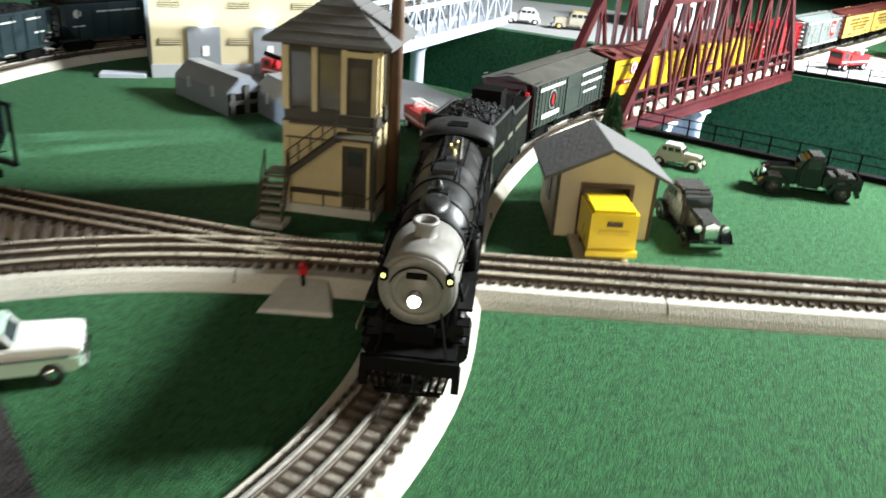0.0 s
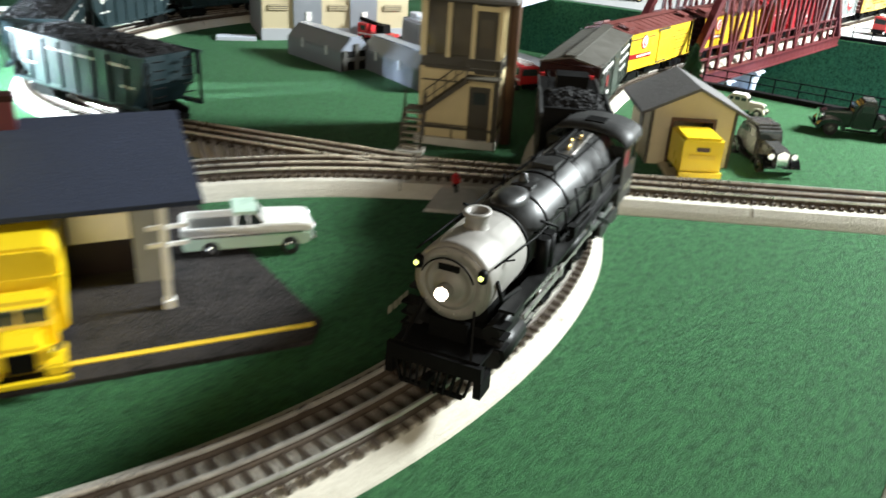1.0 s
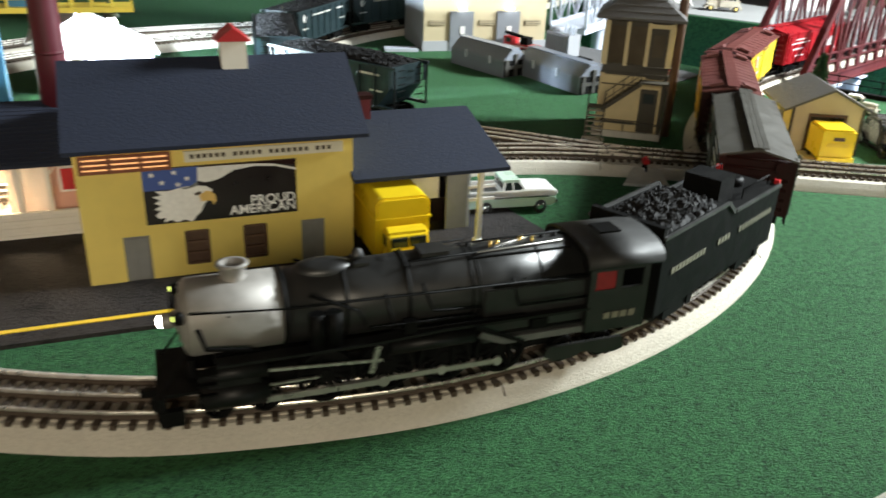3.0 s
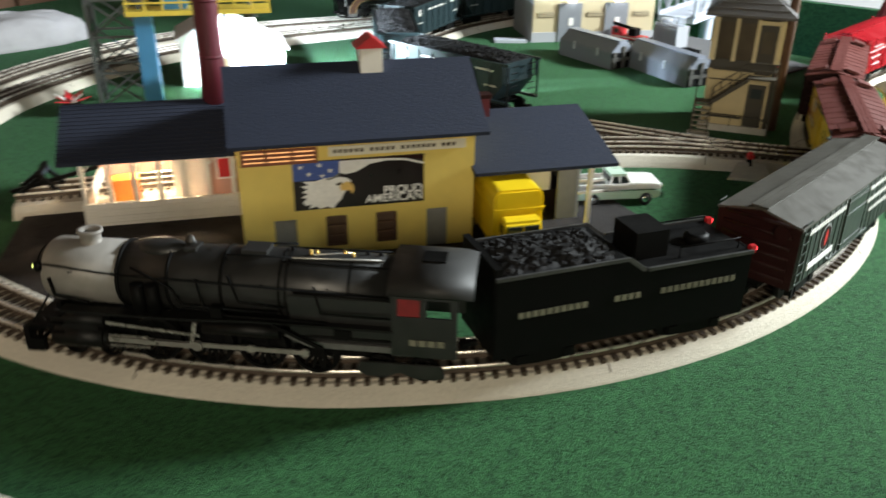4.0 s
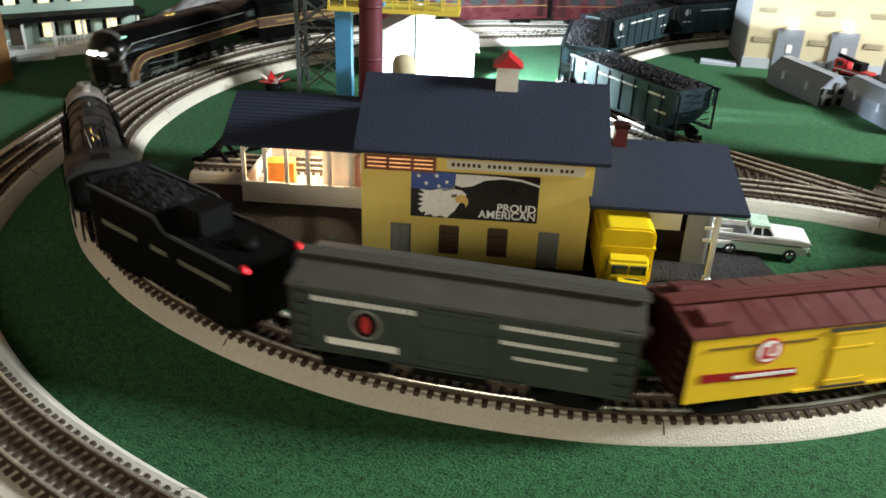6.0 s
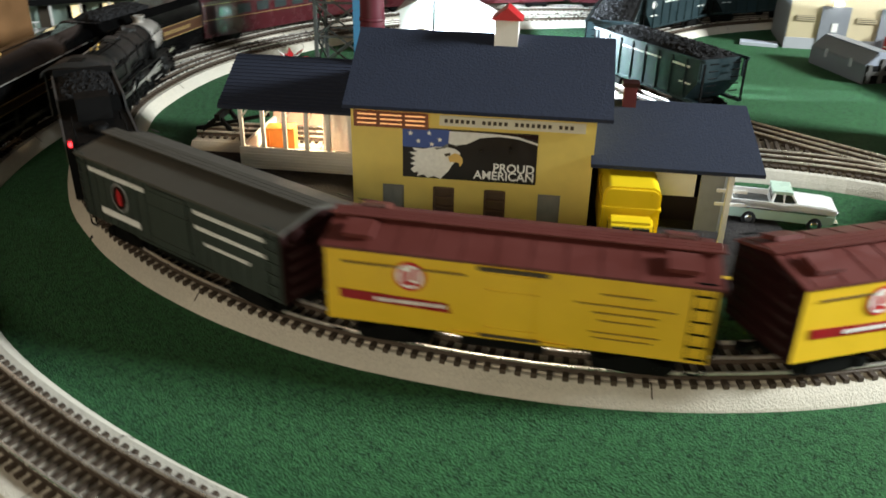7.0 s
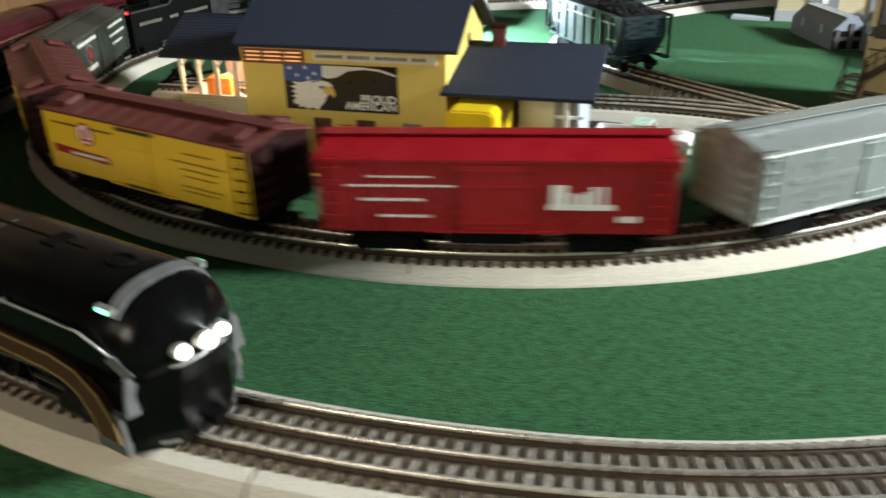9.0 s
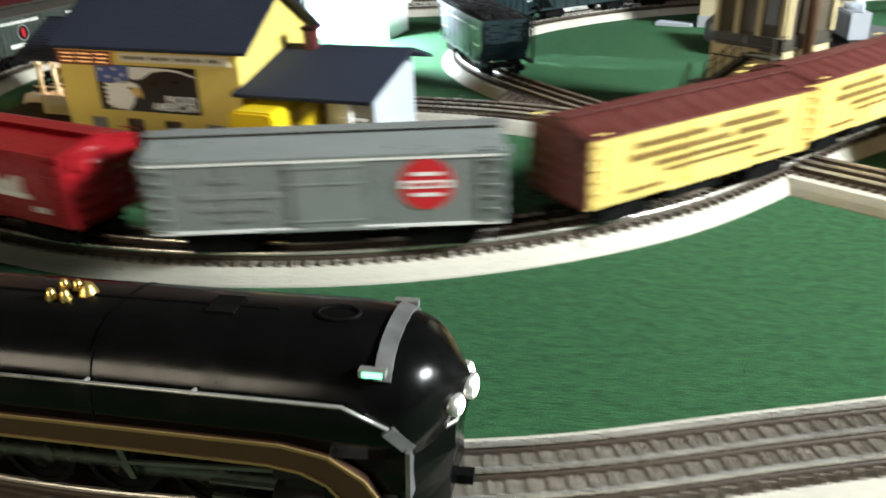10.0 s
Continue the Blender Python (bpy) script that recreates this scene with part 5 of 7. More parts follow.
def running_gear(t, xs, train, lead, trail):
    steel = STEEL if train == "A" else GEARGREY
    for x in xs:
        for y in (-AXLE_Y, AXLE_Y):
            put_wheel(t, DRIVER, x, y, 0.0158, train)
    for x in lead + trail:
        for y in (-AXLE_Y, AXLE_Y):
            put_wheel(t, SMALL_WHEEL, x, y, 0.0085, train)
    for sg in (-1, 1):
        bm = bmesh.new()
        y = sg * (AXLE_Y + .0045)
        beam(bm, (xs[-1], 0, 0), (xs[0], 0, 0), 0.0012, 0.0030)
        for x in xs:
            cyl(bm, (x, -.001, 0), (x, .001, 0), 0.0028, n=10)
        r = part("side_rod", bm, steel, t, "bright steel coupling rod", at=pose(0, y, 0.0158))
        RODS.append((r, 0, y, 0.0158, 0.0068, 0.0158, train, 0.0 if sg > 0 else 90.0))
        bm = bmesh.new()
        beam(bm, (xs[1], 0, 0), (xs[0] + .030, 0, 0.0005), 0.0012, 0.0034)
        cyl(bm, (xs[1], -.001, 0), (xs[1], .001, 0), 0.0032, n=10)
        r = part("main_rod", bm, steel, t, "bright steel main rod", at=pose(0, y + sg * .0018, 0.0158))
        RODS.append((r, 0, y + sg * .0018, 0.0158, 0.0068, 0.0158, train, 0.0 if sg > 0 else 90.0))
        # cylinder, guides and valve gear
        bm = bmesh.new()
        xc = xs[0] + .048
        cyl(bm, (xc - .016, sg * .0248, .0180), (xc + .016, sg * .0248, .0180), .0080, n=18)
        cyl(bm, (xc - .018, sg * .0248, .0180), (xc + .018, sg * .0248, .0180), .0058, n=18)
        cyl(bm, (xc - .017, sg * .0240, .0315), (xc + .017, sg * .0240, .0315), .0052, n=14)
        bx(bm, xc - .013, xc + .013, *sorted((sg * .012, sg * .0285)), .020, .031)
        part("cylinder", bm, CYLBLACK, t)
        bm = bmesh.new()
        for z in (.0125, .0205):
            beam(bm, (xc - .044, sg * .0255, z), (xc - .016, sg * .0255, z), .0016, .0012)
        part("crosshead_guide", bm, steel, t)
        bm = bmesh.new()
        beam(bm, (xs[1] + .004, sg * .0265, .026), (xc - .018, sg * .0265, .031), .0012, .0018)
        beam(bm, (xs[1] + .010, sg * .0265, .018), (xs[1] + .006, sg * .0265, .036), .0014, .0026)
        part("valve_gear", bm, steel, t)
    part("frame", boxes((xs[-1] - .045, xs[0] + .062, -.0125, .0125, .010, .026)), SATIN, t)


def steam_locomotive():
    t = thing("steam_locomotive", "black steam locomotive with graphite grey smokebox and lit headlamp", "locomotive")
    FZ = 0.90
    ZB, RB = 0.0582, 0.0236
    RT = 0.0209
    X = lambda z: Matrix.Translation((0, 0, z)) @ Matrix.Diagonal((1, 1, 0.87 / FZ, 1)) @ pose(0, 0, 0, 0, 90, 0)
    bm = bmesh.new()
    lathe(bm, [(RB, 0.072), (RB, 0.1180), (RB - .0008, 0.1200), (RB - .003, 0.1212)], X(ZB), 32)
    part("smokebox", bm, GRAPHITE, t, "graphite grey smokebox")
    bm = bmesh.new()
    lathe(bm, [(0.0212, 0.1208), (0.0212, 0.1218), (0.0160, 0.1222), (0.0156, 0.1218), (0.0150, 0.1220), (0.0146, 0.1232), (0.0120, 0.1236), (0.0116, 0.1230), (0.008, 0.1242), (0.003, 0.1264)], X(ZB), 32)
    fr = part("smokebox_door", bm, GRAPHITE, t)
    for k in range(12):
        a = k * math.pi / 6 + .2
        bm = bmesh.new()
        cyl(bm, (0.1205, math.cos(a) * .0186, ZB + math.sin(a) * .0180), (0.1226, math.cos(a) * .0186, ZB + math.sin(a) * .0180), .0008, n=8)
        part("dog", bm, GRAPHITE, fr)
    bm = bmesh.new()
    handrail(bm, [(0.1265, .0165 * math.cos(0.35 + k * .12), ZB + .0165 * math.sin(0.35 + k * .12)) for k in range(21)], .0005)
    part("handrail", bm, SATIN, fr)
    bm = bmesh.new()
    lathe(bm, [(0.0040, 0.1260), (0.0046, 0.1275), (0.0046, 0.1315), (0.0038, 0.1318)], X(ZB - .001), 18)
    hl = part("headlamp", bm, GRAPHITE, t)
    bm = bmesh.new()
    lathe(bm, [(0.0038, 0.1312), (0.0034, 0.1330), (0.0018, 0.1338)], X(ZB - .001), 18)
    part("lens", bm, LAMP, hl, "glowing headlamp lens")
    part("number_plate", boxes((.1240, .1256, -.006, .006, ZB + .009, ZB + .012)), SATIN, fr)
    # boiler and firebox
    bm = bmesh.new()
    lathe(bm, [(RB + .0016, -0.106), (RB + .0016, -0.034), (RB + .0014, -0.01), (RB + .0003, 0.030), (RB - .0002, 0.0722)], X(ZB), 32)
    bo = part("boiler", bm, BLACK, t)
    for x in (0.0715, 0.040, 0.006, -0.030, -0.034, -0.072):
        bm = bmesh.new()
        lathe(bm, [(RB + .0006 + (.0008 if x < .01 else 0), x - .0011), (RB + .0014 + (.0006 if x < .01 else 0), x), (RB + .0006 + (.0008 if x < .01 else 0), x + .0011)], X(ZB), 32)
        part("boiler_band", bm, SATIN, bo)
    bm = bmesh.new()
    prism(bm, [(-.027, .026), (.027, .026), (.0275, .064), (.020, .062), (-.020, .062), (-.0275, .064)], -0.106, -0.036, "x")
    part("firebox", bm, BLACK, t, bevel=.001)
    bm = bmesh.new()
    lathe(bm, [(.0092, 0), (.0074, .0022), (.0064, .0042), (.0066, .0090), (.0082, .0102), (.0082, .0118), (.0055, .0118), (.0050, .008)], pose(0.095, 0, ZB + RT - .0015), 20)
    part("chimney", bm, GRAPHITE, t)
    bm = bmesh.new()
    lathe(bm, [(.0112, -.007), (.0108, .004), (.0098, .0062), (.0070, .0078), (.003, .0084)], pose(0.049, 0, ZB + RT - .0035) @ Matrix.Diagonal((1.5, 1.0, 1.08, 1)), 24)
    part("sand_dome", bm, BLACK, t)
    bm = bmesh.new()
    lathe(bm, [(.0100, 0), (.0092, .003), (.0085, .0052), (.0055, .0072), (.002, .008)], pose(0.016, 0, ZB + RT - .0035) @ Matrix.Diagonal((0.85, 0.85, 0.8, 1)), 20)
    part("steam_dome", bm, BLACK, t)
    part("turret", boxes((-.020, -.004, -.008, .008, ZB + RT - .001, ZB + RT + .0055)), BLACK, t, bevel=.001)
    part("bell_box", boxes((.025, .033, -.007, .007, ZB + RT - .002, ZB + RT + .0035)), BLACK, t, bevel=.001)
    part("walkway", boxes((-.094, -.030, -.0105, -.0045, ZB + RT + .0012, ZB + RT + .0020)), SATIN, t)
    part("walkway", boxes((-.094, -.030, .0065, .0125, ZB + RT + .0002, ZB + RT + .0010)), SATIN, t)
    for x in (-.088, -.080, -.066, -.034):
        bm = bmesh.new()
        lathe(bm, [(.0016, 0), (.0020, .003), (.0010, .0062)], pose(x, -.002, ZB + RT - .0005), 10)
        part("safety_valve", bm, BRASS if x == -.066 else SATIN, t)
    bm = bmesh.new()
    lathe(bm, [(.0038, 0), (.0030, .0018), (.0022, .0048), (.0006, .006)], pose(0.030, 0, ZB + RT + .005), 14)
    part("bell", bm, BLACK, t)
    for x in (-.050, -.046, -.072):
        bm = bmesh.new()
        cyl(bm, (x, .003, ZB + RT), (x, .003, ZB + RT + .0070), .0009, n=8)
        part("whistle", bm, BRASS, t)
    for k, (x0, y0, x1, y1) in enumerate(((-.095, -.008, -.040, -.006), (-.090, .006, -.036, .009), (-.070, -.003, -.048, .004), (-.034, -.012, -.010, -.010), (-.036, .010, .004, .012))):
        bm = bmesh.new()
        handrail(bm, [(x0, y0, ZB + RT - .001), (x0, y0, ZB + RT + .0036), (x1, y1, ZB + RT + .0036 - .0008 * (k % 2)), (x1, y1, ZB + RT - .002)], .0007)
        part("pipe", bm, STEEL if k in (1, 2) else SATIN, t)
    # running boards, pipes, rails, ladders
    for sg in (-1, 1):
        y0, y1 = sorted((sg * .0235, sg * .033))
        bm = boxes((-.10, -.012, y0, y1, .043, .0448), (.030, .108, y0, y1, .0405, .0423))
        beam(bm, (-.012, sg * .0283, .0439), (.030, sg * .0283, .0414), .0095, .0018)
        part("running_board", bm, CYLBLACK, t)
        bm = boxes((-.104, -.048, min(sg * .0275, sg * .0295), max(sg * .0275, sg * .0295), .0255, .0300))
        beam(bm, (-.048, sg * .0285, .0278), (-.034, sg * .0285, .0345), .0020, .0040)
        part("ash_pan", bm, ASHPAN, t, "ash-grey firebox side", bevel=.0006)
        bm = bmesh.new()
        handrail(bm, [(.1185, sg * .0235, ZB + .0135), (.07, sg * .0262, ZB + .0105), (-.095, sg * .0285, ZB + .0085)])
        part("handrail", bm, SATIN, t)
        for x in (.1, .06, .02, -.02, -.06):
            bm = bmesh.new()
            handrail(bm, [(x, sg * .0205, ZB + .008), (x, sg * .0268, ZB + .0105)], .0005)
            part("stanchion", bm, SATIN, t)
        for pts, r in (([(.115, .024, .062), (.112, .0262, .050), (.09, .0275, .047)], .0013), ([(.06, .0255, .075), (.035, .028, .062), (.03, .0285, .050), (-.03, .029, .050)], .0009),
                       ([(.0, .026, .074), (-.006, .0285, .056), (-.034, .0285, .054)], .0009), ([(-.02, .024, .031), (-.05, .0265, .033), (-.1, .0265, .033)], .0014),
                       ([(.02, .0262, .070), (.016, .029, .048), (.0, .0305, .046), (-.06, .0305, .046)], .0008), ([(-.04, .0278, .066), (-.1, .0288, .066)], .0012), ([(-.052, .0265, .070), (-.056, .0295, .052), (-.1, .0300, .052)], .0008)):
            bm = bmesh.new()
            handrail(bm, [(a, sg * b, c) for a, b, c in pts], r)
            part("pipe", bm, SATIN, t)
        part("injector", boxes((-.074, -.064, min(sg * .0265, sg * .0320), max(sg * .0265, sg * .0320), .0345, .0415)), SATIN, t, bevel=.001)
        part("lubricator", boxes((.004, .011, min(sg * .0270, sg * .0325), max(sg * .0270, sg * .0325), .0448, .0525)), SATIN, t, bevel=.0008)
        bm = bmesh.new()
        cyl(bm, (.018, sg * .0275, .0345), (-.030, sg * .0275, .0345), .0048, n=14)
        part("air_reservoir", bm, CYLBLACK, t)
        bm = bmesh.new()
        cyl(bm, (.048, sg * .0275, .0420), (.048, sg * .0275, .064), .0042, n=12)
        cyl(bm, (.057, sg * .0275, .0420), (.057, sg * .0275, .064), .0042, n=12)
        part("air_pump", bm, SATIN, t)
        for k in range(4):
            part("ladder_rung", boxes((.1085, .1175, min(sg * .0245, sg * .0325), max(sg * .0245, sg * .0325), .0165 + k * .0065, .0175 + k * .0065)), SATIN, t)
        bm = bmesh.new()
        lathe(bm, [(.0022, 0), (.0026, .0012), (.0026, .0055), (.0012, .007)], pose(.1232, sg * .0192, ZB + .0062), 12)
        mk = part("marker_lamp", bm, SATIN, t)
        bm = bmesh.new()
        cyl(bm, (.1255, sg * .0192, ZB + .0097), (.1264, sg * .0192, ZB + .0097), .0014, n=10)
        part("lens", bm, YELLOWGLOW, mk)
    # cab
    W = .0325
    bm = bmesh.new()
    for sg in (-1, 1):
        y0, y1 = sorted((sg * W, sg * (W - .0018)))
        bx(bm, -.1375, -.0985, y0, y1, .026, .056)
        bx(bm, -.1375, -.1335, y0, y1, .056, .069)
        bx(bm, -.1195, -.1155, y0, y1, .056, .069)
        bx(bm, -.1025, -.0985, y0, y1, .056, .069)
        bx(bm, -.1375, -.0985, y0, y1, .069, .0738)
    bx(bm, -.1000, -.0985, -W + .0018, W - .0018, .026, .0735)
    cb = part("cab", bm, BLACK, t)
    part("backhead", boxes((-.106, -.1002, -.024, .024, .03, .070)), SATIN, cb)
    for sg in (-1, 1):
        part("window_blind", boxes((-.1155, -.1025, min(sg * .0308, sg * .0316), max(sg * .0308, sg * .0316), .055, .069)), BLIND, cb, "red blind in the cab window")
    rings = []
    for x in (-.1465, -.0965):
        rr = []
        for k in range(13):
            a = math.pi * k / 12
            rr.append((x, (W + .0006) * math.cos(a), .0720 + .0128 * math.sin(a) ** 0.8))
        for k in range(12, -1, -1):
            a = math.pi * k / 12
            rr.append((x, W * math.cos(a), .0707 + .0123 * math.sin(a) ** 0.8))
        rings.append(rr)
    bm = bmesh.new()
    ring_loft(bm, rings)
    rf = part("cab_roof", bm, CABROOF, cb, "grey-black arched cab roof")
    part("roof_hatch", boxes((-.128, -.114, -.008, .008, .0830, .0856)), SATIN, rf)
    rows_of_bars(t, [(-.130, -.108, .035, .0395)], W + .0006, DULL, "number_bar")
    # pilot
    part("pilot_deck", boxes((.108, .134, -.0265, .0265, .0225, .0245)), SATIN, t)
    part("pilot_beam", boxes((.1335, .1372, -.029, .029, .0150, .0235)), SATIN, t, bevel=.0006)
    for k in range(11):
        y = -.0255 + k * .0051
        bm = bmesh.new()
        beam(bm, (.1365, y * .9, .0150), (.1420 - abs(y) * .22, y * .78, .0035), .0013, .0016)
        part("pilot_bar", bm, SATIN, t)
    part("pilot_foot", boxes((.1360, .1385, -.0195, .0195, .0025, .0042)), SATIN, t)
    part("smokebox_saddle", boxes((.085, .108, -.017, .017, .024, .040)), SATIN, t)
    part("cylinder_ladder", boxes((.118, .1215, -.012, .012, .0245, .036)), SATIN, t)
    for sg in (-1, 1):
        bm = bmesh.new()
        beam(bm, (.134, sg * .021, .024), (.120, sg * .0145, .048), .0013)
        part("brace", bm, SATIN, t)
        part("step_box", boxes((.125, .1372, min(sg * .0250, sg * .0295), max(sg * .0250, sg * .0295), .005, .0150)), SATIN, t, bevel=.0005)
    bm = boxes((.137, .146, -.0022, .0022, .0095, .0138))
    part("coupler", bm, SATIN, t, bevel=.0005)
    for sg in (-1, 1):
        bm = bmesh.new()
        prism(bm, [(-.130, .007), (-.124, .0045), (-.112, .005), (-.103, .009), (-.094, .005), (-.082, .0045), (-.076, .009), (-.078, .016), (-.128, .0165)], *sorted((sg * .0250, sg * .0275)), "y")
        part("trailing_frame", bm, BLACK, t, bevel=.0005)
        bm = bmesh.new()
        beam(bm, (-.028, sg * .0315, .0405), (-.058, sg * .0315, .0265), .0012, .0022)
        part("reach_rod", bm, SATIN, t)
        for x in (-.02, -.055):
            part("brake_hanger", boxes((x - .0012, x + .0012, min(sg * .0225, sg * .0245), max(sg * .0225, sg * .0245), .006, .026)), SATIN, t)
    running_gear(t, [.052, .018, -.016, -.050], "A", [.108, .084], [-.090, -.116])
    return t


def tender(train="A"):
    t = thing("tender", "black coal tender heaped with coal, red rear markers", "tender")
    h, W = .092, .0315
    bm = bmesh.new()
    prism(bm, [(-h, .014), (h, .014), (h, .0755), (.003, .0755), (-.009, .0655), (-h, .0655)], -W, W, "y")
    part("body", bm, SATIN, t, bevel=.0008)
    for sg in (-1, 1):
        y0, y1 = sorted((sg * (W - .001), sg * (W + .0012)))
        bm = boxes((.002, h, y0, y1, .0750, .0775), (-h, -.012, y0, y1, .0645, .0670))
        beam(bm, (-.0095, sg * (W + .0001), .0658), (.0030, sg * (W + .0001), .0763), .0022, .0030)
        part("rim", bm, RIMGREY, t, "rim in a paler grey for its highlight")
    part("coal", coal_heap(.080, .056, .0750, .0080, 9, .003), COAL, t, "heaped black coal", at=pose(.048, 0, 0))
    part("bunker_end", boxes((.088, .0925, -W + .001, W - .001, .060, .0835)), SATIN, t, bevel=.001)
    part("dog_house", boxes((-.034, -.010, -.016, .016, .0655, .0865)), SATIN, t, "black cabin on the tender deck", bevel=.0015)
    bm = bmesh.new()
    lathe(bm, [(.009, 0), (.009, .005), (.006, .007)], pose(-.066, 0, .0655), 16)
    part("water_hatch", bm, SATIN, t)
    for sg in (-1, 1):
        bm = bmesh.new()
        handrail(bm, [(-.04, sg * .022, .0655), (-.04, sg * .022, .0735), (-.086, sg * .022, .0735), (-.086, sg * .022, .0655)])
        part("handrail", bm, SATIN, t)
        mk = part("marker_lamp", boxes((-.0955, -.0915, sg * .0275 - .0022, sg * .0275 + .0022, .0635, .069)), RED, t, "red marker lamp")
        bm = bmesh.new()
        cyl(bm, (-.0955, sg * .0275, .0663), (-.0968, sg * .0275, .0663), .0017, n=10)
        part("lens", bm, REDGLOW, mk)
    bm = bmesh.new()
    for k in range(7):
        bx(bm, -.0935, -.092, .012, .022, .018 + k * .0078, .0190 + k * .0078)
    part("rear_ladder", bm, SATIN, t)
    rows_of_bars(t, [(.030, .078, .0445, .0490), (-.008, .012, .0445, .0490), (-.080, -.022, .0445, .0490)], W + .0006, DULL)
    for x in (-h, h):
        coupler(t, x, 1 if x > 0 else -1)
    for x in (-.055, .055):
        bogie(t, x)
    return t


# ---- the streamlined express ----
def hood_section(x, w, z0, z1, n=14, zb=None):
    return [(x, w * math.copysign(abs(math.cos(math.pi * k / n)) ** 0.75, math.cos(math.pi * k / n)), z0 + (z1 - z0) * math.sin(math.pi * k / n) ** 0.85) for k in range(n + 1)]


def streamliner():
    t = thing("streamlined_locomotive", "glossy black streamlined steam locomotive with gold-edged brown band", "locomotive")
    bm = bmesh.new()
    rings = [hood_section(x, .0325, .047, .0895) for x in (-.165, -.06, .05, .118)] + [hood_section(.134, .0308, .047, .0878)]
    rings += [hood_section(.136 + .0225 * s, .0288 * (1 - s ** 2.2) + .0012, .047 + .007 * s ** 2, .0862 - .0205 * s ** 1.75) for s in (.02, .12, .24, .36, .48, .60, .72, .82, .90, .96, 1.0)]
    ring_loft(bm, rings, True)
    part("boiler_casing", bm, GLOSS, t)
    # visor band behind the nose, its highlight put into the pale grey
    bm = bmesh.new()
    rings = []
    for x, w, z1 in ((.1308, .0319, .0886), (.1362, .0300, .0868)):
        out = [p for p in hood_section(x, w + .0008, .047, z1 + .0008, 28) if p[2] > .0760]
        inn = [p for p in hood_section(x, w - .0010, .047, z1 - .0010, 28) if p[2] > .0750]
        n = min(len(out), len(inn))
        rings.append(out[:n] + list(reversed(inn[:n])))
    ring_loft(bm, rings, True, False)
    part("visor_band", bm, ASHPAN, t, "visor band behind the nose, pale grey for its highlight")
    # skirt with the band that sweeps down at the front
    for sg in (-1, 1):
        y0, y1 = sorted((sg * .0310, sg * .0345))
        top = [(-.165, .052), (.100, .052), (.116, .0485), (.128, .039), (.135, .026), (.137, .014)]
        low = [(.124, .014), (.122, .025), (.115, .035), (.106, .040), (.094, .042), (-.165, .042)]
        bm = bmesh.new()
        prism(bm, top + low, y0, y1, "y")
        part("skirt", bm, BROWNBAND, t, "brown side band")
        for off, poly in ((.0012, top), (.0012, list(reversed(low)))):
            bm = bmesh.new()
            for a, b in zip(poly, poly[1:]):
                beam(bm, (a[0], sg * .0346, a[1]), (b[0], sg * .0346, b[1]), .0008, .0013)
            part("gold_line", bm, GOLD, t, "thin gold edge line")
        bm = bmesh.new()
        handrail(bm, [(-.16, sg * .0332, .0715), (.122, sg * .0328, .0715), (.137, sg * .0298, .0600)], .0008)
        strip = bmesh.new()
        beam(strip, (.136, sg * .0304, .0606), (.1425, sg * .0272, .0500), .0016, .0045)
        beam(strip, (.1425, sg * .0272, .0505), (.1425, sg * .0298, .0300), .0016, .0070)
        part("nose_strip", strip, ASHPAN, t, "pale strip from nose to pilot")
        for x in (-.13, -.09, -.05, -.01, .03, .07):
            handrail(bm, [(x, sg * .030, .0710), (x, sg * .0334, .0715)], .0009)
        part("handrail", bm, STEEL, t)
        mk = part("classification_lamp", boxes((.126, .1350, sg * .0238 - .0016, sg * .0238 + .0016, .0795, .0825)), STEEL, t)
        part("lens", boxes((.1275, .1340, sg * .0246 - .0016, sg * .0246 + .0016, .0802, .0820)), GREENGLOW, mk)
        # cab side
        bm = boxes((-.165, -.132, min(sg * .0325, sg * .034), max(sg * .0325, sg * .034), .052, .074))
        part("cab_side", bm, GLOSS, t)
        part("cab_window", boxes((-.158, -.141, min(sg * .033, sg * .0343), max(sg * .033, sg * .0343), .062, .072)), GLASS, t)
    # nose lamps
    for y, r, z in ((0, .0046, .0600), (-.0105, .0036, .0586), (.0105, .0036, .0586)):
        bm = bmesh.new()
        x = .1578 if y == 0 else .1545
        cyl(bm, (x - .004, y, z), (x + .002, y, z), r + .0008, n=16)
        hl = part("headlamp", bm, STEEL, t)
        bm = bmesh.new()
        lathe(bm, [(r, x + .0015), (r * .85, x + .0028), (r * .4, x + .0034)], pose(0, y, z, 0, 90, 0), 16)
        part("lens", bm, HEADWHITE, hl, "glowing headlamp lens")
    bm = bmesh.new()
    handrail(bm, [(.1410, -.0262, .0508), (.1485, -.0190, .0512), (.1548, -.0112, .0515), (.1558, 0, .0516), (.1548, .0112, .0515), (.1485, .0190, .0512), (.1410, .0262, .0508)], .0010)
    part("nose_rail", bm, STEEL, t)
    # pilot shroud
    bm = bmesh.new()
    rings = []
    for z, x, w in ((.0025, .149, .0285), (.014, .153, .030), (.026, .153, .031), (.040, .155, .030), (.0505, .155, .0265)):
        rings.append([(.112, -w, z), (x - .014, -w, z), (x, -w * .45, z), (x, w * .45, z), (x - .014, w, z), (.112, w, z)])
    ring_loft(bm, rings, True, False)
    part("pilot_shroud", bm, GLOSS, t, bevel=.0008)
    for sg in (-1, 1):
        bm = bmesh.new()
        for k in range(4):
            beam(bm, (.1445, sg * .0215, .008 + k * .007), (.1505, sg * .0155, .008 + k * .007), .0012)
        part("step_bar", bm, STEEL, t)
        part("step_plate", boxes((.120, .138, min(sg * .0300, sg * .0335), max(sg * .0300, sg * .0335), .006, .030)), ASHPAN, t, "grey step plate", bevel=.001)
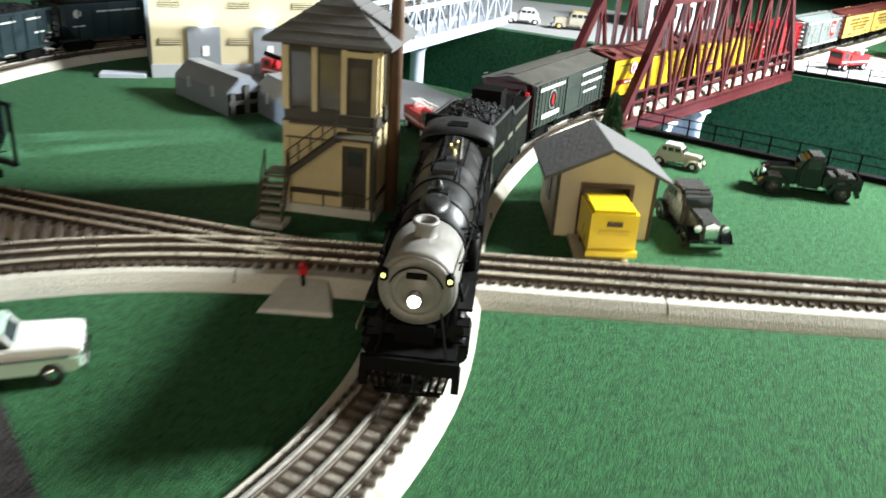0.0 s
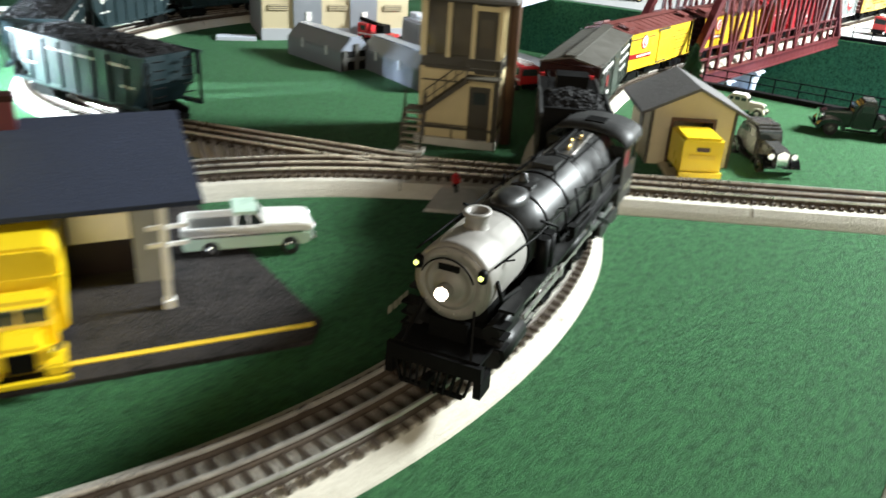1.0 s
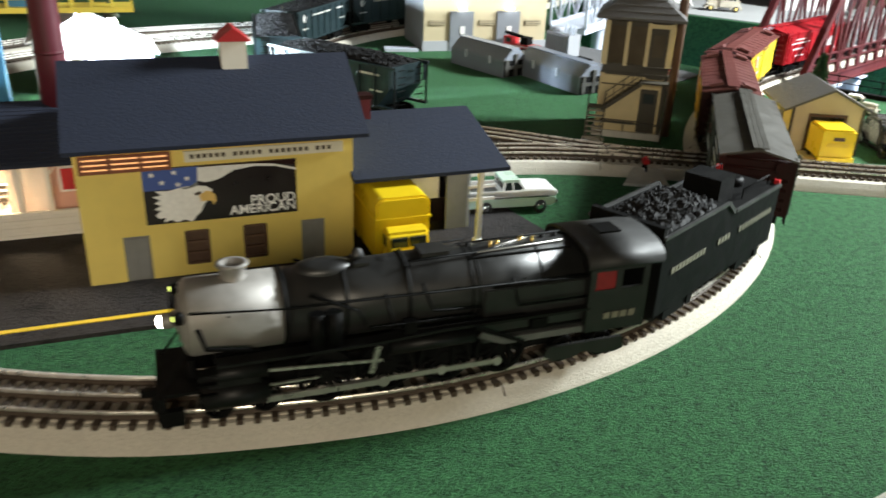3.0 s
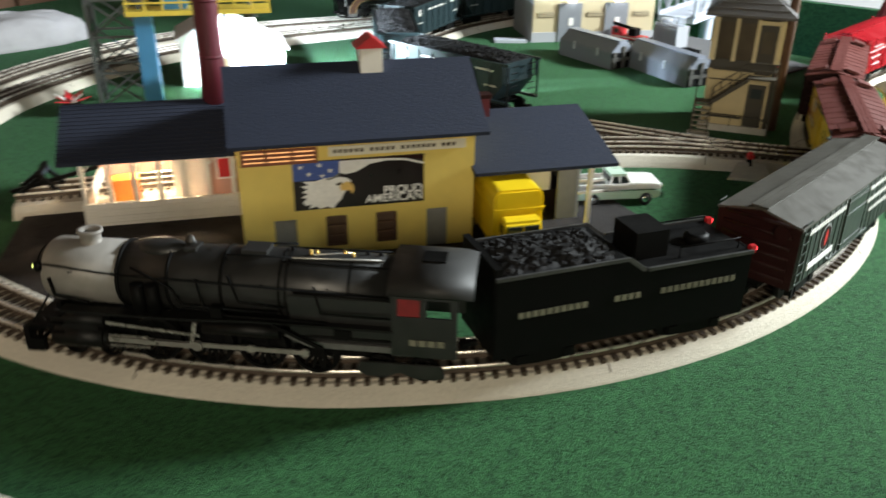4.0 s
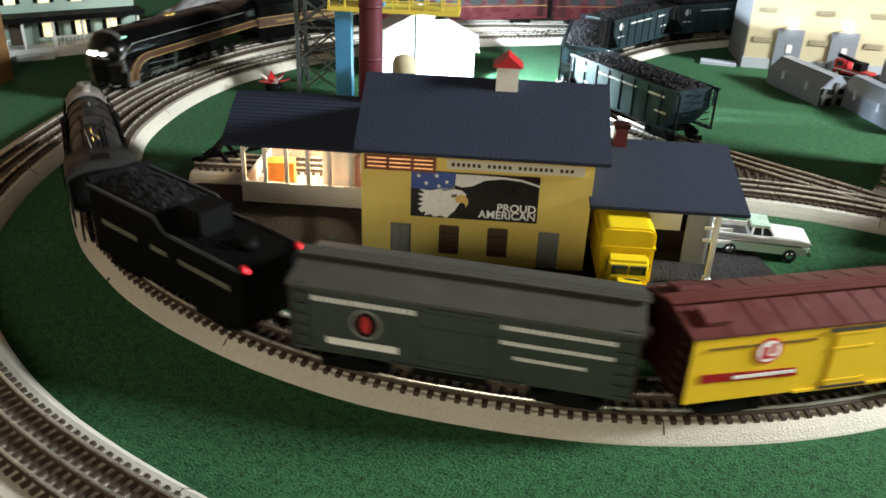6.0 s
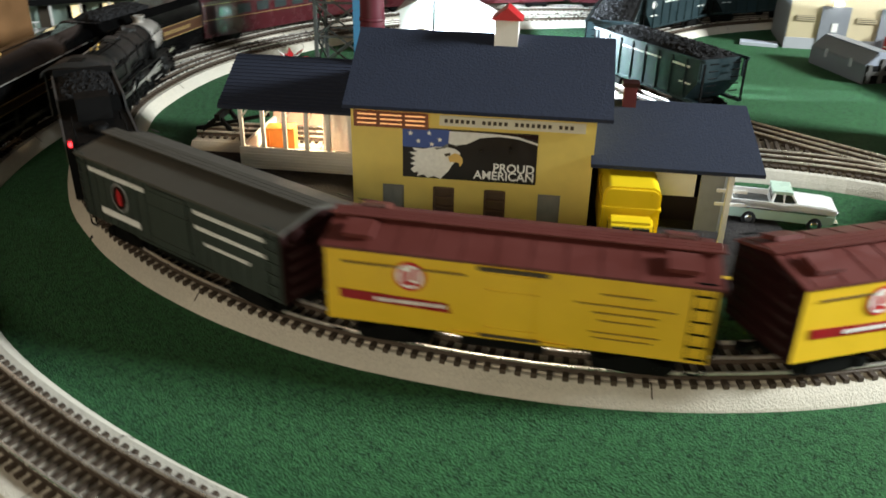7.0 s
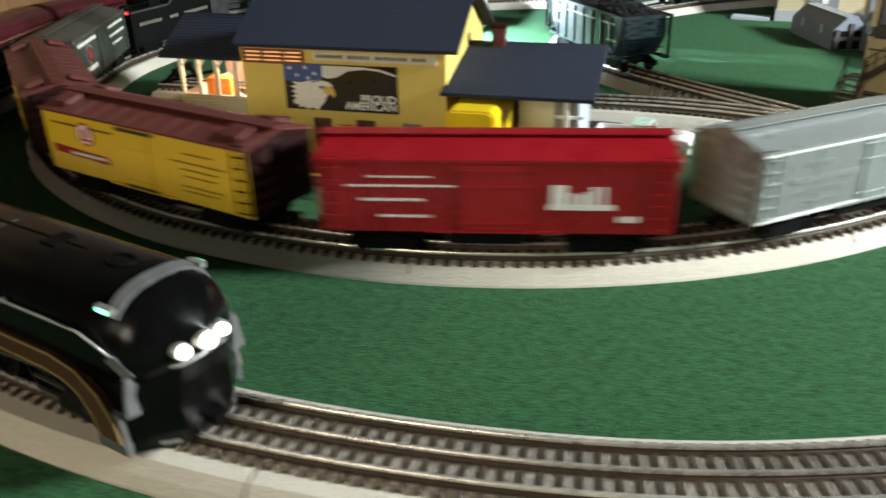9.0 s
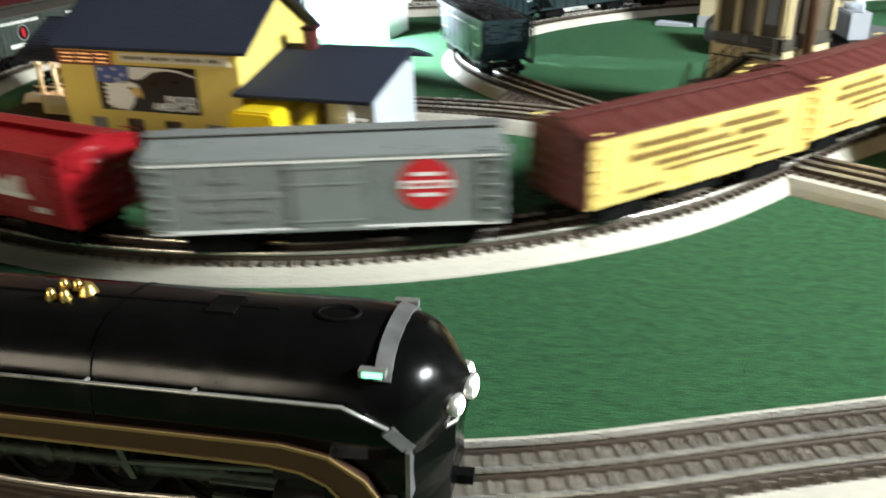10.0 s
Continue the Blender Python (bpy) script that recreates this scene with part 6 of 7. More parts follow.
    part("coupler", boxes((.150, .159, -.0025, .0025, .010, .015)), SATIN, t, bevel=.0005)
    bm = bmesh.new()
    lathe(bm, [(.0052, 0), (.0056, .0012), (.0056, .0020), (.0046, .0021), (.0042, -.0005)], pose(.112, 0, .0882) @ Matrix.Diagonal((1.5, 1, 1, 1)), 20)
    part("chimney", bm, SATIN, t)
    part("dome_hatch", boxes((.064, .075, -.006, .006, .0885, .0900)), SATIN, t, bevel=.0008)
    for k in range(4):
        bm = bmesh.new()
        lathe(bm, [(.0020, 0), (.0024, .002), (.0014, .0058), (.0005, .0066)], pose(.002 + (k // 2) * .0058, -.0045 + (k % 2) * .008, .0875), 12)
        part("whistle", bm, BRASS, t, "polished brass whistle")
    bm = bmesh.new()
    lathe(bm, [(.0042, 0), (.0036, .002), (.0024, .0055), (.0006, .007)], pose(.0135, .001, .0880), 14)
    part("bell", bm, BRASS, t, "polished brass bell")
    part("top_seam", boxes((-.12, .09, -.0005, .0005, .0892, .0900)), SATIN, t)
    for x in (-.11, -.04, .03):
        bm = bmesh.new()
        sec = hood_section(x, .0327, .0475, .0899)
        for a, b in zip(sec, sec[1:]):
            beam(bm, a, b, .0004, .0003)
        part("casing_seam", bm, GLOSS, t)
    running_gear(t, [.062, .026, -.010, -.046], "B", [.120, .097], [-.088, -.115])
    return t


def stream_tender():
    t = thing("streamlined_tender", "black streamlined tender with brown gold-edged band", "tender")
    h, W = .115, .0320
    bm = bmesh.new()
    prism(bm, [(-W, .012), (W, .012), (W, .074), (W * .8, .084), (-W * .8, .084), (-W, .074)], -h, h, "x")
    part("body", bm, GLOSS, t, bevel=.001)
    for sg in (-1, 1):
        y0, y1 = sorted((sg * W, sg * (W + .0006)))
        part("band", boxes((-h, h, y0, y1, .036, .052)), BROWNBAND, t, "brown side band")
        for z in (.035, .052):
            part("gold_line", boxes((-h, h, min(sg * W, sg * (W + .0009)), max(sg * W, sg * (W + .0009)), z, z + .0013)), GOLD, t)
    rows_of_bars(t, [(-.08, .08, .0412, .0465)], W + .0008, GOLD)
    part("coal", coal_heap(.11, .046, .0835, .008, 12, .004), COAL, t, "heaped black coal", at=pose(.045, 0, 0))
    for x in (-h, h):
        coupler(t, x, 1 if x > 0 else -1)
    for x in (-.065, .065):
        bogie(t, x)
    return t


def coach(k):
    t = thing("passenger_coach", "maroon streamlined passenger coach with dark windows", "passenger car", group="express coaches")
    h, W = .185, .0315
    bm = bmesh.new()
    sec = [(-W, .013), (W, .013), (W, .070), (W * .86, .078), (W * .5, .084), (0, .086), (-W * .5, .084), (-W * .86, .078), (-W, .070)]
    prism(bm, sec, -h, h, "x")
    b = part("body", bm, MAROON, t)
    bm = bmesh.new()
    prism(bm, [(W + .0004, .0705), (W * .87, .0786), (W * .5, .0846), (0, .0866), (-W * .5, .0846), (-W * .87, .0786), (-W - .0004, .0705), (-W, .070), (W, .070)], -h - .001, h + .001, "x")
    part("roof", bm, MAROON, t, "dark maroon roof")
    for sg in (-1, 1):
        y0, y1 = sorted((sg * W, sg * (W + .0005)))
        for j in range(9):
            x = -h + .042 + j * .036
            part("window", boxes((x - .012, x + .012, y0, y1, .045, .060)), GLASS, t)
        for x in (-h + .014, h - .014):
            part("door", boxes((x - .008, x + .008, y0, y1, .018, .064)), OXIDE, t)
        for z in (.0405, .0645):
            part("gold_line", boxes((-h, h, min(sg * W, sg * (W + .0008)), max(sg * W, sg * (W + .0008)), z, z + .0012)), GOLD, t)
    for x in (-h, h):
        coupler(t, x, 1 if x > 0 else -1)
        part("diaphragm", boxes((min(x, x + .006 * (1 if x > 0 else -1)), max(x, x + .006 * (1 if x > 0 else -1)), -.016, .016, .014, .074)), SATIN, t)
    for x in (-h + .05, h - .05):
        bogie(t, x)
    return t


def squash(t, f, w=1.0):
    """Lowers a locomotive's casing on its wheels."""
    done = set()
    for o in t.children_recursive:
        if o.type != "MESH" or "wheel" in o.name or "rod" in o.name or "truck" in o.name or (o.parent is not t and "truck" in o.parent.name) or o.data in done:
            continue
        done.add(o.data)
        o.data.transform(Matrix.Diagonal((1, w, f, 1)))
    return t


# consists: thing, distance of its middle behind the head, wheelbase
LOCO = squash(steam_locomotive(), 0.90, 0.86)
TRAIN_A = [(LOCO, 0.1480, 0.10), (squash(tender(), 0.90, 0.86), 0.386, 0.11)]
CARS = [("dark green boxcar with grey roof and white lettering", BRGREEN, OXIDE, GREYROOF, "green"),
        ("yellow refrigerator car with oxide-red roof and round emblem", YELLOW, OXIDE, BROWNROOF, "reefer"),
        ("yellow refrigerator car with oxide-red roof and round emblem", YELLOW, OXIDE, BROWNROOF, "reefer"),
        ("bright red boxcar with white lettering", REDCAR, REDCAR, REDCAR, "red"),
        ("silver-grey boxcar with round red emblem", SILVER, SILVER, SILVER, "silver"),
        ("pale yellow boxcar with brown roof and dark lettering", CREAMY, BROWNROOF, BROWNROOF, "pale"),
        ("pale yellow boxcar with brown roof and dark lettering", CREAMY, BROWNROOF, BROWNROOF, "pale")]
for c, behind in zip(CARS, (0.508, 0.740, 0.986, 1.238, 1.494, 1.750, 1.980)):
    TRAIN_A.append((boxcar(*c), behind + CL / 2, 0.14))
TRAIN_B = [(squash(streamliner(), 0.86), 0.155, 0.12), (squash(stream_tender(), 0.9), 0.445, 0.13)]
for k in range(3):
    TRAIN_B.append((squash(coach(k), 0.9), 0.765 + 0.388 * k, 0.27))


def head_a(t):
    return 1.576 + 0.1782 * t + 0.00045 * t * t - 0.005 * max(0.0, t - 8.0) ** 2


def head_b(t):
    if t < 5.0:
        return head_b(5.0) - (5.0 - t) * 0.49
    return 1.956 + 0.343 * (t - 8.3) - (0.022 if t < 8.3 else 0.014) * (t - 8.3) ** 2



# ---------------- vehicles ----------------
def road_wheels(t, xs, y, r, hub=CHROME):
    for x in xs:
        for sg in (-1, 1):
            bm = bmesh.new()
            lathe(bm, [(r * .6, -.0028), (r * .95, -.0028), (r, -.0018), (r, .0018), (r * .95, .0028), (r * .6, .0028)], pose(x, sg * y, r, 90, 0, 0), 18)
            w = part("wheel", bm, TYRE, t)
            bm = bmesh.new()
            lathe(bm, [(r * .62, -.0030), (r * .55, .0029), (r * .2, .0034)] if sg < 0 else [(r * .2, -.0034), (r * .55, -.0029), (r * .62, .0030)], pose(x, sg * y, r, 90, 0, 0), 14)
            part("hubcap", bm, hub, w)


def body_shell(prof, half, bev=0.0015, waist=1.0):
    bm = bmesh.new()
    prism(bm, prof, -half, half, "y")
    return bm


def two_tone_pickup():
    t = thing("pickup_car", "white and mint fifties car pickup parked on the grass", "pickup", pose(-0.2320, 0.3590, 0, 0, 0, 21) @ Matrix.Diagonal((0.79, 0.84, 0.88, 1)))
    part("lower_body", body_shell([(-.056, .008), (.050, .008), (.053, .012), (.053, .019), (-.056, .020)], .0195), MINT, t, "pale mint lower body", bevel=.0015)
    bm = body_shell([(-.057, .020), (.0535, .019), (.054, .0245), (.044, .0262), (.012, .0272), (.008, .0262), (-.012, .0262), (-.012, .0205), (-.052, .0205), (-.052, .0262), (-.057, .0262)], .0190)
    part("upper_body", bm, WHITE, t, "white upper body", bevel=.001)
    for sg in (-1, 1):
        y0, y1 = sorted((sg * .0172, sg * .0190))
        part("bed_side", boxes((-.054, -.010, y0, y1, .0205, .0265)), WHITE, t)
        part("side_trim", boxes((-.05, .045, min(sg * .019, sg * .0200), max(sg * .019, sg * .0200), .0185, .0198)), CHROME, t)
    part("bed_floor", boxes((-.053, -.012, -.0172, .0172, .0200, .0212)), GREYDOOR, t)
    bm = bmesh.new()
    rings = [[(-.012, -.0165, .0262), (.014, -.0165, .0262), (.014, .0165, .0262), (-.012, .0165, .0262)], [(-.011, -.0145, .0345), (.006, -.0145, .0345), (.006, .0145, .0345), (-.011, .0145, .0345)]]
    ring_loft(bm, rings, True, False)
    part("cab_glass", bm, GLASS, t)
    part("cab_roof", boxes((-.013, .0075, -.0155, .0155, .0342, .0372)), MINT, t, "pale mint roof", bevel=.0012)
    for sg in (-1, 1):
        for p, q, r in (((-.0115, .0158), (-.0105, .0148), .0022), ((.0140, .0158), (.0068, .0148), .0016), ((.000, .0160), (-.001, .0150), .0014)):
            bm = bmesh.new()
            beam(bm, (p[0], sg * p[1], .026), (q[0], sg * q[1], .0348), r)
            part("pillar", bm, WHITE, t)
    part("bumper", boxes((.0525, .0565, -.0195, .0195, .0085, .0125)), CHROME, t, bevel=.001)
    part("bumper", boxes((-.0600, -.0565, -.0195, .0195, .0085, .0125)), CHROME, t, bevel=.001)
    for sg in (-1, 1):
        bm = bmesh.new()
        cyl(bm, (.0525, sg * .0150, .0205), (.0552, sg * .0150, .0205), .0032, n=12)
        part("headlight", bm, CHROME, t)
    part("grille", boxes((.0525, .0545, -.011, .011, .014, .0185)), CHROME, t)
    road_wheels(t, (-.033, .034), .0172, .0078)
    return t


def delivery_truck():
    t = thing("delivery_truck", "bright yellow delivery truck backed to the dock", "truck", BREW @ pose(0.2235, -0.012, 0.003, 0, 0, -90))
    bm = bmesh.new()
    sec = [(-.0215, .010), (.0215, .010)] + [(.0215 - .007 + .007 * math.cos(k * math.pi / 14), .053 + .007 * math.sin(k * math.pi / 14)) for k in range(8)] + [(-.0215 + .007 - .007 * math.sin(k * math.pi / 14), .053 + .007 * math.cos(k * math.pi / 14)) for k in range(8)]
    prism(bm, sec, -.062, .024, "x")
    part("box_body", bm, VANYEL, t, bevel=.0018)
    part("side_moulding", boxes((-.060, .0250, -.0222, .0222, .0425, .0440)), VANYEL, t, bevel=.0006)
    bm = bmesh.new()
    prism(bm, [(.024, .008), (.040, .008), (.040, .024), (.036, .036), (.030, .0385), (.024, .0385)], -.0165, .0165, "y")
    cab = part("cab", bm, VANYEL, t, bevel=.002)
    for y0, y1 in ((-.0135, -.001), (.001, .0135)):
        part("windscreen", boxes((.0372, .0392, y0, y1, .0262, .0335)), GLASS, cab)
    for sg in (-1, 1):
        part("side_window", boxes((.0275, .0345, min(sg * .0160, sg * .0170), max(sg * .0160, sg * .0170), .0262, .0340)), GLASS, cab)
    bm = bmesh.new()
    prism(bm, [(.040, .010), (.058, .010), (.0595, .014), (.058, .0225), (.040, .0255)], -.0105, .0105, "y")
    part("bonnet", bm, VANYEL, t, bevel=.002)
    for sg in (-1, 1):
        bm = bmesh.new()
        prism(bm, [(.036, .006), (.040, .013), (.046, .0165), (.054, .0160), (.060, .012), (.061, .007), (.057, .0085), (.052, .0125), (.046, .0125), (.042, .008)], min(sg * .0100, sg * .0200), max(sg * .0100, sg * .0200), "y")
        part("mudguard", bm, VANYEL, t, bevel=.0008)
        bm = bmesh.new()
        cyl(bm, (.056, sg * .0125, .0185), (.0595, sg * .0125, .0185), .0028, n=12)
        part("headlight", bm, VANYEL, t)
    part("grille", boxes((.0588, .0602, -.0065, .0065, .0105, .0205)), SATIN, t)
    part("bumper", boxes((.0605, .0635, -.0205, .0205, .0045, .0068)), VANYEL, t, bevel=.0008)
    road_wheels(t, (-.038, .049), .0160, .0085, VANYEL)
    return t


def vintage_sedan(name, label, m, paint, roofc, s=1.0, pickup=False):
    t = thing(name, label, "car", m)
    bm = bmesh.new()
    hood = [(.010, .009), (.046, .009), (.047, .024), (.040, .0275), (.010, .029)]
    prism(bm, [(x * s, z * s) for x, z in hood], -.0095 * s, .0095 * s, "y")
    part("bonnet", bm, paint, t, bevel=.002 * s)
    bm = bmesh.new()
    if pickup:
        prof = [(-.012, .009), (.012, .009), (.012, .029), (.006, .0405), (.001, .0425), (-.009, .0425), (-.012, .040)]
    else:
        prof = [(-.044, .010), (.012, .010), (.012, .028), (.007, .0395), (.000, .0425), (-.022, .0425), (-.034, .037), (-.042, .026)]
    prism(bm, [(x * s, z * s) for x, z in prof], -.0145 * s, .0145 * s, "y")
    part("cabin", bm, paint, t, bevel=.0025 * s)
    if pickup:
        part("bed", boxes((-.050 * s, -.0125 * s, -.0165 * s, .0165 * s, .012 * s, .014 * s), (-.050 * s, -.0125 * s, -.0165 * s, -.0145 * s, .014 * s, .024 * s), (-.050 * s, -.0125 * s, .0145 * s, .0165 * s, .014 * s, .024 * s), (-.050 * s, -.048 * s, -.0145 * s, .0145 * s, .014 * s, .024 * s)), paint, t)
        for k, x in enumerate((-.04, -.032, -.024)):
            part("cargo", boxes(((x - .004) * s, (x + .004) * s, -.011 * s, .011 * s, .014 * s, (.024 + .003 * (k % 2)) * s)), roofc, t, bevel=.001 * s)
    part("windscreen", boxes((.0075 * s, .0120 * s, -.0118 * s, .0118 * s, .0295 * s, .0365 * s)), GLASS, t)
    for sg in (-1, 1):
        y0, y1 = sorted((sg * .0143 * s, sg * .0149 * s))
        xs = ((-.008, .004),) if pickup else ((-.006, .005), (-.020, -.009), (-.031, -.023))
        for a, b in xs:
            part("side_window", boxes((a * s, b * s, y0, y1, .0300 * s, .0375 * s)), GLASS, t)
        for c in (-.033, .034):
            bm = bmesh.new()
            pts = [(c + .0165 * math.cos(a), .007 + .0125 * math.sin(a)) for a in [math.pi * k / 8 for k in range(9)]]
            pts += [(c + .0125 * math.cos(a), .006 + .0095 * math.sin(a)) for a in [math.pi * k / 8 for k in range(8, -1, -1)]]
            prism(bm, [(x * s, z * s) for x, z in pts], *sorted((sg * .0100 * s, sg * .0200 * s)), "y")
            part("mudguard", bm, CARBLACK if paint is CARGREY else paint, t)
        part("running_board", boxes((-.020 * s, .021 * s, min(sg * .0140 * s, sg * .0195 * s), max(sg * .0140 * s, sg * .0195 * s), .0075 * s, .0090 * s)), SATIN, t)
        bm = bmesh.new()
        lathe(bm, [(.0012 * s, 0), (.0034 * s, .004 * s), (.0034 * s, .0055 * s)], pose(.042 * s, sg * .0125 * s, .0215 * s, 0, 90, 0), 12)
        part("headlight", bm, CHROME, t)
    part("roof", boxes(((-.010 if pickup else -.028) * s, .002 * s, -.0125 * s, .0125 * s, .0424 * s, .0434 * s)), roofc, t, bevel=.0004 * s)
    bm = bmesh.new()
    prism(bm, [(-.0058 * s, .0105 * s), (.0058 * s, .0105 * s), (.0062 * s, .0245 * s), (0, .0275 * s), (-.0062 * s, .0245 * s)], .0466 * s, .0482 * s, "x")
    part("grille", bm, CHROME, t)
    part("bumper", boxes((.0520 * s, .0540 * s, -.0200 * s, .0200 * s, .0075 * s, .0105 * s)), CHROME, t, bevel=.0005)
    part("bumper_bracket", boxes((.046 * s, .052 * s, -.008 * s, -.006 * s, .008 * s, .010 * s), (.046 * s, .052 * s, .006 * s, .008 * s, .008 * s, .010 * s)), SATIN, t)
    road_wheels(t, (-.033 * s, .034 * s), .0160 * s, .0085 * s, CARBLACK if paint is CARGREY else roofc)
    return t


def fire_truck(m, label, s=1.0, crane=False):
    t = thing("crane_truck" if crane else "fire_engine", label, "truck", m)
    part("chassis", boxes((-.040 * s, .040 * s, -.012 * s, .012 * s, .006 * s, .011 * s)), SATIN, t)
    part("body", boxes((-.040 * s, .012 * s, -.014 * s, .014 * s, .011 * s, (.020 if crane else .027) * s)), RED, t, bevel=.001)
    c = part("cab", boxes((.014 * s, .036 * s, -.0135 * s, .0135 * s, .009 * s, .034 * s)), RED, t, bevel=.002)
    part("windscreen", boxes((.0355 * s, .0365 * s, -.0115 * s, .0115 * s, .022 * s, .031 * s)), GLASS, c)
    for sg in (-1, 1):
        part("side_window", boxes((.018 * s, .030 * s, min(sg * .013 * s, sg * .0138 * s), max(sg * .013 * s, sg * .0138 * s), .022 * s, .031 * s)), GLASS, c)
        part("stripe", boxes((-.038 * s, .034 * s, min(sg * .0134 * s, sg * .0144 * s), max(sg * .0134 * s, sg * .0144 * s), .0150 * s, .0172 * s)), WHITE, t)
    if crane:
        part("housing", boxes((-.022 * s, -.004 * s, -.011 * s, .011 * s, .020 * s, .035 * s)), SATIN, t, bevel=.001)
        bm = bmesh.new()
        beam(bm, (-.012 * s, 0, .033 * s), (.040 * s, 0, .040 * s), .006 * s, .006 * s)
        part("jib", bm, SATIN, t)
    else:
        bm = bmesh.new()
        for y in (-.005, .005):
            beam(bm, (-.040 * s, y * s, .034 * s), (.034 * s, y * s, .038 * s), .0016 * s)
        for k in range(9):
            x = -.036 + k * .008
            beam(bm, (x * s, -.005 * s, .0345 * s), (x * s, .005 * s, .0345 * s), .0012 * s)
        part("ladder", bm, WHITE, t)
        part("ladder_rest", boxes((-.030 * s, -.024 * s, -.006 * s, .006 * s, .027 * s, .0345 * s)), WHITE, t)
    part("bumper", boxes((.036 * s, .039 * s, -.014 * s, .014 * s, .006 * s, .010 * s)), CHROME, t)
    road_wheels(t, (-.030 * s, -.016 * s, .024 * s) if crane else (-.026 * s, .024 * s), .0125 * s, .0068 * s, WHITE)
    return t


two_tone_pickup()
delivery_truck()
vintage_sedan("sedan", "grey thirties sedan parked beside the tool shed", pose(0.2125, 0.650, 0, 0, 0, -84), CARGREY, CARGREY, 0.93)
vintage_sedan("pickup_truck", "black thirties pickup truck near the river railing", pose(0.366, 0.787, 0, 0, 0, 168), CARBLACK, CARGREY, 0.98, True)
vintage_sedan("old_car", "small beige open car on the grass", pose(0.252, 0.853, 0, 0, 0, -30), BEIGE, WHITE, 0.55)
fire_truck(pose(-0.030, 0.905, 0.002, 0, 0, -65), "red fire engine with white ladder on the yard", 0.95)
fire_truck(pose(-0.245, 1.135, 0.002, 0, 0, 150), "red and white crane truck before the power plant", 0.85, True)
vintage_sedan("van", "cream van across the river", pose(0.262, 1.90, 0.002, 0, 0, 175), BEIGE, CREAMY, 0.95)
vintage_sedan("parked_car", "white car across the river", pose(0.150, 1.945, 0.002, 0, 0, 175), WHITE, WHITE, 0.85)
fire_truck(pose(0.765, 1.60, 0.002, 0, 0, -150), "red fire engine with white ladder across the river", 1.1)

tr = thing("low_loader", "black low trailer carrying a pale grey transformer", "trailer", pose(-0.172, 1.085, 0.002, 0, 0, -50))
part("bed", boxes((-.062, .062, -.016, .016, .008, .013)), SATIN, tr, bevel=.0008)
road_wheels(tr, (-.048, -.034, .034, .048), .0125, .0060, SATIN)
tf = thing("transformer", "pale grey electric transformer on the low trailer", "transformer", pose(-0.172, 1.085, 0.015, 0, 0, -50))
part("tank", boxes((-.030, .030, -.013, .013, 0, .036)), PLANTGREY, tf, bevel=.002)
for x in (-.024, -.016, -.008, 0, .008, .016, .024):
    part("fin", boxes((x - .0018, x + .0018, -.0172, -.013, .004, .032)), PLANTGREY, tf)
bm = bmesh.new()
cyl(bm, (-.014, 0, .036), (-.014, 0, .044), .010, n=16)
part("conservator", bm, PLANTGREY, tf)
for x in (.006, .018, .028):
    bm = bmesh.new()
    lathe(bm, [(.003, 0), (.0022, .004), (.003, .007), (.002, .012), (.001, .016)], pose(x, 0, .036), 10)
    part("bushing", bm, PIERWHITE, tf)

# ---------------- trackside bits ----------------
rs = thing("switch_ramp", "pale trapezoid ramp plate beside the crossing track", "ramp", pose(-0.090, 0.470, 0, 0, 0, 0))
bm = bmesh.new()
low = [bm.verts.new(p) for p in ((-.027, -.021, -.001), (.023, -.021, -.001), (.018, .012, -.001), (-.018, .012, -.001))]
high = [bm.verts.new(p) for p in ((-.025, -.019, .0025), (.021, -.019, .0025), (.014, .012, .0105), (-.014, .012, .0105))]
bm.faces.new(list(reversed(low)))
bm.faces.new(high)
for k in range(4):
    bm.faces.new((low[k], low[(k + 1) % 4], high[(k + 1) % 4], high[k]))
part("plate", bm, CONCRETE, rs, bevel=.001)
ln = thing("switch_lantern", "small black switch stand with red top", "switch stand", pose(-0.0925, 0.480, 0.0085, 0, 0, 15) @ Matrix.Diagonal((0.85, 0.85, 0.68, 1)))
bm = bmesh.new()
for sg in (-1, 1):
    beam(bm, (0, sg * .006, 0), (0, sg * .0015, .012), .0026)
part("stand", bm, SATIN, ln)
part("lamp_body", boxes((-.0035, .0035, -.0045, .0045, .011, .018)), RED, ln, bevel=.001)
bm = bmesh.new()
lathe(bm, [(.0030, 0), (.0030, .002), (.0012, .0045)], pose(0, 0, .018), 12)
part("cap", bm, RED, ln)

bp = thing("buffer_stop", "black buffer stop at the end of the siding", "buffer stop", pose(-.772, .2045, RAIL_TOP, 0, 0, 30))
bm = bmesh.new()
for sg in (-1, 1):
    beam(bm, (-.02, sg * .014, -.004), (.004, sg * .014, .014), .004)
    beam(bm, (.018, sg * .014, -.004), (.004, sg * .014, .014), .004)
part("frame", bm, SATIN, bp)
part("beam", boxes((.001, .006, -.020, .020, .011, .018)), SATIN, bp, bevel=.0008)
bm = bmesh.new()
beam(bm, (-.028, 0, -.004), (.055, -.004, .016), .0035)
part("lever", bm, SATIN, bp)

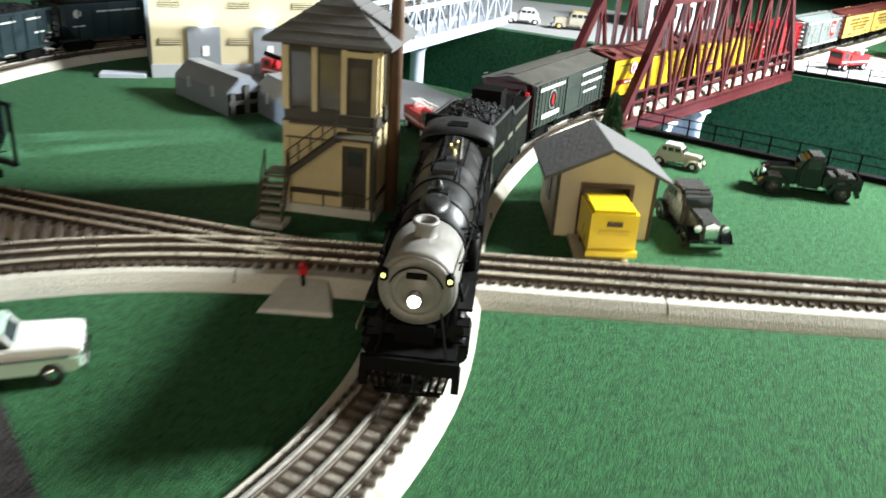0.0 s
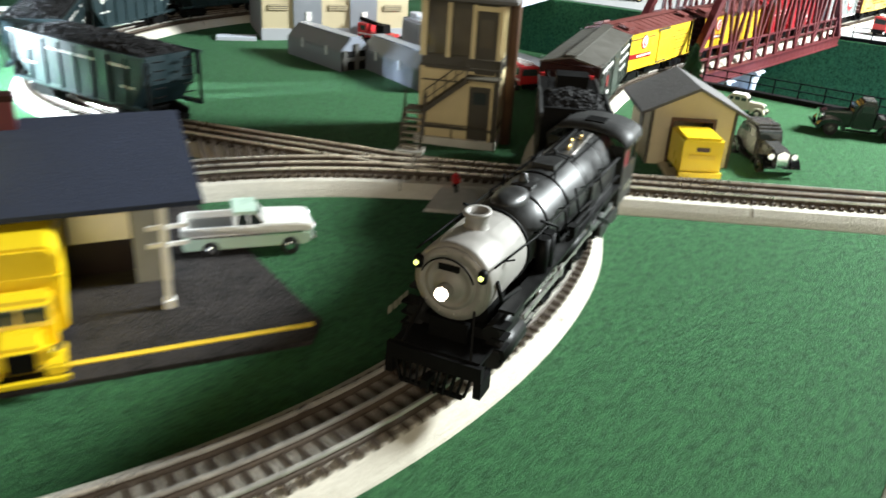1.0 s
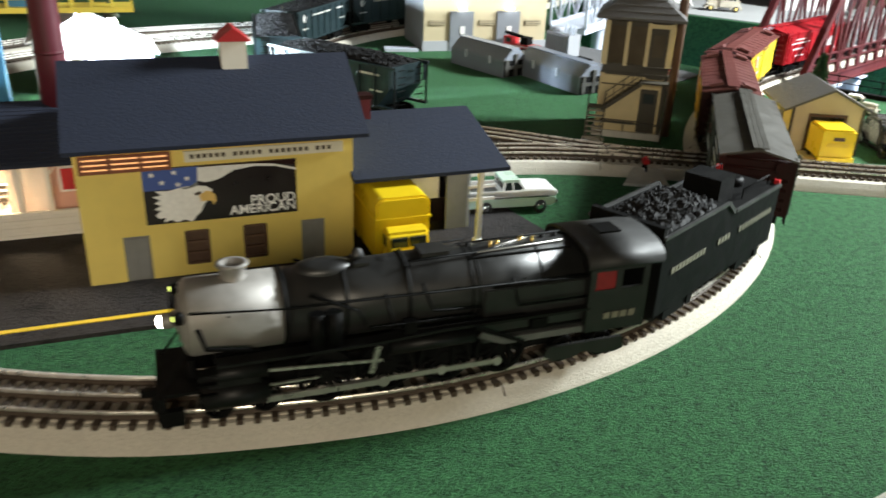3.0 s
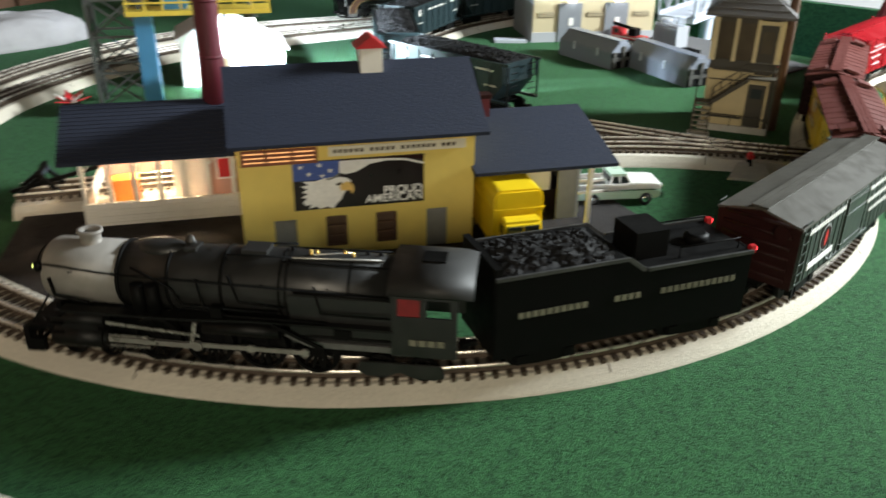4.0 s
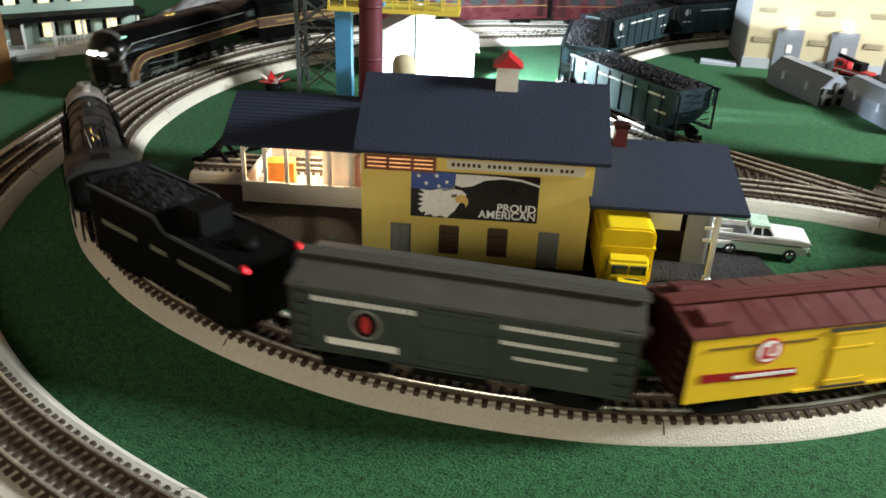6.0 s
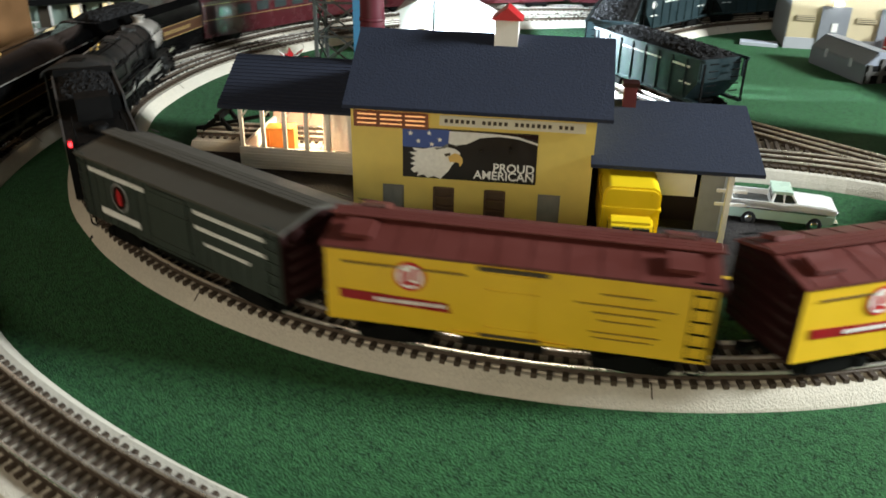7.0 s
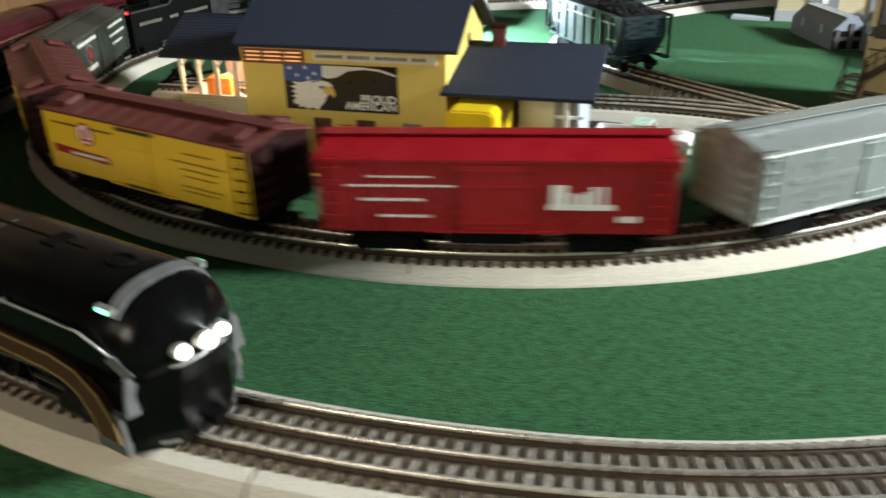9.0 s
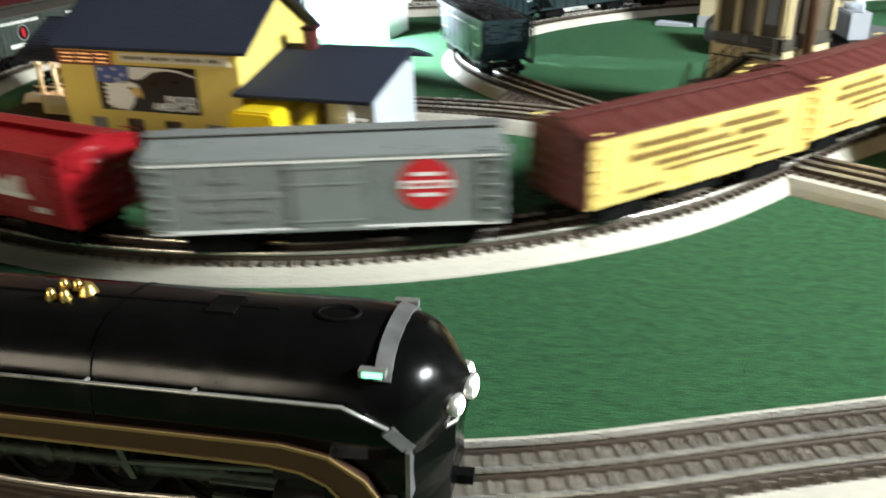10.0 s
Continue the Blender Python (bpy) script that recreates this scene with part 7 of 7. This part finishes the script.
ch = thing("chimney_stack", "tall dark red round chimney behind the porch", "chimney", BREW @ pose(-0.0165, 0.156, 0.09))
bm = bmesh.new()
lathe(bm, [(.0130, 0), (.0118, .05), (.0104, .15), (.0114, .16), (.0114, .166)], None, 20)
part("shaft", bm, CHIMNEY, ch)
for z in (.05, .10, .15):
    bm = bmesh.new()
    lathe(bm, [(.0126 - z * .01, z), (.0132 - z * .01, z + .0015), (.0124 - z * .01, z + .003)], None, 20)
    part("hoop", bm, CHIMNEY, ch)
ch = thing("chimney_pot", "short dark red chimney on the dock roof", "chimney", BREW @ pose(0.2235, 0.080, 0.086))
part("shaft", boxes((-.0055, .0055, -.0055, .0055, 0, .024)), CHIMNEY, ch, bevel=.0006)
part("cap", boxes((-.0070, .0070, -.0070, .0070, .024, .0275)), OXIDE, ch, bevel=.0006)

# pine tree behind the tool shed
def pine(m, H, seed, label):
    t = thing("pine_tree", label, "tree", m)
    bm = bmesh.new()
    cyl(bm, (0, 0, -.002), (0, 0, H * .95), H * .035, H * .008, 8)
    part("trunk", bm, WOODBROWN, t)
    rnd = random.Random(seed)
    bm = bmesh.new()
    for k in range(900):
        f = rnd.random() ** 0.8
        z = H * (0.12 + 0.88 * f)
        r = H * 0.30 * (1 - f) * (0.55 + 0.45 * rnd.random()) + .001
        a = rnd.uniform(0, 6.283)
        p = Vector((r * math.cos(a), r * math.sin(a), z - r * .35))
        s = H * rnd.uniform(.025, .05)
        m2 = Matrix.Translation(p) @ Euler((rnd.uniform(-.5, .5), rnd.uniform(.1, .9), a)).to_matrix().to_4x4()
        q = [bm.verts.new(m2 @ Vector(c)) for c in ((-s, 0, 0), (0, s * .35, .0006), (s, 0, 0), (0, -s * .35, .0006))]
        bm.faces.new(q)
        q = [bm.verts.new(m2 @ Vector(c)) for c in ((-s, 0, 0), (0, 0, s * .4), (s, 0, 0), (0, 0, -s * .4))]
        bm.faces.new(q)
    part("crown", bm, LEAF, t)
    return t


pine(pose(0.150, 0.738, 0), 0.098, 4, "small green model pine behind the tool shed")
pine(pose(-0.50, 0.72, 0), 0.05, 6, "small green model pine near the coal spur")

# ---------------- gantry, lit white shed, house ----------------
gt = thing("gantry_tower", "grey lattice tower with white tank, beside blue post", "gantry", pose(-0.895, 0.535, 0, 0, 0, 30))
q, H = .031, .142
for x in (-q, q):
    for y in (-q, q):
        part("leg", boxes((x - .0025, x + .0025, y - .0025, y + .0025, 0, H)), GIRDER, gt)
for k in range(3):
    z0, z1 = .004 + k * .046, .004 + (k + 1) * .046
    for a, b in (((-q, -q), (q, -q)), ((q, -q), (q, q)), ((q, q), (-q, q)), ((-q, q), (-q, -q))):
        for u, v in ((a, b), (b, a)):
            bm = bmesh.new()
            beam(bm, (*u, z0), (*v, z1), .0022)
            part("brace", bm, GIRDER, gt)
        bm = bmesh.new()
        beam(bm, (*a, z1), (*b, z1), .0028)
        part("girt", bm, GIRDER, gt)
bm = bmesh.new()
cyl(bm, (0, 0, H), (0, 0, H + .07), .021, n=20)
part("tank", bm, WHITE, gt, "white tank")

gp = thing("gantry_platform", "yellow-railed platform on a blue post", "platform", pose(-0.855, 0.498, 0, 0, 0, 27.5))
part("post", boxes((.008, .030, .010, .030, 0, .124)), BLUEPOST, gp, "blue square post", bevel=.001)
part("deck", boxes((0, .180, .0, .044, .124, .130)), HAND, gp, "yellow deck")
bm = bmesh.new()
cyl(bm, (.120, .010, 0), (.120, .010, .124), .0022, n=8)
part("thin_post", bm, GIRDER, gp)
for y in (0.001, .043):
    for z in (.140, .150):
        bm = bmesh.new()
        beam(bm, (0, y, z), (.180, y, z), .0022)
        part("railing", bm, HAND, gp)
    for k in range(9):
        part("baluster", boxes((.001 + k * .022, .0034 + k * .022, y - .0012, y + .0012, .130, .151)), HAND, gp)
for x in (.001, .179):
    bm = bmesh.new()
    beam(bm, (x, 0, .150), (x, .044, .150), .0022)
    part("railing", bm, HAND, gp)
part("house", boxes((.045, .075, .012, .036, .130, .175)), BLUEPOST, gp)

wl = thing("work_lamp", "bright work lamp hung under the platform", "lamp", pose(-0.735, 0.600, 0.104, 0, 0, 0))
bm = bmesh.new()
lathe(bm, [(.010, .010), (.006, .016), (.003, .021), (.0012, .040)], None, 16)
part("shade", bm, GIRDER, wl)
bm = bmesh.new()
lathe(bm, [(.002, -.004), (.005, 0), (.006, .004), (.004, .009)], None, 14)
b = part("bulb", bm, HEADWHITE, wl, "glowing bulb")
b.visible_shadow = False

WSHED = mat("shed_white", (0.8, 0.8, 0.8), 0.7, var=0.06, scale=60)
ws = thing("white_shed", "white gabled shed glaring under the work lamp", "shed", pose(-0.815, 0.665, 0, 0, 0, 30))
for y in (0, .096):
    bm = bmesh.new()
    prism(bm, [(-.062, 0), (.087, 0), (.087, .050), (-.006, .096), (-.062, .0685)], y, y + .004, "y")
    part("gable_wall", bm, WSHED, ws)
for x, z in ((-.062, .067), (.083, .049)):
    part("wall", boxes((x, x + .004, .004, .096, 0, z)), WSHED, ws)
for e, ze in ((-.068, .0665), (.094, .0475)):
    bm = bmesh.new()
    prism(bm, [(e, ze), (-.006, .0975), (-.006, .1005), (e, ze + .003)], -.006, .106, "y")
    part("roof", bm, WSHED, ws, "white roof")
dr = part("door", boxes((.02, .05, -.0015, 0, 0, .036)), PIERWHITE, ws)
part("door_handle", boxes((.045, .047, -.0028, -.0015, .016, .02)), GIRDER, dr)
tk = thing("oil_tank", "tan round tank on a stand below the platform", "tank", pose(-0.752, 0.535, 0, 0, 0, 0))
bm = bmesh.new()
lathe(bm, [(.014, .030), (.0165, .034), (.0165, .062), (.013, .070), (.004, .074)], None, 20)
part("tank", bm, TAN, tk)
for k in range(3):
    a = k * 2.09
    bm = bmesh.new()
    beam(bm, (.013 * math.cos(a), .013 * math.sin(a), 0), (.011 * math.cos(a), .011 * math.sin(a), .034), .003)
    part("leg", bm, WHITE, tk)
bm = bmesh.new()
lathe(bm, [(.0168, .044), (.0172, .0455), (.0168, .047)], None, 20)
part("hoop", bm, BRASS, tk)

fl = thing("red_ornament", "red star-petalled ornament on a dark pot", "ornament", pose(-0.935, 0.470, 0))
bm = bmesh.new()
lathe(bm, [(.010, 0), (.013, .012), (.012, .014)], None, 12)
part("pot", bm, SATIN, fl)
for k in range(10):
    a = k * .6283
    bm = bmesh.new()
    m2 = pose(0, 0, .016, 0, 0, math.degrees(a)) @ pose(0, 0, 0, 0, -14 if k % 2 else -35, 0)
    prism(bm, [(.001, 0), (.011, .0045), (.024, 0), (.011, -.0045)], -.0005, .0005, "z", m2)
    part("petal", bm, RED if k % 3 else WHITE, fl)


def farmhouse():
    d = math.degrees(math.atan2(.165, .075))
    t = thing("farmhouse", "sage green two-storey house with white porch and lit windows", "house", pose(-1.425, 0.245, 0, 0, 0, d))
    L, D = 0.32, 0.12
    part("wall", boxes((0, L, 0.035, D, 0, .135)), HOUSEG, t)
    part("porch_floor", boxes((0, L, 0, .035, 0, .016)), WHITE, t)
    part("step", boxes((.120, .175, -.014, 0, 0, .008)), WHITE, t)
    part("porch_roof", boxes((-.006, L + .006, -.008, .035, .058, .066)), SATIN, t)
    part("roof", boxes((-.006, L + .006, .025, D + .008, .135, .143)), SATIN, t)
    for k in range(8):
        x = .002 + k * (L - .008) / 7
        part("post", boxes((x, x + .004, .001, .005, .016, .058)), WHITE, t)
    for a, b in ((.006, .118), (.178, L - .004)):
        rl = part("railing", boxes((a, b, .002, .004, .030, .032)), WHITE, t)
        n = int((b - a) / .006)
        for k in range(n):
            x = a + (b - a) * k / n
            part("baluster", boxes((x, x + .0014, .0022, .0036, .016, .030)), WHITE, rl)
    for z0, z1 in ((.026, .048), (.080, .106)):
        for k in range(6):
            x = .022 + k * .050
            if z0 < .05 and k == 2:
                part("door", boxes((x, x + .018, .033, .035, .016, .050)), INK, t)
                continue
            w = part("window", boxes((x, x + .016, .0335, .035, z0, z1)), WINGLOW, t, "lit window")
            for xx in (x - .007, x + .017):
                part("shutter", boxes((xx, xx + .006, .0332, .035, z0, z1)), SATIN, w)
    return t


farmhouse()


def mound(m, label, rx, ry, h, seed, material, name="snow_mound"):
    bm = bmesh.new()
    n, k = 72, 12
    rings = []
    for j in range(k + 1):
        f = j / k
        rr = []
        for i in range(n):
            a = 2 * math.pi * i / n
            w = 1 + 0.16 * noise.noise(Vector((math.cos(a) * 1.5 + seed, math.sin(a) * 1.5, f * 2))) + 0.09 * noise.noise(Vector((math.cos(a) * 5 + seed, math.sin(a) * 5, f * 6)))
            r = math.cos(f * math.pi / 2) ** 0.5 * w + .001
            rr.append((rx * r * math.cos(a), ry * r * math.sin(a), h * math.sin(f * math.pi / 2) * (1 + .16 * noise.noise(Vector((a, f * 3, seed))) + .12 * noise.noise(Vector((math.cos(a) * 6, math.sin(a) * 6, f * 5)))) - .002))
        rings.append(rr)
    ring_loft(bm, rings, True)
    tagged(part(name, bm, material, None, at=m), label, "mound")


mound(pose(-1.31, 0.78, 0, 0, 0, 60), "white lumpy snow mound behind the outer track", 0.165, 0.05, 0.055, 3.0, SNOW)

# white girder bridge and far white blocks beyond the yard
wb = thing("girder_bridge", "white truss road bridge behind the power plant", "bridge", pose(-0.155, 1.40, 0.0, 0, 0, 67))
L = 0.60
part("deck", boxes((0, L, -.04, .04, .0, .012)), PIERWHITE, wb)
for y in (-.04, .04):
    for z in (.016, .075):
        bm = bmesh.new()
        beam(bm, (0, y, z), (L, y, z), .006, .008)
        part("chord", bm, PIERWHITE, wb)
    for k in range(13):
        x = L * k / 12
        bm = bmesh.new()
        beam(bm, (x, y, .016), (x, y, .075), .005)
        part("vertical", bm, PIERWHITE, wb)
        if k < 12:
            bm = bmesh.new()
            beam(bm, (x, y, .016 if k % 2 else .075), (x + L / 12, y, .075 if k % 2 else .016), .003)
            part("diagonal", bm, PIERWHITE, wb)
pr = thing("bridge_pier", "white concrete pier of the road bridge", "pier", pose(-0.155 + math.cos(1.17) * .2, 1.40 + math.sin(1.17) * .2, -0.21, 0, 0, 67), "bridge piers")
bm = bmesh.new()
lathe(bm, [(.030, 0), (.030, .012), (.013, .02), (.014, .19), (.024, .21)], None, 18)
part("column", bm, PIERWHITE, pr)
for x, y, r, w, h in ((0.45, 2.0, 10, .18, .12), (0.95, 1.75, -40, .16, .09)):
    b = thing("far_building", "white far building across the river", "building", pose(x, y, 0, 0, 0, r))
    part("wall", boxes((0, w, 0, .10, 0, h)), WHITE, b, bevel=.001)
    part("roof", boxes((-.006, w + .006, -.006, .106, h, h + .006)), PALE, b)
    for k in range(4):
        part("window", boxes((.016 + k * .04, .036 + k * .04, -.001, 0, .03, .06)), GLASS, b)



# ---------------- motion ----------------
def motions():
    times = [k * 0.25 for k in range(41)]
    for consist, path, head in ((TRAIN_A, TRACK_A, head_a), (TRAIN_B, TRACK_B, head_b)):
        for ob, behind, base in consist:
            walk(ob, [(t, on_track(path, head(t) - behind, base)) for t in times])
    fine = [k / 30 for k in range(301)]
    finer = [k / 60 for k in range(601)]
    for o, x, y, z, r, train in SPIN:
        head = head_a if train == "A" else head_b
        walk(o, [(t, pose(x, y, z, 0, math.degrees((head(t) - head(0)) / r), 0)) for t in (fine if train == "A" else finer)])
    for o, x, y, z, crank, r, train, phase in RODS:
        head = head_a if train == "A" else head_b
        rows = []
        for k in range(301):
            t = k / 30
            a = (head(t) - head(0)) / r + math.radians(phase)
            rows.append((t, pose(x + crank * math.sin(a), y, z + crank * math.cos(a))))
        walk(o, rows)


motions()
